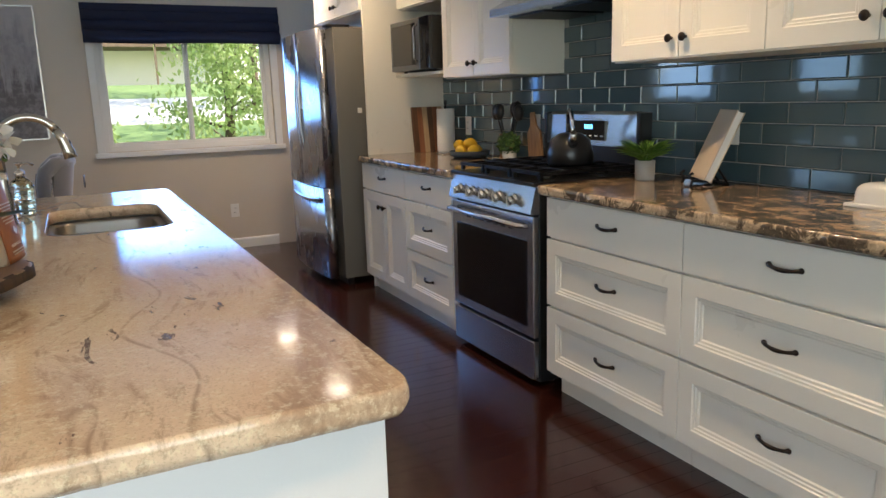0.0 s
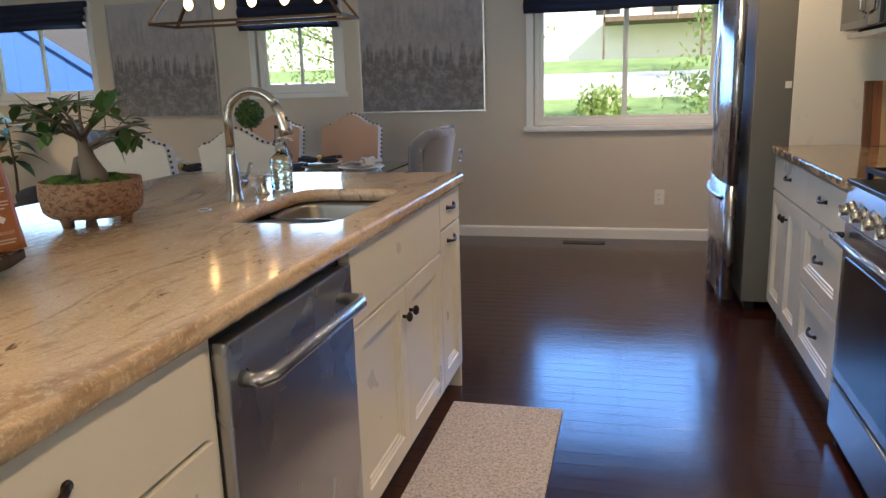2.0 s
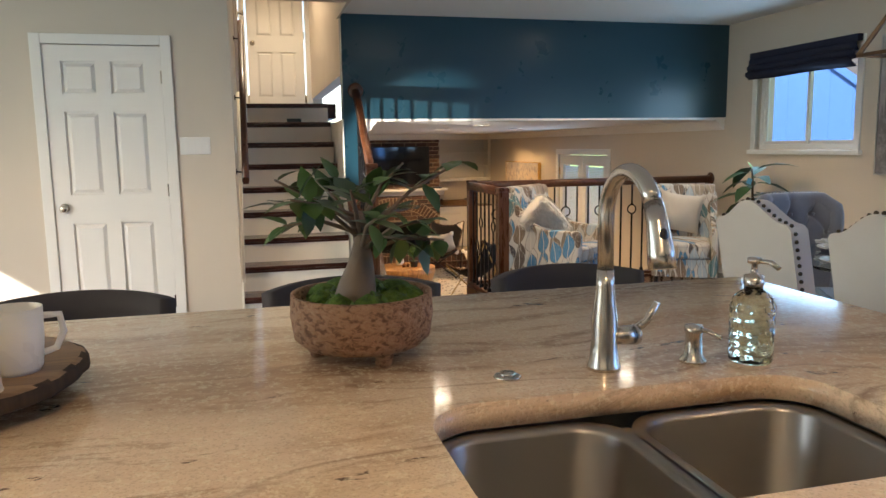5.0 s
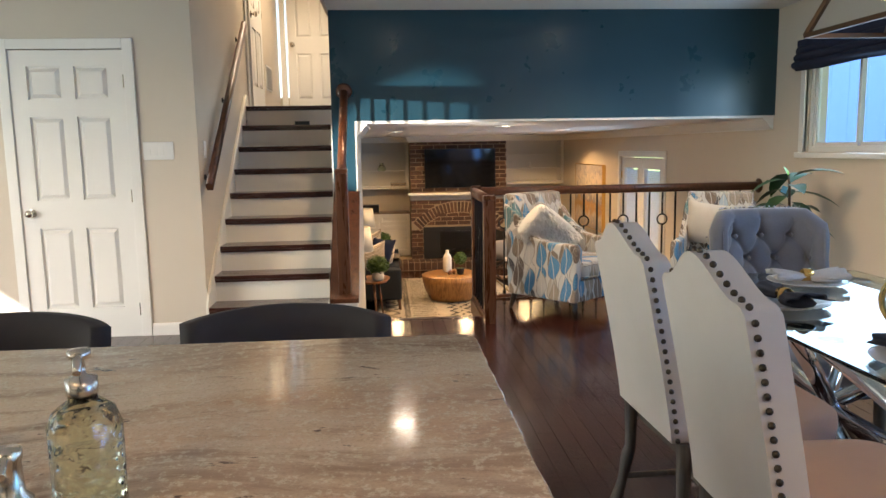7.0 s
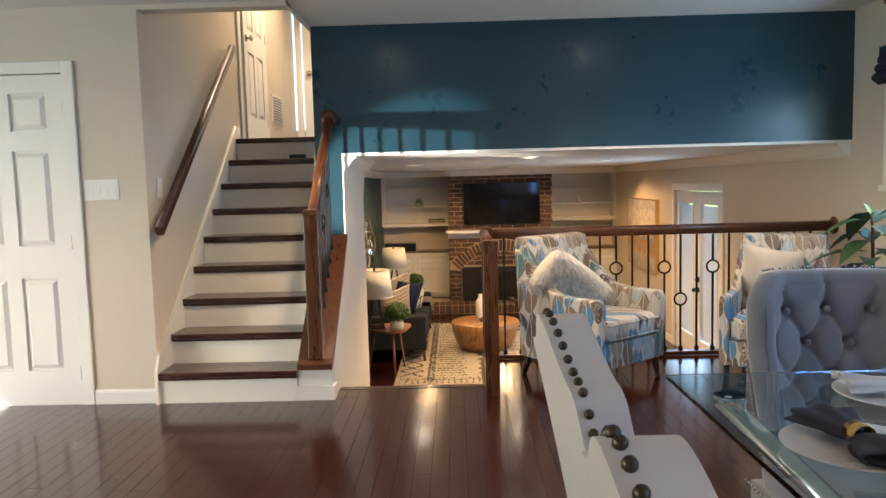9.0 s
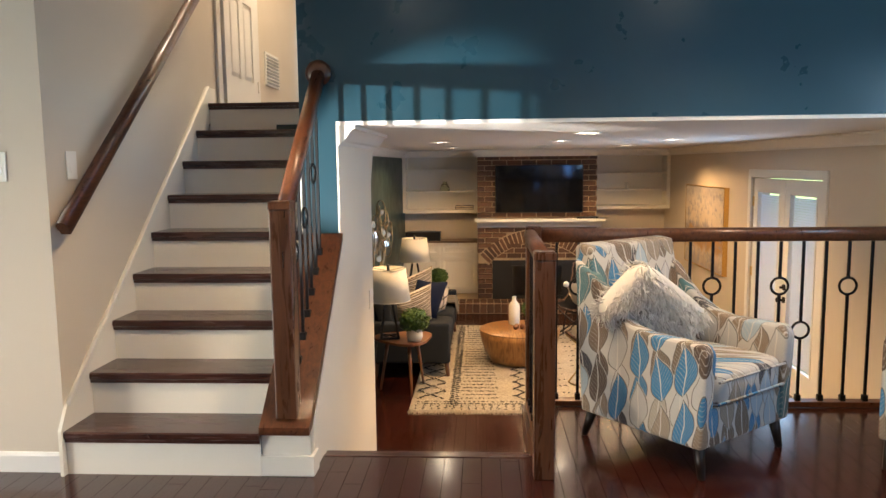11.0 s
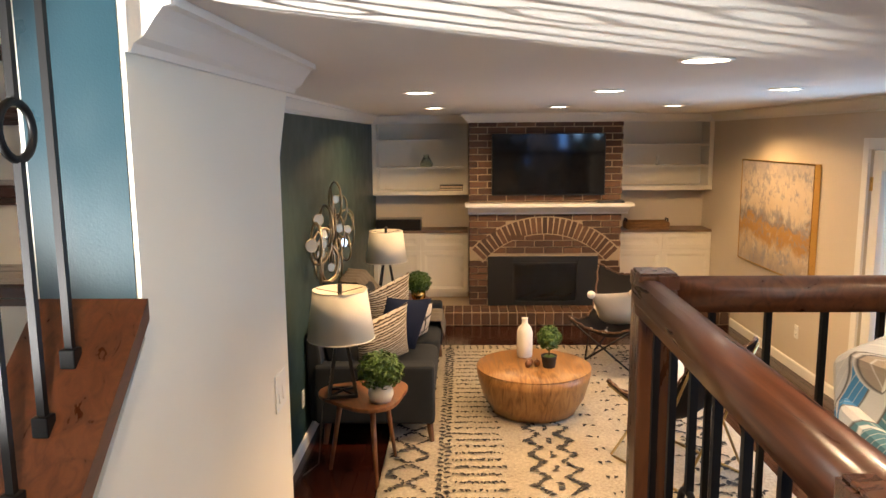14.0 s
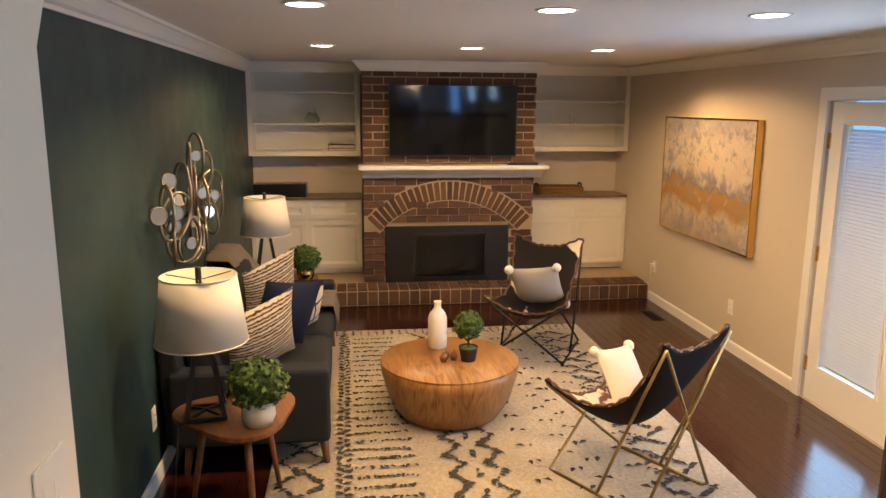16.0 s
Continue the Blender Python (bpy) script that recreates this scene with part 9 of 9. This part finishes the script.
for sgn in (-1, 1):
    part("roof_slope", M().prism([(0, 5.15), (sgn * 4.4, 2.54), (sgn * 4.4, 2.60), (0, 5.21)], "y", -0.06, 1.9), ROOF, hs)
    part("rake_board", M().prism([(0, 5.09), (sgn * 4.4, 2.48), (sgn * 4.4, 2.59), (0, 5.20)], "y", -0.085, -0.062), SIDING, hs)
drive = M().add([(x_, y_, -1.3 + 3.6 * (y_ - 13.3) / 26 + z_) for z_ in (0.0, 0.03) for x_, y_ in ((-30, 27.5), (30, 27.5), (30, 34), (-30, 34))], [(3, 2, 1, 0), (4, 5, 6, 7), (0, 1, 5, 4), (1, 2, 6, 5), (2, 3, 7, 6), (3, 0, 4, 7)])
setting("road", drive, paint("pale_concrete", (0.62, 0.60, 0.56), 0.9, 0.1), "pale concrete road across the slope behind the garden", "road")
h2 = thing("far_house", "white house with a deck on the hill", "house", pose(4.5, 44, 2.2))
WSID = paint("white_siding", (0.75, 0.74, 0.72), 0.6)
part("wall", M().box(-7, 7, 0, 6, 0, 6), WSID, h2)
part("roof", M().prism([(-0.6, 6), (3, 9), (6.6, 6)], "x", -7.6, 7.6), ROOF, h2)
for k in range(4):
    w_ = part("window", M().box(-5.5 + 3 * k, -4.2 + 3 * k, -0.05, 0, 2.6, 4.4), BLACKGLASS, h2)
part("deck", M().box(-5, 5, -3, 0, 2.0, 2.25), BARK, h2)
for k in range(9):
    part("deck_post", M().box(-5 + k * 1.2, -4.9 + k * 1.2, -3, -2.9, 0 if k % 4 == 0 else 2.25, 3.2), BARK, h2)

# ---- floor planks, last ----
rnd = random.Random(4)
PW = 0.083
floor_ob = bpy.data.objects["floor"]
rest = M()
lens = [0.75, 0.95, 1.2, 1.45]
cache = {}
for r in range(int((NY - SY) / PW) + 1):
    y = SY + r * PW
    y1 = min(y + PW, NY)
    xend = -4.99 if y < 4.30 else -5.70
    x = EX
    x -= rnd.uniform(0, 0.6)
    first = True
    while x > xend + 0.02 or first:
        ln = rnd.choice(lens)
        if first:
            a, b = x, EX
            first = False
        else:
            a, b = max(xend, x - ln), x
            x = a
        if b - a < 0.01:
            continue
        near = 3.45 < y < 5.35 and b - a > 0.7 and y1 - y > PW * 0.99
        if near:
            key = round(b - a, 3)
            if key not in cache:
                w, g, d = b - a, 0.0004, 0.0009
                mm = M()
                v = [(g, g, -0.02), (w - g, g, -0.02), (w - g, PW - g, -0.02), (g, PW - g, -0.02), (g, g, -d), (w - g, g, -d), (w - g, PW - g, -d), (g, PW - g, -d)]
                v += [(g + d, g + d, 0), (w - g - d, g + d, 0), (w - g - d, PW - g - d, 0), (g + d, PW - g - d, 0)]
                mm.add(v, [(0, 1, 5, 4), (1, 2, 6, 5), (2, 3, 7, 6), (3, 0, 4, 7), (4, 5, 9, 8), (5, 6, 10, 9), (6, 7, 11, 10), (7, 4, 8, 11), (8, 9, 10, 11)])
                cache[key] = mm.mesh("plank", FLOORM)
            ob = part("plank", cache[key], FLOORM, floor_ob)
            ob.location = (a, y, 0)
        else:
            g, d = 0.0004, 0.0009
            v = [(a + g, y + g, -0.02), (b - g, y + g, -0.02), (b - g, y1 - g, -0.02), (a + g, y1 - g, -0.02), (a + g, y + g, -d), (b - g, y + g, -d), (b - g, y1 - g, -d), (a + g, y1 - g, -d)]
            v += [(a + g + d, y + g + d, 0), (b - g - d, y + g + d, 0), (b - g - d, y1 - g - d, 0), (a + g + d, y1 - g - d, 0)]
            rest.add(v, [(0, 1, 5, 4), (1, 2, 6, 5), (2, 3, 7, 6), (3, 0, 4, 7), (4, 5, 9, 8), (5, 6, 10, 9), (6, 7, 11, 10), (7, 4, 8, 11), (8, 9, 10, 11)])
tagged(part("floor_planks", rest, FLOORJ, floor_ob), kind="stuff")
low = M()
for r in range(int((NY - 2.85) / PW) + 1):
    y = 2.85 + r * PW
    y1 = min(y + PW, NY)
    x = -5.0 + rnd.uniform(0, 0.5)
    while x > -13.3:
        ln = rnd.choice(lens)
        a, b = max(-13.3, x - ln), min(x, -5.0)
        x -= ln
        if b - a < 0.02 or y1 - y < 0.02:
            continue
        g, d, z = 0.0004, 0.0008, LZ
        v = [(a + g, y + g, z - 0.02), (b - g, y + g, z - 0.02), (b - g, y1 - g, z - 0.02), (a + g, y1 - g, z - 0.02), (a + g + d, y + g + d, z), (b - g - d, y + g + d, z), (b - g - d, y1 - g - d, z), (a + g + d, y1 - g - d, z)]
        low.add(v, [(0, 1, 5, 4), (1, 2, 6, 5), (2, 3, 7, 6), (3, 0, 4, 7), (4, 5, 6, 7)])
tagged(part("floor_planks", low, FLOORJ, bpy.data.objects["floor_lower"]), kind="stuff")
# backsplash tiles
TW, TH = 0.225, 0.0785
bs = setting("backsplash", M().box(EX - 0.006, EX - 0.001, -0.4, 4.893, 0.921, 1.70), GROUT, "slate blue glass tile backsplash in running bond", "backsplash")
tcache = {}
for r in range(10):
    z = 0.922 + r * TH
    y = 4.892 + (TW / 2 if r % 2 else 0)
    while y > 0.9:
        y0, y1 = y - TW + 0.0035, min(y, 4.892)
        y -= TW
        if z > 1.36 and not (2.68 < y0 and y1 < 3.56):
            if z > 1.40 or not (y1 > 2.68 and y0 < 3.46):
                if z > 1.40:
                    continue
        key = round(y1 - y0, 3)
        if key not in tcache:
            e, w, hh = 0.004, y1 - y0, TH - 0.0035
            v = [(0, 0, 0), (0, w, 0), (0, w, hh), (0, 0, hh), (-0.006, e, e), (-0.006, w - e, e), (-0.006, w - e, hh - e), (-0.006, e, hh - e)]
            tcache[key] = M().add(v, [(0, 4, 5, 1), (1, 5, 6, 2), (2, 6, 7, 3), (3, 7, 4, 0), (4, 7, 6, 5)]).mesh("tile", TILE)
        o = part("tile", tcache[key], TILE, bs)
        o.location = (EX - 0.006, y0, z)
